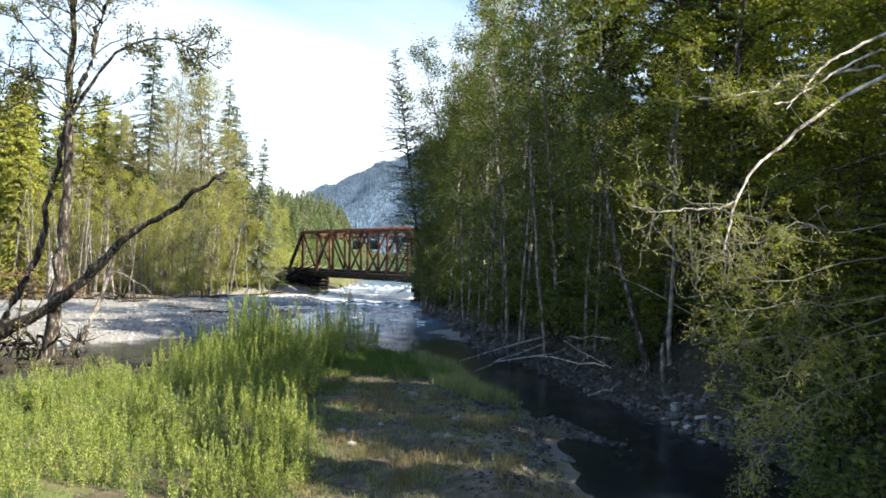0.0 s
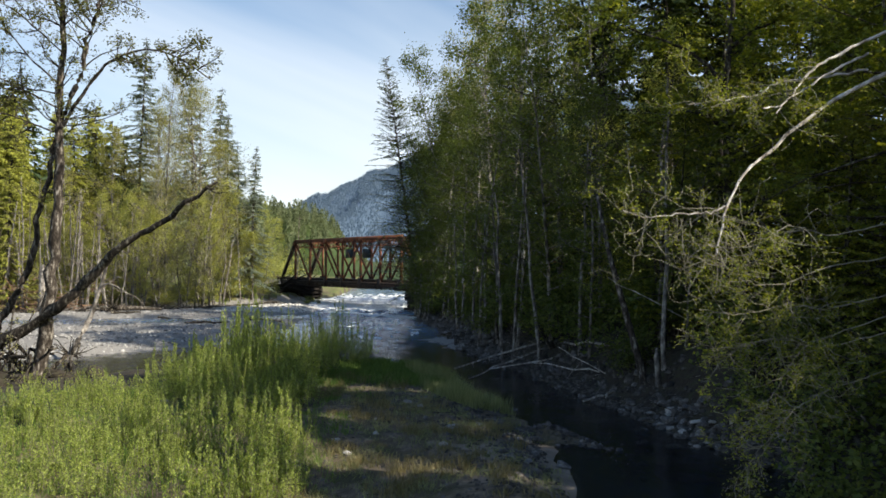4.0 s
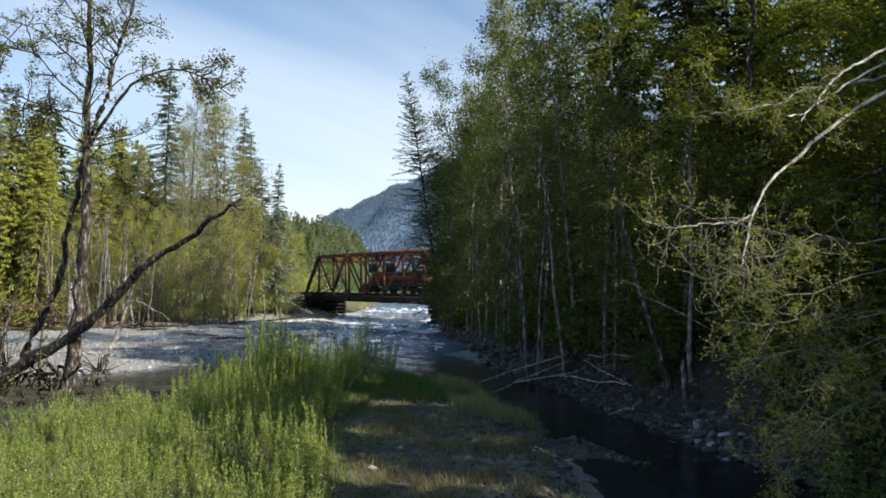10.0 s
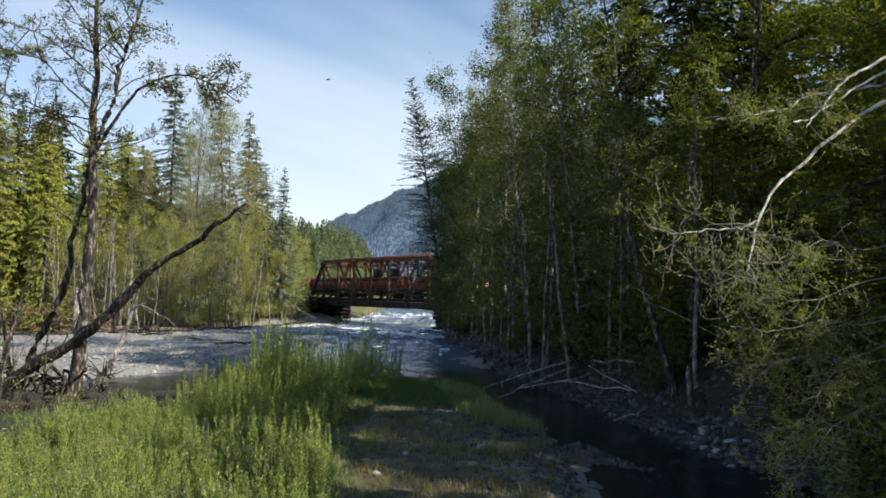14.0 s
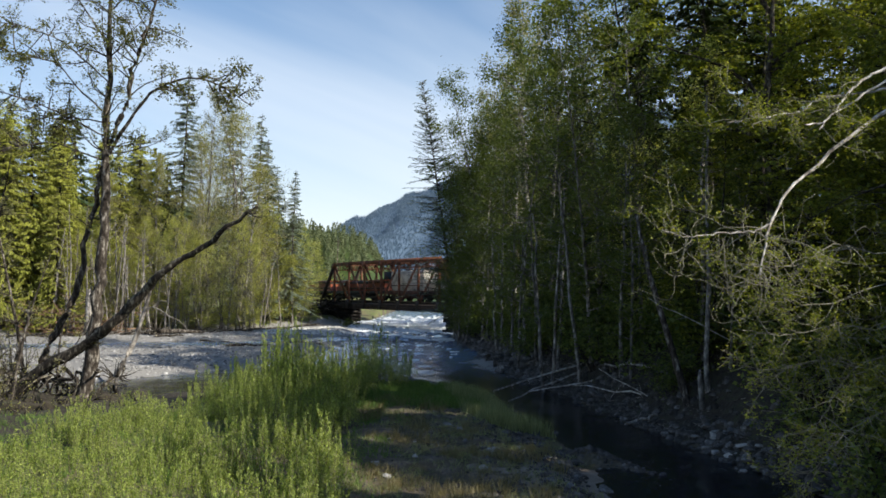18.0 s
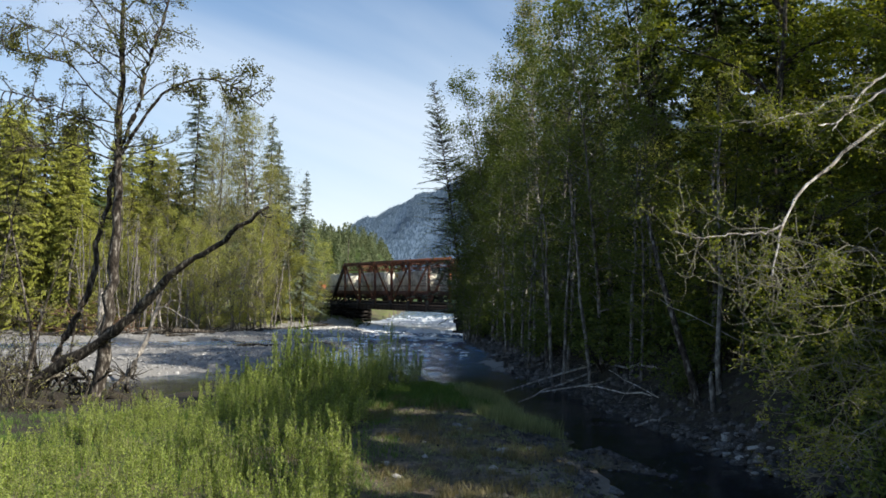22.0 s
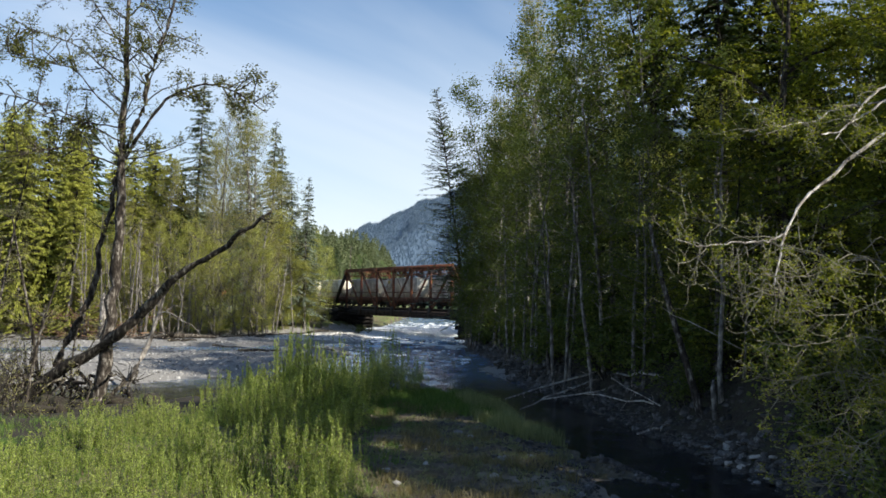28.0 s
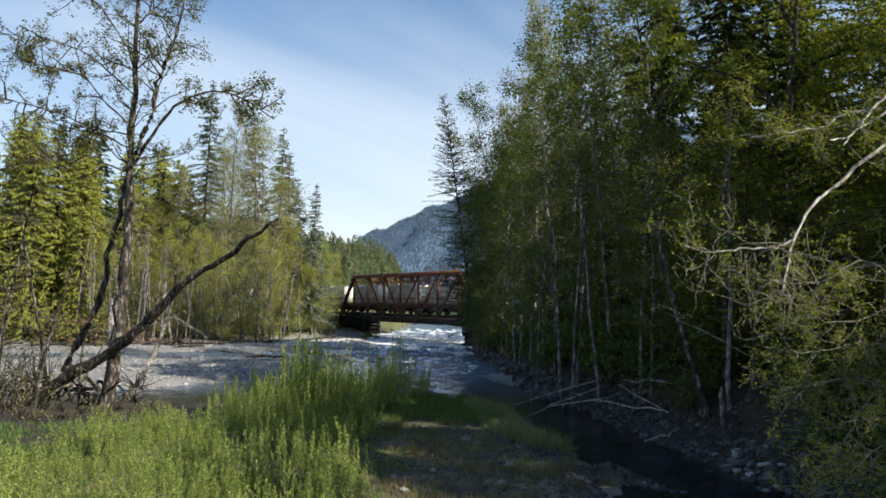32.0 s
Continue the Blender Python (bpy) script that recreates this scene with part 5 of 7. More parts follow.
def build_mountain():
    xs, ys = np.linspace(-1500, 1500, 150), np.linspace(620, 2000, 50)
    x, y = np.meshgrid(xs, ys)
    z = mountain_z(x, y)
    n = len(xs)
    i, j = np.meshgrid(np.arange(len(ys) - 1), np.arange(n - 1), indexing="ij")
    f = np.stack([i * n + j, i * n + j + 1, (i + 1) * n + j + 1, (i + 1) * n + j], -1).reshape(-1, 4)
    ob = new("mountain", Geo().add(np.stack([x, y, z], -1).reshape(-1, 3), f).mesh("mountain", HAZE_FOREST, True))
    tagged(ob, "forested mountain tinted with blue distance haze behind the river valley", "mountain", kind="structure")
    rng = np.random.default_rng(77)
    m = 18000
    px = rng.uniform(-340, 70, m)
    py = 640 + 880 * rng.uniform(0, 1, m) ** 0.6
    pz = mountain_z(px, py) - 1.0
    g = spires(np.stack([px, py, pz], 1), rng.uniform(3, 6.5, m), rng.uniform(0.9, 1.6, m), rng, 2)
    solid("mountain_forest", g, HAZE_FOREST, pose(0, 0, 0), "conifers on the mountainside, tinted with blue distance haze", "forest", kind="stuff")


def build_far_woods():
    rng = np.random.default_rng(78)

    def rise(x, y):
        cap = np.interp(x * 330 / y, [-160, -90, -64, -52, -41, -36, -30, -25, -20, -12, 20, 160], [48, 40, 34, 32, 30.5, 29, 26.3, 20.8, 13, 9, 8, 16])
        return 1.5 + (cap - 4) * smooth(225, 330, y) * (y / 330)

    xs, ys = np.linspace(-230, 200, 90), np.linspace(222, 600, 40)
    x, y = np.meshgrid(xs, ys)
    n = len(xs)
    i, j = np.meshgrid(np.arange(len(ys) - 1), np.arange(n - 1), indexing="ij")
    f = np.stack([i * n + j, i * n + j + 1, (i + 1) * n + j + 1, (i + 1) * n + j], -1).reshape(-1, 4)
    # dark needle colour on the ground paints the shadow between the trees
    ob = new("hill", Geo().add(np.stack([x, y, rise(x, y) - 1.0], -1).reshape(-1, 3), f).mesh("hill", NEEDLE, True))
    tagged(ob, "low wooded hill beyond the railway bridge, coloured dark for shadow between its trees", "hill", kind="structure")
    m = 1000
    py = 226 + 115 * rng.uniform(0, 1, m)
    px = rng.uniform(-100, 25, m) * py / 330
    h = rng.uniform(4, 7.5, m)
    keep = seg_dist(px, py, RIVER) > 3
    px, py, h = px[keep], py[keep], h[keep]
    base = rise(px, py) - 1.2
    cs = []
    for x, y, z, k in zip(px, py, base, h):
        u = rng.uniform(0, 1, 150)
        w = k * rng.uniform(0.2, 0.32) * (1.04 - u) ** 0.8
        a = rng.uniform(0, 6.28, 150)
        r = w * np.sqrt(rng.uniform(0.2, 1, 150))
        cs.append(np.stack([x + r * np.cos(a), y + r * np.sin(a), z + u * k], 1))
    solid("far_woods", leaves(np.concatenate(cs), 0.6, rng, flat=0.9), FAR_FOREST, pose(0, 0, 0), "distant sunlit green woods beyond the bridge", "forest", kind="stuff")
    # sunlit broadleaf scrub behind the bridge
    m = 260
    py = rng.uniform(195, 250, m)
    px = rng.uniform(-40, 40, m) * py / 180
    keep = seg_dist(px, py, RIVER) > 4
    px, py = px[keep], py[keep]
    gz0 = ground_z(px, py)
    cs = []
    for x, y, z in zip(px, py, gz0):
        h = rng.uniform(3, 9)
        q = rng.normal(size=(150, 3)) * (h * 0.28, h * 0.28, h * 0.30) + (x, y, z + h * 0.5)
        cs.append(q[q[:, 2] > z])
    solid("far_scrub", leaves(np.concatenate(cs), 0.5, rng), LEAF_SUN, pose(0, 0, 0), "sunlit yellow-green scrub on the far shore", "bushes", kind="stuff")


build_mountain()
build_far_woods()


# ---- willows and grass on the near bar ----
def build_willow(seed, stems, height, label):
    rng = np.random.default_rng(seed)
    base = thing("willow_shrub", pose(0, 0, 0), label, "shrub", "willow thicket on the bar")
    wood, c, d = Geo(), [], []
    for q in range(stems):
        p = (rng.normal() * 0.36, rng.normal() * 0.36, -0.1)
        a = rng.uniform(0, 6.28)
        h = height * rng.uniform(0.3, 1.2)
        line = wander(p, (0.16 * math.cos(a) * rng.uniform(0, 1), 0.16 * math.sin(a) * rng.uniform(0, 1), 1), h, 3, rng, 0.05, 0.04)
        tube(line, np.linspace(0.009, 0.003, 4), 3, wood, cap=False)
        m = int(h * 56)
        k = rng.uniform(0.15, 1.0, m)
        seg = np.clip((k * 3).astype(int), 0, 2)
        c.append(line[seg] + (line[seg + 1] - line[seg]) * (k * 3 - seg)[:, None] + rng.normal(size=(m, 3)) * 0.05 * (1.15 - k)[:, None])
        w = rng.normal(size=(m, 3)) * (0.42, 0.42, 0.2) + (0, 0, 1.0)
        d.append(w / np.linalg.norm(w, axis=1, keepdims=True))
    c, d = np.concatenate(c), np.concatenate(d)
    n = len(c)
    side = np.cross(d, rng.normal(size=(n, 3)))
    side /= np.linalg.norm(side, axis=1, keepdims=True)
    s = rng.uniform(0.045, 0.10, (n, 1))
    v = np.stack([c, c + d * s * 0.5 + side * s * 0.2, c + d * s, c + d * s * 0.5 - side * s * 0.2], 1)
    tagged(part("stem", wood, TWIG, base), kind="stuff")
    part("leaves", Geo().add(v.reshape(-1, 3), np.arange(4 * n).reshape(n, 4)), WILLOW, base)
    return base


def scatter_willows():
    kinds = [build_willow(100 + q, 20, 1.8, "waist-high green willow shrub with upright stems on the gravel bar") for q in range(5)]
    rng = random.Random(3)
    n = 0
    tries = 0
    while n < 250 and tries < 9000:
        tries += 1
        y = rng.uniform(17, 58)
        x = rng.uniform(-20, 1)
        edge = float(np.interp(y, [15, 21.8, 28.5, 34, 40.8, 46, 52, 58], [-2.2, -2.6, -3.3, -4.0, -4.4, -2.2, -1.6, -1.5]))
        if x > edge + rng.uniform(-0.5, 0.3):
            continue
        far = float(np.interp(x, [-20, -16, -12, -9, -6, -2], [33, 35, 38, 46, 54, 57]))
        if y > far or x < -0.62 * y - 1 or (x < -14.6 and 25 < y < 45) or (x < -11.5 and y > 34):
            continue
        river, side, wet = [float(a[0]) for a in fields(np.array([x]), np.array([y]))[:3]]
        if wet < 0.3:
            continue
        tall = 0.70 + 0.16 * rng.uniform(-1, 1)
        tall += 1.3 * math.exp(-((x + 7.7) / 2.5) ** 2 - ((y - 41) / 6) ** 2)
        tall += 0.75 * math.exp(-((x + 3.2) / 2.4) ** 2 - ((y - 49) / 6) ** 2)
        if y > 42 and x > -6 and rng.random() < 0.25:
            continue
        tall *= rng.uniform(0.55, 1.35)
        if x < -8.5:
            tall *= 0.75
        if y > 48 and rng.random() < 0.2:
            continue
        m = spot(x, y, gz(x, y), rng.uniform(0, 360), 1.0) @ Matrix.Diagonal((1.0 + 0.1 * tall, 1.0 + 0.1 * tall, tall, 1.0))
        if n < len(kinds):
            kinds[n].matrix_world = m
        else:
            twin(kinds[n % len(kinds)], m)
        n += 1


def blades(places, heights, rng, width=0.012, lean=0.35):
    p = np.asarray(places, float)
    n = len(p)
    a = rng.uniform(0, 2 * math.pi, n)
    side = np.stack([np.cos(a), np.sin(a), 0 * a], 1)
    tip = np.stack([rng.normal(size=n) * lean, rng.normal(size=n) * lean, np.ones(n)], 1) * np.asarray(heights)[:, None]
    w = width * (0.7 + 0.6 * rng.uniform(size=(n, 1)))
    v = np.stack([p - side * w, p + side * w, p + tip + side * w * 0.15, p + tip - side * w * 0.15], 1)
    return Geo().add(v.reshape(-1, 3), np.arange(4 * n).reshape(n, 4))


def scatter_grass():
    rng = np.random.default_rng(8)

    def patch(n, x0, x1, y0, y1, accept, h0, h1, clump=0.12, per=18):
        cx, cy = rng.uniform(x0, x1, n), rng.uniform(y0, y1, n)
        ok = accept(cx, cy)
        cx, cy = cx[ok], cy[ok]
        px = (cx[:, None] + rng.normal(size=(len(cx), per)) * clump).ravel()
        py = (cy[:, None] + rng.normal(size=(len(cy), per)) * clump).ravel()
        k = np.repeat(rng.uniform(h0, h1, len(cx)), per) * rng.uniform(0.5, 1.1, len(px))
        return np.stack([px, py, ground_z(px, py) - 0.02], 1), k

    p, h = patch(900, -6.5, 2.7, 39.0, 49.0, lambda x, y: (fields(x, y)[2] > 0.15) & (fbm(x, y, 0.6) > -0.9), 0.18, 0.40, 0.2, 30)
    solid("green_grass", blades(p, h, rng, 0.02), GRASS, pose(0, 0, 0), "lush green grass at the tip of the bar", "grass", kind="stuff")
    p, h = patch(1500, -5, 5.5, 19, 44, lambda x, y: (fields(x, y)[1] > 0.4) & (fbm(x + 3, y, 0.7) + 0.5 * fbm(x, y, 2.0) > 0.25), 0.15, 0.5, 0.12, 22)
    solid("dry_grass", blades(p, h, rng, 0.012), DRY_GRASS, pose(0, 0, 0), "straw-coloured dry grass tufts on the bar", "grass", kind="stuff")
    p, h = patch(700, 0.5, 5.2, 33, 46, lambda x, y: (fields(x, y)[1] > 0.2) & (fields(x, y)[1] < 2.6) & (fbm(x, y, 0.9) > -0.5), 0.35, 0.85, 0.14, 20)
    solid("tall_grass", blades(p, h, rng, 0.018, 0.22), TALL_GRASS, pose(0, 0, 0), "tall grey-green grass along the stream's edge", "grass", kind="stuff")
    p, h = patch(1300, -5, 5, 19, 42, lambda x, y: (fields(x, y)[1] > 0.3) & (fbm(x - 2, y + 5, 0.8) > -0.1), 0.06, 0.22, 0.16, 24)
    solid("short_grass", blades(p, h, rng, 0.011, 0.5), TALL_GRASS, pose(0, 0, 0), "short patchy grass on the brown soil", "grass", kind="stuff")
    p, h = patch(2200, -22, 4, 17, 46, lambda x, y: (fields(x, y)[2] > 0.4) & (x < -2.2 + 1.2 * fbm(x, y, 0.9)) & (y < np.interp(x, [-22, -16, -12, -9, -6], [32, 34, 37, 44, 46])), 0.12, 0.4, 0.2, 22)
    solid("bank_grass", blades(p, h, rng, 0.012), GRASS, pose(0, 0, 0), "green grass among the willows", "grass", kind="stuff")


scatter_willows()
scatter_grass()


# ---- the alder on the left shore ----
def limb_tree():
    rng = np.random.default_rng(21)
    base = thing("shore_alder", pose(-19.4, 43.1, 0.3), "tall sparse alder with forked trunks and a dark leaning stem", "tree")
    twigwood, spots = Geo(), []

    def limb(name, pts, r0, r1, bark, twigs, per, tl, label="", sides=8, start=0.3):
        n = 27
        u = np.linspace(0, len(pts) - 1, n)
        p = np.stack([np.interp(u, np.arange(len(pts)), [q[c] for q in pts]) for c in range(3)], 1)
        p[1:-1] = (p[:-2] + 2 * p[1:-1] + p[2:]) / 4 + rng.normal(size=(n - 2, 3)) * min(0.075, r0 * 0.3)
        r = np.linspace(r0, r1, n) * (1 + 0.10 * rng.normal(size=n))
        part(name, tube(p, r, sides), bark, base, label, smooth=True)
        for _ in range(twigs):
            k = start + (1 - start) * rng.uniform()
            i = min(int(k * (n - 1)), n - 2)
            d = p[i + 1] - p[i]
            d /= np.linalg.norm(d)
            sd = rng.normal(size=3) * (1, 1, 0.7)
            sd -= d * (sd @ d)
            sd /= np.linalg.norm(sd)
            ln = tl * rng.uniform(0.5, 1.3)
            b = wander(p[i], d * 0.5 + sd, ln, 5, rng, 0.16, 0.02)
            tube(b, np.linspace(0.045, 0.012, 6), 4, twigwood, cap=False)
            dress(b, 0.03, rng, twigwood, spots, 1, ln * 0.38, 6, per, 0.03, 0.13, 0.3, True)

    limb("trunk", [(0, 0, -0.4), (0.7, 0, 4.0), (0.91, 0, 6.7), (1.0, 0, 8.9), (1.05, 0, 12.4), (1.1, 0, 15.7), (1.1, 0, 19.4), (1.25, 0, 23.8), (1.3, 0, 27.6)], 0.36, 0.06, BARK, 40, 9, 3.0, "mottled grey-brown trunk", 10, 0.5)
    limb("stem", [(-3.6, 1.5, 0.0), (-2.15, 1.2, 3.3), (-0.8, 0.9, 5.8), (-0.1, 0.55, 8.9), (0.45, 0.25, 11.0), (0.95, 0, 12.9)], 0.21, 0.13, BARK, 5, 4, 1.6)
    limb("fork", [(1.03, 0, 13.3), (2.05, -0.35, 15.6), (2.6, -0.6, 17.4), (3.2, -0.9, 19.2), (4.0, -1.2, 21.2), (4.5, -1.5, 24.5)], 0.17, 0.05, BARK, 24, 9, 2.4)
    limb("arching_limb", [(1.2, 0, 13.4), (2.3, -0.5, 14.9), (3.7, -1.0, 16.5), (5.0, -1.5, 17.1), (6.7, -2.0, 17.2), (8.1, -2.5, 16.6), (9.8, -3.0, 15.4)], 0.10, 0.03, BARK, 28, 7, 1.5, "", 6, 0.4)
    limb("side_limb", [(1.1, 0, 15.6), (-0.15, -0.5, 16.8), (-1.3, -1.0, 18.3), (-2.8, -1.5, 18.6), (-4.6, -2.0, 18.8)], 0.055, 0.015, BARK, 18, 9, 1.9, "", 6)
    limb("side_limb", [(1.05, 0, 15.2), (-1.4, 0.45, 15.6), (-4.1, 1.0, 16.4)], 0.05, 0.015, BARK, 16, 9, 1.9, "", 6)
    for pts in ([(1.1, 0, 13.0), (-1.5, -0.6, 14.0), (-4.0, -1.0, 13.6), (-7.0, -1.2, 13.9)], [(1.1, 0, 17.5), (-1.8, 0.5, 20.0), (-4.5, 0.8, 21.0), (-7.5, 1.0, 21.3)],
                [(1.1, 0, 19.5), (-1.0, 0.3, 22.6), (-3.2, 0.5, 24.2), (-5.5, 0.4, 25.0)], [(1.05, 0, 14.4), (-2.5, -0.8, 16.2), (-5.5, -1.3, 16.9), (-8.0, -1.6, 17.6)], [(1.2, 0, 21.5), (2.6, 0.6, 23.4), (4.0, 1.0, 24.2)]):
        limb("side_limb", pts, 0.05, 0.012, BARK, 22, 4, 2.0, "thin bare side limb", 6, 0.15)
    limb("leaning_stem", [(-5.0, 1.0, -0.9), (-3.3, 0.5, 0.9), (-1.5, 0, 2.0), (0.8, -0.5, 3.1), (2.2, -1.0, 4.3), (3.4, -1.5, 5.5), (4.6, -2.0, 6.4), (6.2, -2.5, 7.7), (7.8, -3.0, 8.35), (9.0, -3.5, 9.3), (10.4, -4.0, 10.1)], 0.40, 0.07, DARK_BARK, 5, 1, 1.2, "dark mossy leaning stem", 8)
    limb("leaning_stem", [(-5.4, 1.2, -0.6), (-4.4, 1.0, 1.3), (-3.6, 0.8, 3.2), (-3.2, 0.6, 5.0)], 0.16, 0.08, DARK_BARK, 3, 1, 1.0)
    tagged(part("branch", twigwood, DARK_BARK, base), kind="stuff")
    part("crown", leaves(np.concatenate(spots), 0.15, rng), LEAF_CLUMP, base)


limb_tree()


def dead_snag():
    base = thing("dead_leaning_trunk", pose(-21.8, 53.2, 0.2), "bleached dead alder trunk leaning over the backwater", "dead tree")
    part("trunk", tube([(-0.15, 0, -0.4), (0.3, 0.05, 0.5), (0.62, -0.05, 1.1), (0.95, 0, 1.7), (1.38, 0.08, 2.7), (1.67, 0, 3.6), (2.02, -0.06, 4.6), (2.29, 0, 5.6), (2.58, 0, 7.0)], [0.26, 0.20, 0.19, 0.165, 0.17, 0.14, 0.12, 0.10, 0.04], 8), PALE_BARK, base, smooth=True)
    part("broken_limb", tube([(1.75, 0, 4.0), (2.2, -0.2, 4.75), (2.6, -0.2, 4.85), (3.1, -0.2, 4.65), (3.7, 0, 4.2), (4.3, 0, 3.95), (4.95, 0, 3.3)], [0.08, 0.07, 0.06, 0.06, 0.045, 0.04, 0.02], 6), PALE_BARK, base, smooth=True)
    part("broken_limb", tube([(2.6, -0.2, 4.85), (3.2, -0.3, 5.3), (3.6, -0.3, 5.2)], [0.05, 0.04, 0.015], 6), PALE_BARK, base, smooth=True)
    rng = np.random.default_rng(4)
    for q in range(26):
        a = rng.uniform(0, 6.28)
        part("root", tube(wander((0.1, 0, 0.1), (math.cos(a), math.sin(a), rng.uniform(-0.1, 0.8)), rng.uniform(0.6, 1.7), 4, rng, 0.3), np.linspace(0.06, 0.015, 5), 4), DARK_BARK, base)


dead_snag()


# ---- overhanging boughs by the camera's right ----
def overhang():
    rng = np.random.default_rng(31)
    base = thing("overhanging_alder", pose(11.5, 16.5, gz(11.5, 16.5)), "leaning alder with pale twisted boughs hanging over the stream", "tree")
    z0 = gz(11.5, 16.5)
    twigwood, palewood, spots = Geo(), Geo(), []
    part("trunk", tube([(0, 0, -0.5), (0.3, 0, 4), (0.2, 0.2, 8), (0.6, 0.3, 12), (0.9, 0.3, 16)], [0.24, 0.2, 0.17, 0.12, 0.06], 8), PALE_BARK, base, smooth=True)
    boughs = [  # points, radius, twigs, where they begin
        ([(10.73, 16.4, 10.64), (9.58, 16.18, 10.1), (9.0, 15.97, 9.77), (8.52, 15.75, 9.47), (7.9, 15.53, 9.08), (7.49, 15.32, 8.67), (7.07, 15.1, 8.43), (6.76, 14.88, 8.24), (6.47, 14.67, 7.93), (6.23, 14.45, 7.59), (6.05, 14.23, 7.44), (5.86, 14.02, 6.94), (5.7, 13.8, 6.54)], 0.062, 9, 0.8),
        ([(6.04, 14.2, 7.44), (5.76, 14.12, 7.32), (5.18, 14.05, 7.29), (4.5, 13.98, 7.2), (4.01, 13.9, 7.33)], 0.03, 13, 0.1),
        ([(11.01, 16.6, 11.67), (9.87, 16.33, 11.16), (9.07, 16.07, 10.74), (8.62, 15.8, 10.51), (8.12, 15.53, 10.04), (7.69, 15.27, 9.59), (7.13, 15.0, 9.46)], 0.05, 9, 0.45),
        ([(10.15, 16.4, 11.0), (8.98, 16.1, 10.41), (8.35, 15.8, 10.01), (7.88, 15.5, 9.77), (7.5, 15.2, 9.4)], 0.04, 8, 0.3),
        ([(10.26, 16.6, 10.69), (9.02, 16.37, 10.42), (7.92, 16.13, 10.24), (7.5, 15.9, 9.93), (7.01, 15.67, 9.83), (6.41, 15.43, 9.68), (5.69, 15.2, 9.55)], 0.035, 16, 0.3),
        ([(10.62, 16.4, 7.29), (9.0, 16.1, 6.98), (8.42, 15.8, 7.16), (7.83, 15.5, 7.18), (7.1, 15.2, 6.77), (6.53, 14.9, 6.68), (5.67, 14.6, 6.75)], 0.035, 18, 0.2),
        ([(10.6, 16.4, 6.58), (8.95, 16.04, 6.34), (7.98, 15.68, 6.0), (7.14, 15.32, 5.95), (6.55, 14.96, 6.23), (5.87, 14.6, 6.44)], 0.035, 18, 0.2),
        ([(10.57, 16.4, 5.75), (8.94, 16.08, 5.42), (8.13, 15.76, 5.6), (7.3, 15.44, 5.45), (6.6, 15.12, 5.36), (5.62, 14.8, 5.54)], 0.035, 20, 0.2),
        ([(10.56, 16.4, 5.29), (8.86, 15.96, 4.86), (8.2, 15.52, 4.73), (7.64, 15.08, 4.29), (7.09, 14.64, 3.83), (6.66, 14.2, 3.51)], 0.03, 22, 0.2),
        ([(10.52, 16.4, 4.12), (8.81, 15.92, 3.73), (8.02, 15.44, 3.48), (7.44, 14.96, 3.25), (6.78, 14.48, 2.89), (6.45, 14.0, 2.66)], 0.03, 24, 0.2),
        ([(10.55, 16.4, 4.94), (8.85, 15.95, 4.63), (7.64, 15.5, 4.9), (6.77, 15.05, 4.83), (6.04, 14.6, 4.46)], 0.03, 22, 0.2),
    ]
    for pts, r, twigs, start in boughs:
        n = 30
        u = np.linspace(0, len(pts) - 1, n)
        p = np.stack([np.interp(u, np.arange(len(pts)), [q[c] for q in pts]) for c in range(3)], 1) - (11.5, 16.5, z0)
        p[1:-1] = (p[:-2] + 2 * p[1:-1] + p[2:]) / 4 + rng.normal(size=(n - 2, 3)) * 0.012
        bleached = pts[0][2] > 9 or start == 0.1
        part("bough", tube(p, np.linspace(r, r * 0.35, n) * (0.75 if bleached else 0.45) * (1 + 0.12 * rng.normal(size=n)), 7), DEADWOOD if bleached else PALE_TWIG, base, "grey twisted bough", smooth=True)
        for _ in range(twigs):
            k = start + (1 - start) * rng.uniform()
            i = min(int(k * (n - 1)), n - 2)
            d = p[i + 1] - p[i]
            d /= np.linalg.norm(d)
            sd = rng.normal(size=3)
            sd -= d * (sd @ d)
            sd /= np.linalg.norm(sd)
            ln = rng.uniform(0.8, 1.9) if start == 0.8 else rng.uniform(0.5, 1.5)
            b = wander(p[i], d * (0.2 if start == 0.8 else 0.7) + sd * np.array([1.3, 1, 0.7]) + np.array([0, 0, -0.2]), ln, 9, rng, 0.27, -0.06 if start == 0.8 else 0.0)
            tube(b, np.linspace(0.010, 0.003, 10), 4, palewood if start == 0.8 else twigwood, cap=False)
            dress(b, 0.007, rng, palewood if start == 0.8 else twigwood, spots, 0, ln * 0.4, 4 if start == 0.8 else 8, 6 if start == 0.8 else 10, 0.04, 0.06, 0.3, True)
    # long twigs that hang in loops below the broken end of the bleached bough
    ends = [(5.7, 13.8, 6.54), (5.86, 14.02, 6.94), (6.05, 14.23, 7.44), (5.2, 14.05, 7.29), (4.6, 14.0, 7.2)]
    for q in range(26):
        at0 = np.array(ends[q % 5]) - (11.5, 16.5, z0) + rng.normal(size=3) * 0.08
        a = rng.uniform(0, 6.28)
        out = np.array([math.cos(a) * 1.3 - 0.25, math.sin(a) * 0.6, 0.0])
        span, sag, lift = rng.uniform(0.4, 1.25), rng.uniform(0.3, 1.1), rng.uniform(-0.3, 0.7)
        k = np.linspace(0, 1, 14)[:, None]
        b = at0 + out * span * (k + 0.12 * np.sin(7 * k + q)) + np.array([0, 0, 1.0]) * (-sag * np.sin(math.pi * 0.8 * k) + lift * k ** 2) + np.cumsum(rng.normal(size=(14, 3)), 0) * 0.022
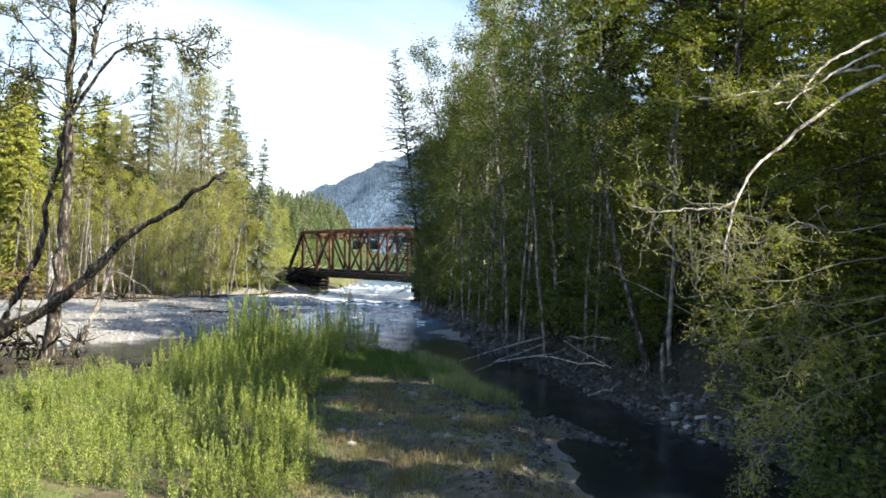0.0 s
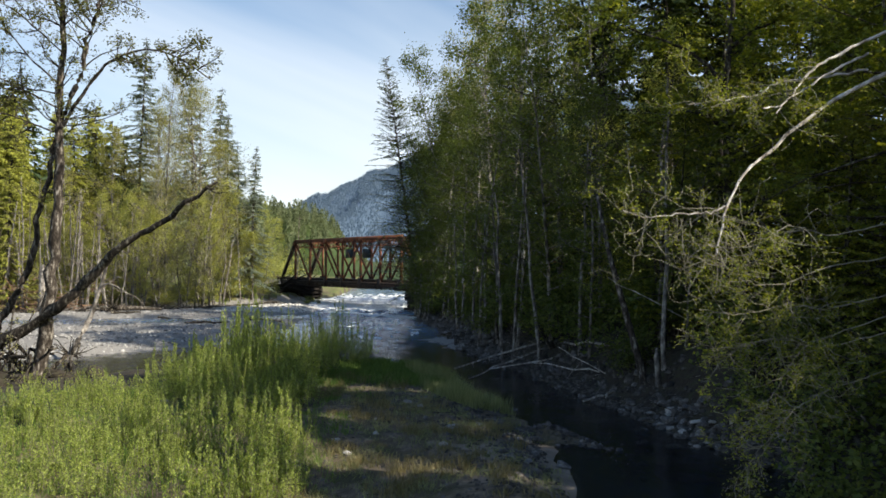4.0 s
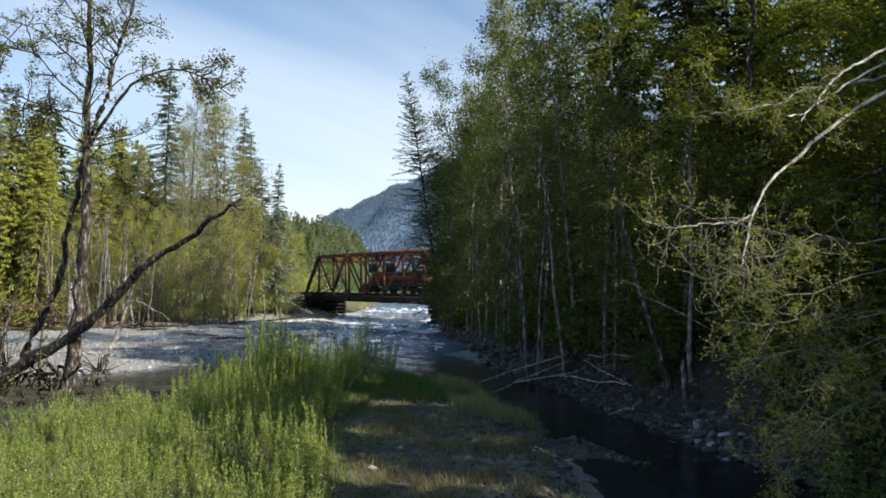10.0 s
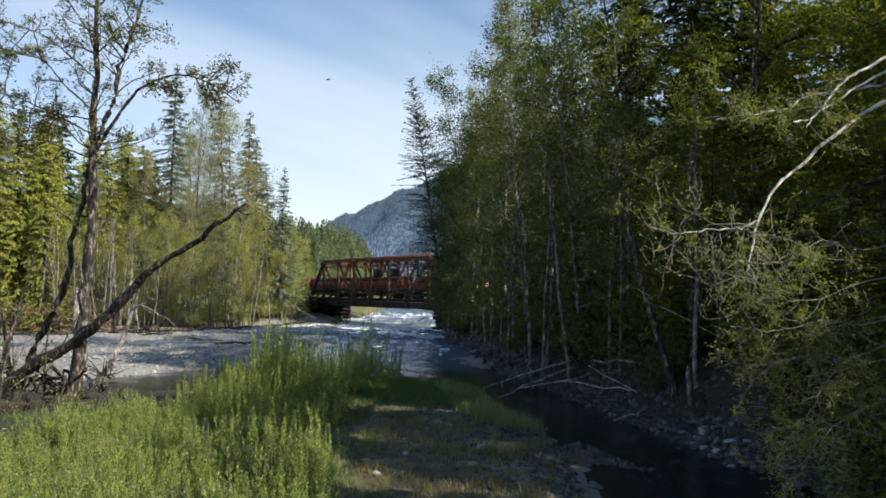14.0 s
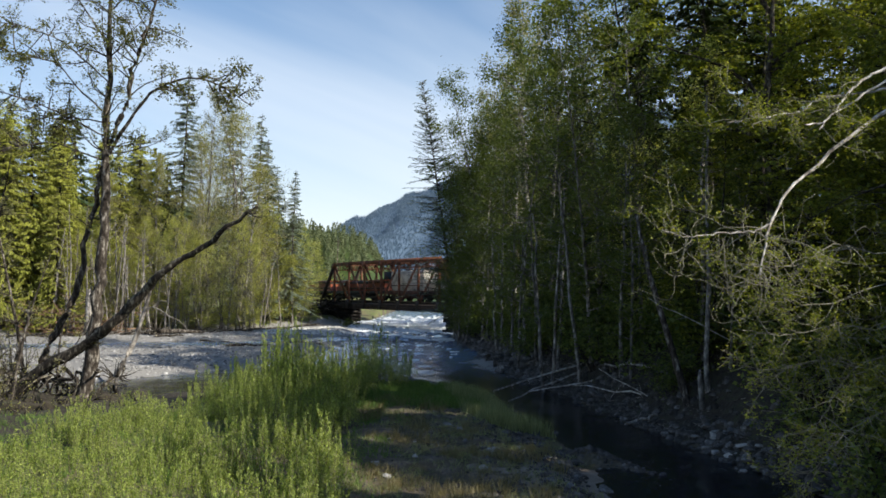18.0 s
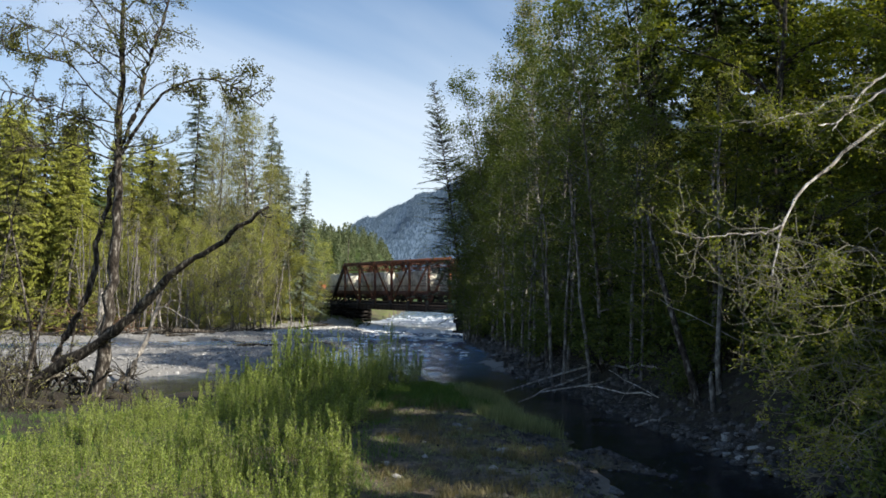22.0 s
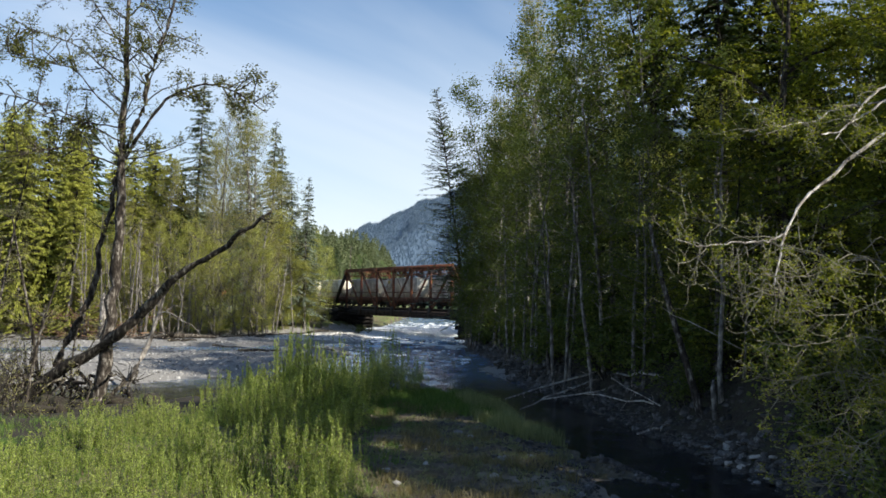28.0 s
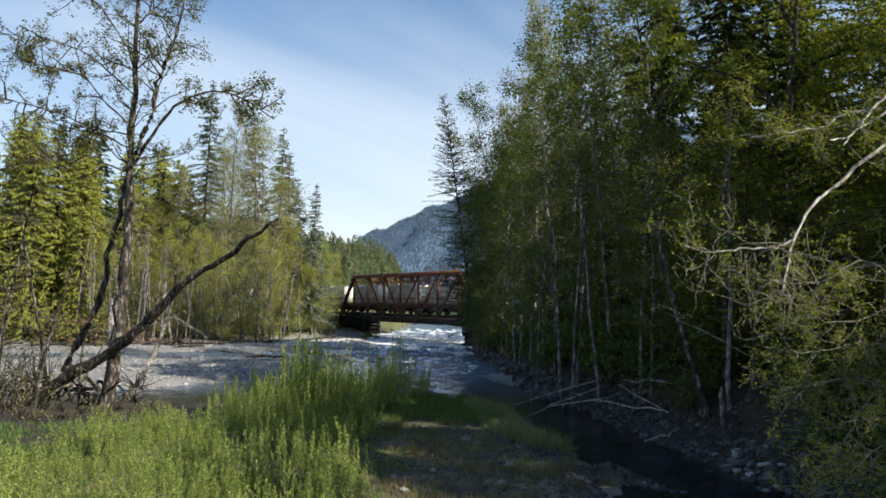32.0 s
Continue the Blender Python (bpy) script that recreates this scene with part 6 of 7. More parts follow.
        tube(b, np.linspace(0.009, 0.003, 14), 4, palewood, cap=False)
        dress(b, 0.006, rng, palewood, spots, 0, 0.35, 3, 4, 0.04, 0.05, 0.4, True)

    tagged(part("twig", twigwood, PALE_TWIG, base, "tangle of fine grey twigs"), kind="stuff")
    tagged(part("twig", palewood, PALE_TWIG, base, "tangle of pale sunlit twigs"), kind="stuff")
    part("leaves", leaves(np.concatenate(spots), 0.058, rng), LEAF_MAPLE, base)


overhang()


# ---- rocks, logs ----
def rock_mesh(seed, material, name="boulder"):
    bm = bmesh.new()
    bmesh.ops.create_icosphere(bm, subdivisions=2, radius=1.0)
    rng = random.Random(seed)
    cuts = [(Vector((rng.gauss(0, 1), rng.gauss(0, 1), rng.gauss(0, 1))).normalized(), rng.uniform(0.38, 0.78)) for _ in range(13)]
    for v in bm.verts:
        for nrm, d in cuts:
            k = v.co.dot(nrm)
            if k > d:
                v.co -= nrm * (k - d)
        v.co += v.co.normalized() * 0.05 * noise.noise(v.co * 2.2 + Vector((seed, 0, 0)))
        v.co.z *= 0.7
    me = bpy.data.meshes.new(name)
    bm.to_mesh(me)
    bm.free()
    me.materials.append(material)
    return me


def scatter_rocks():
    rng = random.Random(9)
    grey = [rock_mesh(q, ROCK) for q in range(7)]
    pale = [rock_mesh(20 + q, PALE_ROCK) for q in range(4)]

    def put(me, x, y, s, label, group, sink=0.3):
        ob = new("boulder", me)
        ob.matrix_world = pose(x, y, gz(x, y) + s * (0.6 - sink), rng.uniform(-15, 15), rng.uniform(-15, 15), rng.uniform(0, 360)) @ Matrix.Diagonal((s * rng.uniform(0.8, 1.4), s, s * rng.uniform(0.7, 1.0), 1))
        tagged(ob, label, "rock", group)

    n = 0
    while n < 125:
        y = rng.uniform(24, 60) if rng.random() < 0.6 else rng.uniform(55, 96)
        line = float(np.interp(y, [22, 27, 31, 36, 44, 52, 60, 78, 91, 96], [13.0, 11.3, 10.3, 9.4, 8.4, 6.4, 5.2, 4.4, 2.4, 2.2]))
        x = line + rng.uniform(-0.9, 2.6)
        put(rng.choice(grey), x, y, rng.uniform(0.16, 0.5) * (1.3 if y > 55 else 0.85), "angular grey riprap boulder on the shaded bank", "riprap boulders")
        n += 1
    for x, y, s in ((-2.1, 27.0, 0.24), (-1.6, 25.5, 0.17), (-0.8, 27.9, 0.2), (1.5, 26.1, 0.2), (0.4, 34.0, 0.28), (1.9, 28.2, 0.3), (3.0, 29.2, 0.3), (-1.9, 31, 0.14), (-0.9, 30.5, 0.1), (0.9, 33.2, 0.22)):
        put(rng.choice(pale), x, y, s, "pale flat stone half sunk in the bar", "stones on the bar", 0.45)
    for q in range(60):
        y = rng.uniform(24, 40)
        x = float(np.interp(y, [22, 28.5, 35.5, 42], [4.4, 4.9, 3.7, 3.3])) + rng.gauss(-0.4, 0.5)
        put(rng.choice(grey), x, y, rng.uniform(0.10, 0.30), "small grey stone at the stream's edge", "stones by the stream", 0.35)
    for q in range(24):
        a, r = rng.uniform(0, 6.28), rng.uniform(0, 1.3)
        put(rng.choice(grey), 7.6 + 1.2 * r * math.cos(a), 26.3 + 1.6 * r * math.sin(a), rng.uniform(0.08, 0.2), "wet stone in the shallow stream", "stones in the stream", 0.15)
    for q in range(70):
        x, y = rng.gauss(11.0, 0.8), rng.gauss(29.6, 1.3)
        put(rng.choice(pale if q % 4 == 0 else grey), x, y, rng.uniform(0.10, 0.32), "broken grey rock in the rubble at the foot of the bank", "rubble rocks", 0.3)
    # pebbles on the sunlit gravel bars
    prng = np.random.default_rng(12)
    px, py = prng.uniform(-45, 2, 26000), prng.uniform(50, 125, 26000)
    fl = fields(px, py)
    ok = (fl[2] > 0.1) & (fl[4] < 3) & (fl[3] < 0)
    px, py = px[ok][:9000], py[ok][:9000]
    qx, qy = prng.uniform(-24, -5, 9000), prng.uniform(102, 120, 9000)
    fl = fields(qx, qy)
    ok = (fl[2] > 0.0) & (fl[4] < 3)
    on_bar = len(px)
    px, py = np.concatenate([px, qx[ok][:4500]]), np.concatenate([py, qy[ok][:4500]])
    near_bridge = np.arange(len(px)) >= on_bar
    s = prng.uniform(0.04, 0.16, len(px)) * (1 + 0.8 * (prng.uniform(0, 1, len(px)) > 0.95))
    pz = ground_z(px, py)
    a = prng.uniform(0, 6.28, len(px))
    c, sn = np.cos(a) * s, np.sin(a) * s
    vs = np.stack([np.stack([px + sx * c - sy * sn * 0.7, py + sx * sn + sy * c * 0.7, pz + zz * s], 1) for sx, sy, zz in ((-1, -1, -0.3), (1, -1, -0.3), (1, 1, -0.3), (-1, 1, -0.3), (-0.5, -0.5, 0.55), (0.5, -0.5, 0.55), (0.5, 0.5, 0.55), (-0.5, 0.5, 0.55))], 1)
    f = np.array([(4, 5, 6, 7), (0, 1, 5, 4), (1, 2, 6, 5), (2, 3, 7, 6), (3, 0, 4, 7)])
    for pick, material, label in ((~near_bridge, COBBLE, "grey river cobbles on the gravel bar"), (near_bridge, SUNLIT_COBBLE, "cobbles on the gravel spit by the bridge, toned pale for sunlight")):
        sel = vs[pick]
        F = (np.arange(len(sel))[:, None, None] * 8 + f[None]).reshape(-1, 4)
        solid("cobbles", Geo().add(sel.reshape(-1, 3), F), material, pose(0, 0, 0), label, "gravel", kind="stuff")


def rubble():
    """Small broken stones along the shaded bank and over the bar."""
    rng = np.random.default_rng(61)
    y = rng.uniform(22, 96, 3400)
    line = np.interp(y, [22, 27, 31, 36, 44, 52, 60, 78, 91, 96], [13.0, 11.3, 10.3, 9.4, 8.4, 6.4, 5.2, 4.4, 2.4, 2.2])
    x = line + np.abs(rng.normal(size=len(y))) * 1.5 - 0.3
    yb = rng.uniform(20, 44, 1500)
    xb = np.interp(yb, [20, 28.5, 35.5, 42, 44], [4.0, 4.6, 3.4, 3.0, 2.6]) - np.abs(rng.normal(size=1500)) * 1.6 + 0.5
    k = rng.uniform(0, 1, 420)
    xs, ys = np.interp(k, [0, 0.5, 1], [4.2, 6.6, 8.2]) + rng.normal(size=420) * 0.35, np.interp(k, [0, 0.5, 1], [30.4, 28.2, 25.6]) + rng.normal(size=420) * 0.4
    yl = rng.uniform(19, 44, 2600)
    xl = np.interp(yl, [20, 28.5, 35.5, 42, 44], [4.0, 4.6, 3.4, 3.0, 2.6]) - rng.uniform(0, 8, 2600)
    x, y = np.concatenate([x, xb, xs, xl]), np.concatenate([y, yb, ys, yl])
    s = np.concatenate([0.06 + 0.16 * rng.uniform(0, 1, 3400) ** 2.5, rng.uniform(0.02, 0.10, 1500), rng.uniform(0.03, 0.10, 420), 0.015 + 0.06 * rng.uniform(0, 1, 2600) ** 3])
    s = s * (1 + 0.9 * smooth(48, 70, y))
    z = ground_z(x, y)
    a = rng.uniform(0, 6.28, len(x))
    n = len(x)
    corner = np.array([(-1, -1, -0.4), (1, -1, -0.4), (1, 1, -0.4), (-1, 1, -0.4), (-0.6, -0.5, 0.6), (0.5, -0.6, 0.6), (0.6, 0.5, 0.6), (-0.5, 0.6, 0.6)])
    v = corner[None] * s[:, None, None] * (1 + 0.35 * rng.normal(size=(n, 8, 3)) * 0.7)
    c, sn = np.cos(a)[:, None], np.sin(a)[:, None]
    v = np.stack([v[..., 0] * c - v[..., 1] * sn + x[:, None], v[..., 0] * sn + v[..., 1] * c + y[:, None], v[..., 2] + z[:, None]], -1)
    f = np.array([(4, 5, 6, 7), (0, 1, 5, 4), (1, 2, 6, 5), (2, 3, 7, 6), (3, 0, 4, 7)])
    F = (np.arange(n)[:, None, None] * 8 + f[None]).reshape(-1, 4)
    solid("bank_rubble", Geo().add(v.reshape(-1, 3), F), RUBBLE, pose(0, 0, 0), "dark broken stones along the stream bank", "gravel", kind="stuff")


rubble()


def log(name, a, b, r0, r1, material, label, seed, group=""):
    rng = np.random.default_rng(seed)
    a, b = np.array(a, float), np.array(b, float)
    n = 7
    p = np.array([a + (b - a) * k / (n - 1) for k in range(n)])
    p[1:-1] += rng.normal(size=(n - 2, 3)) * 0.05
    base = thing(name, pose(*a), label, "log", group)
    part("stem", tube(p - a, np.linspace(r0, r1, n), 8), material, base, smooth=True)
    for q in range(4):
        i = rng.integers(1, n - 1)
        d = rng.normal(size=3)
        part("snapped_twig", tube(wander(p[i] - a, d, rng.uniform(0.2, 0.7), 3, rng, 0.2), np.linspace(r1 * 0.4, 0.006, 4), 4), material, base)


def scatter_logs():
    label = "bleached driftwood pole lying across the stream bank"
    log("driftwood_pole", (3.2, 45.0, 0.45), (9.8, 50.0, 1.7), 0.04, 0.07, DEADWOOD, label, 1, "driftwood")
    log("driftwood_pole", (3.8, 42.4, 0.25), (8.9, 47.4, 1.4), 0.035, 0.05, DEADWOOD, label, 2, "driftwood")
    log("driftwood_pole", (5.4, 46.0, 0.3), (9.4, 46.6, 0.9), 0.035, 0.05, DEADWOOD, label, 3, "driftwood")
    log("driftwood_pole", (7.9, 45.5, 0.7), (11.0, 38.4, 1.0), 0.03, 0.045, DEADWOOD, label, 4, "driftwood")
    log("driftwood_pole", (8.2, 34.6, 0.35), (9.9, 35.6, 0.6), 0.05, 0.06, DEADWOOD, label, 5, "driftwood")
    log("driftwood_pole", (8.9, 42.0, 2.26), (12.4, 42.0, 2.11), 0.055, 0.06, DEADWOOD, "pale broken pole caught in the bankside brush", 6, "driftwood")
    log("driftwood_pole", (8.8, 43.0, 1.9), (10.5, 39.0, 0.9), 0.02, 0.035, DEADWOOD, label, 7, "driftwood")
    log("hanging_branch", (9.42, 35.0, 5.87), (13.0, 35.0, 4.0), 0.02, 0.03, DEADWOOD, "thin bleached branch caught in the bankside alders", 8, "driftwood")
    rng = random.Random(6)
    for q in range(9):
        x, y = rng.uniform(-36, -15), rng.uniform(58, 104)
        z = gz(x, y) + 0.12
        a = rng.uniform(-0.5, 0.5)
        ln = rng.uniform(2, 5)
        log("driftwood_log", (x, y, z), (x + ln * math.cos(a), y + ln * math.sin(a), gz(x + ln * math.cos(a), y + ln * math.sin(a)) + 0.15), 0.14, 0.08, DARK_BARK, "dark stranded driftwood log on the gravel bar", 30 + q, "stranded logs")
    base = thing("broken_snag", pose(11.5, 34.2, gz(11.5, 34.2) - 0.3), "short broken grey snag standing on the bank", "dead tree")
    part("stem", tube([(0, 0, -0.4), (-0.05, 0, 0.8), (-0.12, 0, 1.5), (-0.1, 0, 1.9)], [0.14, 0.12, 0.11, 0.04], 8), PALE_BARK, base, smooth=True)


scatter_rocks()
scatter_logs()


def bank_trunks():
    """Slim trunks that stand clear of the leaves along the shaded bank."""
    rng = np.random.default_rng(51)
    rows = [(5.9, 57.9, 0.3, 10), (6.5, 48.3, -0.4, 11), (7.2, 49.9, 0.5, 12), (8.5, 46.6, -0.9, 13), (12.05, 35.0, 0.1, 12), (6.0, 64.0, 0.2, 11),
            (7.9, 52.0, 0.4, 12), (10.2, 44.0, 0.3, 12), (5.5, 73.0, -0.3, 12), (12.8, 38.2, 0.3, 13), (7.0, 56.0, -0.2, 12)]
    for x, y, lean, h in rows:
        z = gz(x, y)
        base = thing("slim_alder", pose(x, y, z), "slim pale alder trunk rising from the rocky bank", "tree", "bank alder stems")
        p = np.array([(lean * u * 1.5 + rng.normal() * 0.06, rng.normal() * 0.06, -0.4 + (h + 0.4) * u) for u in np.linspace(0, 1, 8)])
        part("trunk", tube(p, np.linspace(0.13, 0.05, 8), 7), PALE_BARK, base, smooth=True)
        wood, spots = Geo(), []
        for q in range(14):
            u = rng.uniform(0.45, 1)
            a = rng.uniform(0, 6.28)
            b = wander(p[int(u * 7)], (math.cos(a), math.sin(a), 0.3), rng.uniform(0.8, 2.2), 4, rng, 0.15)
            tube(b, np.linspace(0.02, 0.006, 5), 3, wood, cap=False)
            dress(b, 0.015, rng, wood, spots, 0, 0.6, 5, 9, 0.03, 0.16)
        tagged(part("branch", wood, PALE_BARK, base), kind="stuff")
        part("crown", leaves(np.concatenate(spots), 0.16, rng), LEAF_SHADE, base)
    base = thing("leaning_alder", pose(11.25, 35.2, gz(11.25, 35.2)), "dark alder trunk leaning out from the bank", "tree")
    part("trunk", tube([(0, 0, -0.4), (-0.35, 0.2, 1.2), (-0.75, 0.4, 2.8), (-1.5, 0.8, 5.8), (-2.1, 0.8, 8.6)], [0.2, 0.17, 0.15, 0.12, 0.07], 8), BARK, base, smooth=True)


def debris():
    """Sticks, roots and flood wrack along the foot of the shaded bank and in the stream."""
    rng = np.random.default_rng(52)
    g = Geo()
    for q in range(420):
        y = rng.uniform(23, 70)
        line = float(np.interp(y, [22, 27, 31, 36, 44, 52, 60, 70], [13.0, 11.3, 10.3, 9.4, 8.4, 6.4, 5.2, 4.7]))
        x = line + rng.normal() * 1.1 + 0.6
        a = rng.uniform(0, 6.28)
        z = gz(x, y) + 0.05
        p = wander((x, y, z), (math.cos(a), math.sin(a), rng.uniform(0, 0.35)), rng.uniform(0.4, 2.2), 3, rng, 0.07)
        tube(p, np.linspace(0.016, 0.005, 4), 4, g, cap=False)
    for q in range(26):
        x, y = 7.6 + rng.normal() * 0.9, 26.2 + rng.normal() * 1.3
        a = rng.uniform(0, 6.28)
        p = wander((x, y, max(gz(x, y), -0.05) + 0.05), (math.cos(a), math.sin(a), rng.uniform(0, 0.6)), rng.uniform(0.2, 0.8), 3, rng, 0.15)
        tube(p, np.linspace(0.012, 0.004, 4), 4, g, cap=False)
    solid("flood_wrack", g, BARK, pose(0, 0, 0), "tangled grey sticks and roots along the stream bank", "driftwood", kind="stuff")


def left_saplings():
    """Thin trees that come in beside the shore alder as the view turns."""
    rng = np.random.default_rng(53)
    rows = [(-22.6, 41.6, 8, 0.10, 1.6, 14), (-24.4, 40.4, 10, 0.09, -0.6, 16), (-20.9, 42.6, 5, 0.07, 1.4, 8), (-23.8, 45.0, 12, 0.13, -1.0, 34), (-24.8, 41.0, 9, 0.08, 0.8, 26), (-26.8, 45.5, 14, 0.12, 1.2, 34), (-22.3, 46.0, 6, 0.09, 0.9, 12), (-27.5, 42.0, 11, 0.09, 0.4, 26)]
    for x, y, h, r, lean, twigs in rows:
        base = thing("bank_sapling", pose(x, y, max(gz(x, y), 0.1)), "thin grey sapling with sparse yellow-green buds on the shore", "tree", "shore saplings")
        p = np.array([(lean * u * 1.4 + 0.35 * math.sin(3 * u + x), 0.2 * math.sin(4 * u + y), -0.5 + (h + 0.5) * u) for u in np.linspace(0, 1, 9)])
        part("trunk", tube(p, np.linspace(r, r * 0.22, 9), 7), BARK, base, smooth=True)
        wood, spots = Geo(), []
        for q in range(twigs):
            u = rng.uniform(0.2, 1)
            a = rng.uniform(0, 6.28)
            ln = (0.12 * h + 0.5) * rng.uniform(0.5, 1.3) * (1.2 - 0.5 * u)
            b = wander(p[int(u * 8)], (math.cos(a), math.sin(a), 0.5), ln, 5, rng, 0.17)
            tube(b, np.linspace(0.025, 0.007, 6), 4, wood, cap=False)
            dress(b, 0.015, rng, wood, spots, 0, ln * 0.4, 6, 5, 0.02, 0.1, 0.3, True)
        tagged(part("branch", wood, BARK, base), kind="stuff")
        part("crown", leaves(np.concatenate(spots), 0.11, rng), LEAF_BUD, base)


def shore_roots():
    """The undercut root bank below the shore alder."""
    rng = np.random.default_rng(54)
    base = thing("root_bank", pose(-21.0, 43.5, 0.2), "dark undercut bank of tangled roots and soil below the alder", "roots")
    for q in range(60):
        a = rng.uniform(0, 6.28)
        x = rng.uniform(-4.5, 3.2)
        p = wander((x, rng.uniform(-0.6, 1.8), rng.uniform(0.5, 1.7)), (math.cos(a), math.sin(a) - 0.4, rng.uniform(-0.7, 0.1)), rng.uniform(0.8, 2.4), 5, rng, 0.22, -0.05)
        part("root", tube(p, np.linspace(rng.uniform(0.05, 0.14), 0.015, 6), 5), DARK_BARK, base, smooth=True)
    for q in range(20):
        x, y = rng.uniform(-25, -15.5), rng.uniform(36, 44)
        # clods take the same dark colour, with the alder's shade in it
        ob = new("soil_clod", rock_mesh(70 + q, LITTER, "soil_clod"))
        ob.matrix_world = pose(x, y, gz(x, y) + 0.1, 0, 0, rng.uniform(0, 360)) @ Matrix.Diagonal((rng.uniform(0.5, 1.5), rng.uniform(0.4, 0.8), rng.uniform(0.4, 1.0), 1))
        tagged(ob, "dark clod of soil and roots at the water's edge", "soil", "soil clods")


def shore_line_wrack():
    rng = np.random.default_rng(55)
    g = Geo()
    for q in range(190):
        x = rng.uniform(-62, -20)
        y = float(np.interp(x, [-62, -48, -36, -26, -20], [95, 97, 100, 113, 125])) + rng.normal() * 1.0
        a = rng.normal() * 0.4
        p = wander((x, y, gz(x, y) + 0.12), (math.cos(a), math.sin(a), rng.uniform(-0.02, 0.15)), rng.uniform(0.8, 4.0), 4, rng, 0.08)
        tube(p, np.linspace(rng.uniform(0.05, 0.14), 0.02, 5), 4, g)
    solid("drift_line", g, BARK, pose(0, 0, 0), "line of dark driftwood along the far gravel shore", "driftwood", kind="stuff")
    base = thing("root_wad", pose(-35.0, 98.0, gz(-35, 98)), "overturned dark root wad stranded on the gravel", "driftwood")
    for q in range(30):
        a = rng.uniform(0, 6.28)
        p = wander((0, 0, 0.4), (math.cos(a), math.sin(a), rng.uniform(-0.1, 0.9)), rng.uniform(0.8, 2.4), 4, rng, 0.25)
        part("root", tube(p, np.linspace(0.12, 0.02, 5), 5), DARK_BARK, base)
    part("stem", tube([(0, 0, 0.5), (2.5, 0.6, 0.45), (5.5, 1.2, 0.3)], [0.35, 0.28, 0.16], 8), BARK, base, smooth=True)


def drift_pile():
    rng = np.random.default_rng(96)
    # near-black logs added where shadowed plants stand dark by the pier
    base = thing("drift_pile", pose(-20.0, 139.0, gz(-20, 139)), "added heap of black logs for the shadowed plants against the timber pier", "driftwood")
    for q in range(44):
        a = rng.normal() * 0.8
        p = wander((rng.uniform(-4.5, 2.5), rng.uniform(-1.5, 2.5), rng.uniform(0.1, 2.4)), (math.cos(a), rng.normal() * 0.4, math.sin(a) * 0.5), rng.uniform(1.2, 4.5), 4, rng, 0.1)
        part("log", tube(p, np.linspace(rng.uniform(0.10, 0.24), 0.05, 5), 6), TIMBER, base, smooth=True)


drift_pile()


def sunny_trunks():
    """Pale bare stems that show at the foot of the sunlit wood."""
    rng = np.random.default_rng(91)
    for q in range(44):
        x = rng.uniform(-50, -22.5)
        y = float(np.interp(x, [-47, -36, -26, -22], [102, 105.5, 117, 127])) + rng.uniform(-1.6, 0.8)
        h = rng.uniform(7, 17)
        lean = rng.normal() * 1.1
        base = thing("bare_alder_stem", pose(x, y, gz(x, y)), "slim pale bare alder stem at the edge of the sunny wood", "tree", "pale stems of the sunlit wood")
        p = np.array([(lean * u * 1.3 + rng.normal() * 0.07, rng.normal() * 0.07, -0.4 + (h + 0.4) * u) for u in np.linspace(0, 1, 9)])
        part("trunk", tube(p, np.linspace(rng.uniform(0.09, 0.17), 0.03, 9), 6), PALE_BARK, base, smooth=True)
        g = Geo()
        for k in range(26):
            u = rng.uniform(0.2, 1)
            a = rng.uniform(0, 6.28)
            tube(wander(p[int(u * 8)], (math.cos(a), math.sin(a), 0.7), rng.uniform(0.6, 2.4), 4, rng, 0.15), np.linspace(0.03, 0.01, 5), 3, g, cap=False)
        tagged(part("branch", g, TWIG, base), kind="stuff")
    base = thing("fallen_boughs", pose(-46.0, 99.0, gz(-46, 99)), "heap of brown fallen boughs and a split stump below the cedars", "deadwood")
    g = Geo()
    for q in range(130):
        a = rng.normal() * 0.7
        z = abs(rng.normal()) * 1.8
        p = wander((rng.normal() * 3.2, rng.uniform(0, 4), z), (math.cos(a) * rng.choice([-1, 1]), 0.2 * rng.normal(), math.sin(a) * 0.6), rng.uniform(1.5, 5.0), 5, rng, 0.14)
        tube(p, np.linspace(rng.uniform(0.04, 0.10), 0.02, 6), 4, g)
    tagged(part("bough", g, DEAD_BOUGH, base), kind="stuff")
    part("stump", tube([(2.0, 0, -0.4), (2.1, 0, 2.5), (2.2, 0, 5.0), (2.15, 0, 6.0)], [0.5, 0.4, 0.36, 0.12], 9), PALE_BARK, base, "pale split stump", smooth=True)


sunny_trunks()


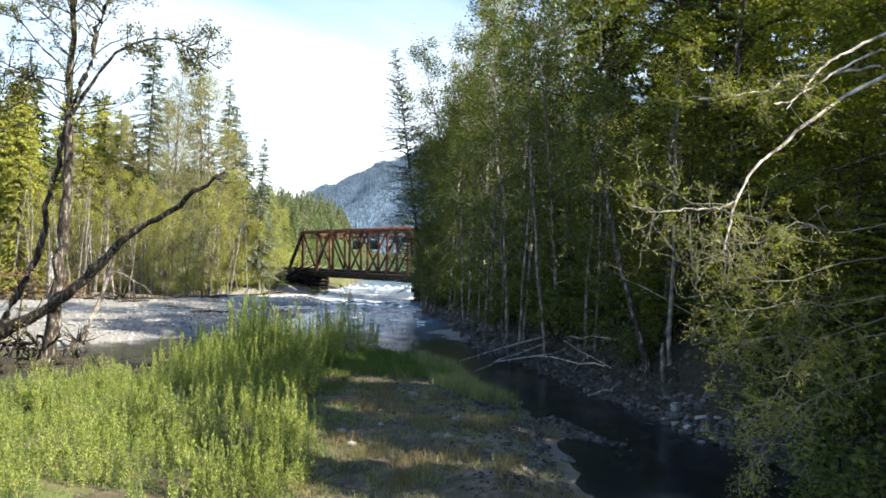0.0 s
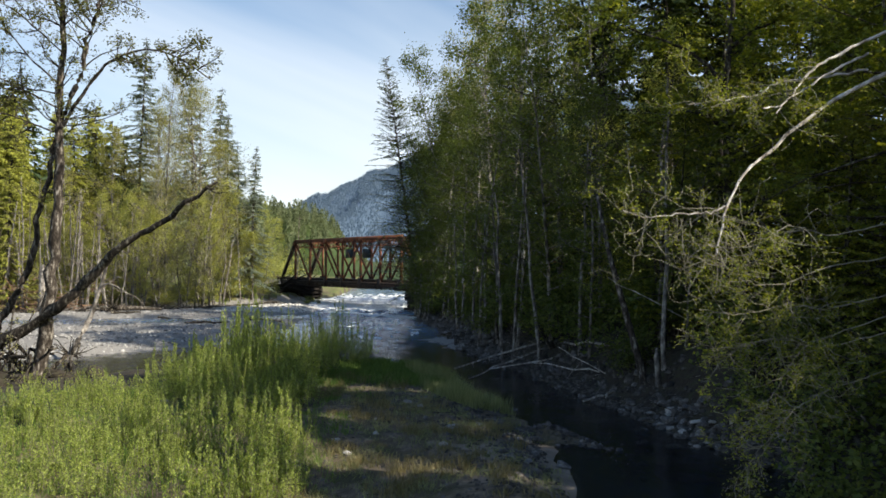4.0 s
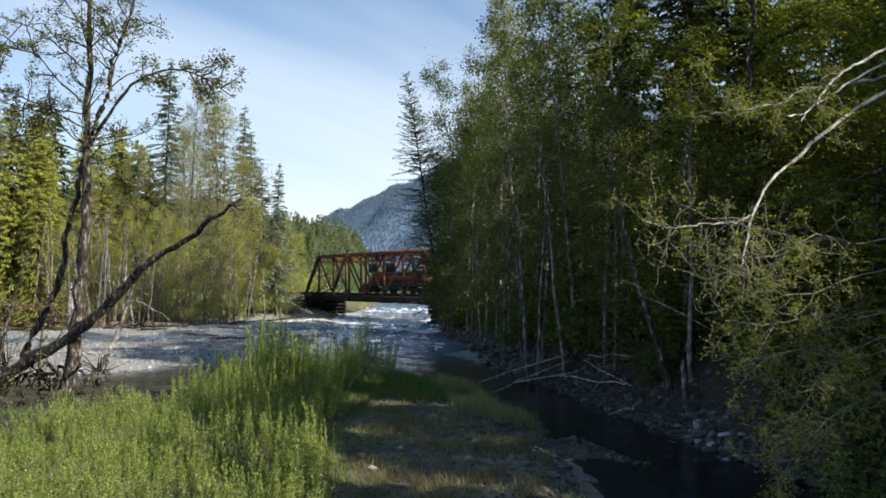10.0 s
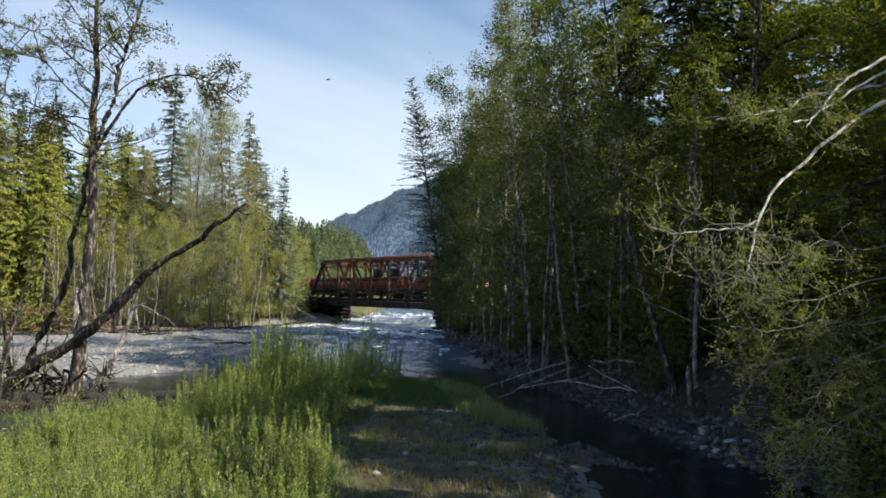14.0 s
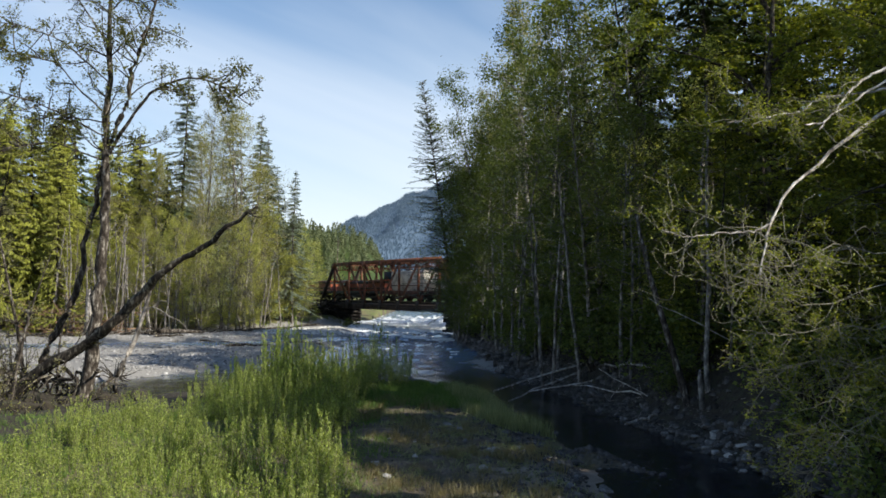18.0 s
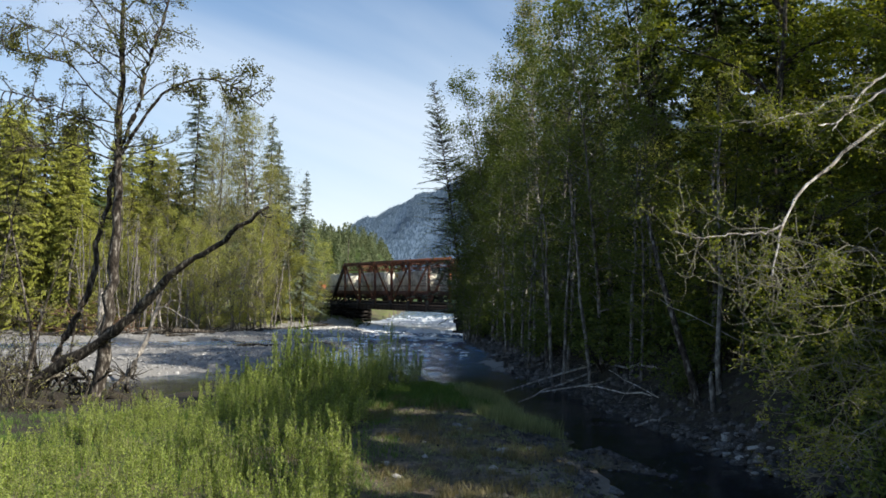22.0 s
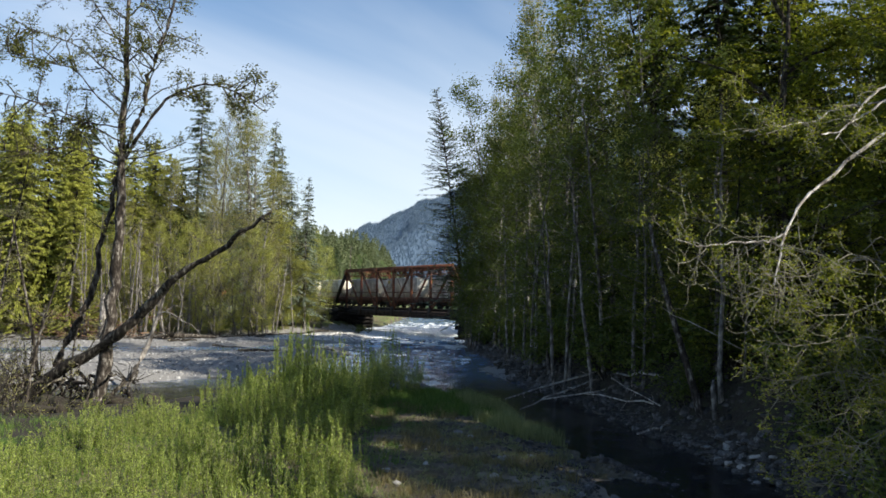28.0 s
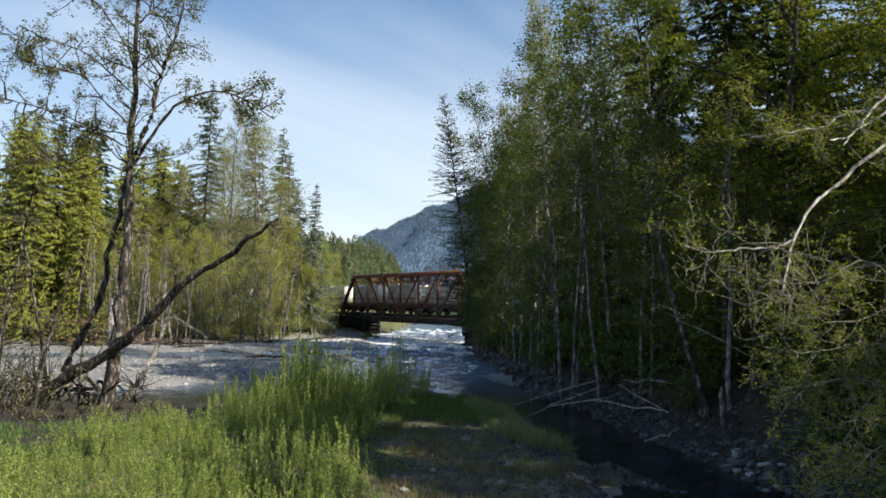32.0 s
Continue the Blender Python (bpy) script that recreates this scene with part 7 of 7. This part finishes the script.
def bare_thicket():
    """Leafless brown shrubs round the foot of the shore alder."""
    rng = np.random.default_rng(95)
    for x, y, h in ((-26.5, 45.0, 4.6), (-25.0, 43.5, 3.8), (-24.2, 46.0, 4.2), (-22.8, 44.2, 3.0), (-21.6, 46.2, 2.6), (-20.4, 44.6, 2.0), (-27.8, 46.5, 5.0), (-25.6, 47.5, 4.4), (-23.0, 42.0, 1.8), (-18.6, 44.2, 1.4), (-20.2, 38.2, 1.7), (-18.2, 37.4, 1.2), (-21.8, 37.0, 2.3), (-19.4, 35.0, 1.3), (-16.6, 37.2, 1.0), (-22.6, 40.0, 2.6), (-17.6, 33.6, 1.0), (-20.8, 33.0, 1.6), (-15.4, 38.6, 0.9)):
        base = thing("bare_shrub", pose(x, y, max(gz(x, y), 0.05)), "leafless brown shrub with a few pale buds by the water", "shrub", "bare shore shrubs")
        g, spots = Geo(), []
        for q in range(15 if h > 2.7 else 8):
            a = rng.uniform(0, 6.28)
            line = wander((rng.normal() * 0.25, rng.normal() * 0.25, -0.2), (0.6 * math.cos(a), 0.6 * math.sin(a), 1), h * rng.uniform(0.5, 1.2), 6, rng, 0.16, 0.02)
            tube(line, np.linspace(0.045, 0.012, 7), 4, g, cap=False)
            dress(line, 0.03, rng, g, spots, 1, h * 0.3, 5 if h > 2.7 else 3, 2, 0.02, 0.1, 0.3, True)
        tagged(part("stem", g, DARK_BARK, base), kind="stuff")
        tagged(part("bud", leaves(np.concatenate(spots), 0.08, rng), LEAF_OLIVE, base), kind="stuff")




def arching_maple():
    rng = np.random.default_rng(97)
    z0 = gz(15.6, 36.6)
    base = thing("arching_maple", pose(15.6, 36.6, z0), "dark-trunked maple with a long arching limb of green leaves", "tree")
    part("trunk", tube([(0, 0, -0.4), (0.1, -0.1, 4.0), (-0.1, -0.3, 8.5), (-0.3, -0.6, 11.5), (0.1, -0.5, 15.0), (0.3, -0.4, 19.0)], [0.24, 0.2, 0.18, 0.16, 0.11, 0.05], 9), DARK_BARK, base, smooth=True)
    limbs = [[(-0.3, -0.6, 11.4), (-0.8, -0.6, 12.3), (-1.6, -0.6, 13.0), (-2.9, -0.6, 13.65), (-4.2, -0.6, 14.0), (-5.3, -0.6, 14.4)],
             [(-0.1, -0.5, 13.4), (1.2, -1.0, 14.3), (2.8, -1.4, 14.9), (4.2, -1.6, 14.8)], [(-0.2, -0.6, 9.4), (-1.4, -1.4, 10.0), (-2.6, -2.2, 10.1), (-3.8, -2.8, 9.7)],
             [(0.0, -0.4, 8.0), (1.4, -1.4, 8.8), (2.6, -2.4, 9.0), (3.6, -3.0, 8.6)], [(0.1, -0.4, 16.0), (-1.2, -0.8, 17.6), (-2.6, -1.0, 18.4)]]
    wood, spots = Geo(), []
    for pts in limbs:
        u = np.linspace(0, len(pts) - 1, 12)
        p = np.stack([np.interp(u, np.arange(len(pts)), [q[c] for q in pts]) for c in range(3)], 1)
        p[1:-1] = (p[:-2] + 2 * p[1:-1] + p[2:]) / 4 + rng.normal(size=(10, 3)) * 0.03
        part("limb", tube(p, np.linspace(0.12, 0.03, 12), 7), DARK_BARK, base, smooth=True)
        for _ in range(16):
            i = rng.integers(3, 11)
            a = rng.uniform(0, 6.28)
            b = wander(p[i], (math.cos(a), math.sin(a), 0.25), rng.uniform(0.8, 2.2), 4, rng, 0.14, -0.03)
            tube(b, np.linspace(0.022, 0.006, 5), 3, wood, cap=False)
            dress(b, 0.015, rng, wood, spots, 0, 0.7, 5, 16, 0.04, 0.2)
    tagged(part("branch", wood, DARK_BARK, base), kind="stuff")
    c = np.concatenate(spots)
    c[:, 2] = np.round(c[:, 2] / 0.5) * 0.5 + (c[:, 2] - np.round(c[:, 2] / 0.5) * 0.5) * 0.3 + 0.1 * np.sin(2 * c[:, 0])
    part("crown", leaves(c, 0.15, rng, flat=0.3, slim=0.85), LEAF_MAPLE, base)


bare_thicket()
arching_maple()
shore_roots()
shore_line_wrack()
bank_trunks()
debris()
left_saplings()


def build_pole():
    base = thing("utility_pole", pose(-22.0, 170, gz(-22, 170), 0, 1.5, 0), "weathered grey wooden utility pole beside the railway", "pole")
    part("pole", tube([(0, 0, -0.5), (0, 0, 14.6)], [0.13, 0.08], 8), BARK, base)
    part("crossarm", beam((-0.7, 0, 13.9), (0.7, 0, 13.9), 0.08, 0.1), BARK, base)


build_pole()


def build_swallow():
    base = thing("swallow", pose(0, 0, 0), "small dark swallow darting over the river", "bird")
    part("body", tube([(-0.09, 0, 0), (-0.04, 0, 0.005), (0.02, 0, 0.01), (0.06, 0, 0.015), (0.08, 0, 0.012)], [0.008, 0.02, 0.024, 0.018, 0.004], 8), FEATHER, base, smooth=True)
    for side in (-1, 1):
        tips = [(0.03, 0.015 * side, 0.01), (0.035, 0.09 * side, 0.035), (-0.06, 0.19 * side, 0.03), (-0.03, 0.06 * side, 0.012)]
        part("wing", Geo().add(tips + [(x, y, z + 0.006) for x, y, z in tips], [(0, 1, 2, 3), (7, 6, 5, 4), (0, 4, 5, 1), (1, 5, 6, 2), (2, 6, 7, 3), (3, 7, 4, 0)]), FEATHER, base)
    part("tail", Geo().add([(-0.08, -0.008, 0), (-0.15, -0.03, 0), (-0.15, 0.03, 0), (-0.08, 0.008, 0), (-0.08, -0.008, 0.004), (-0.15, -0.03, 0.004), (-0.15, 0.03, 0.004), (-0.08, 0.008, 0.004)], [(0, 1, 2, 3), (7, 6, 5, 4), (0, 4, 5, 1), (1, 5, 6, 2), (2, 6, 7, 3), (3, 7, 4, 0)]), FEATHER, base)
    return base


swallow = build_swallow()
motions()
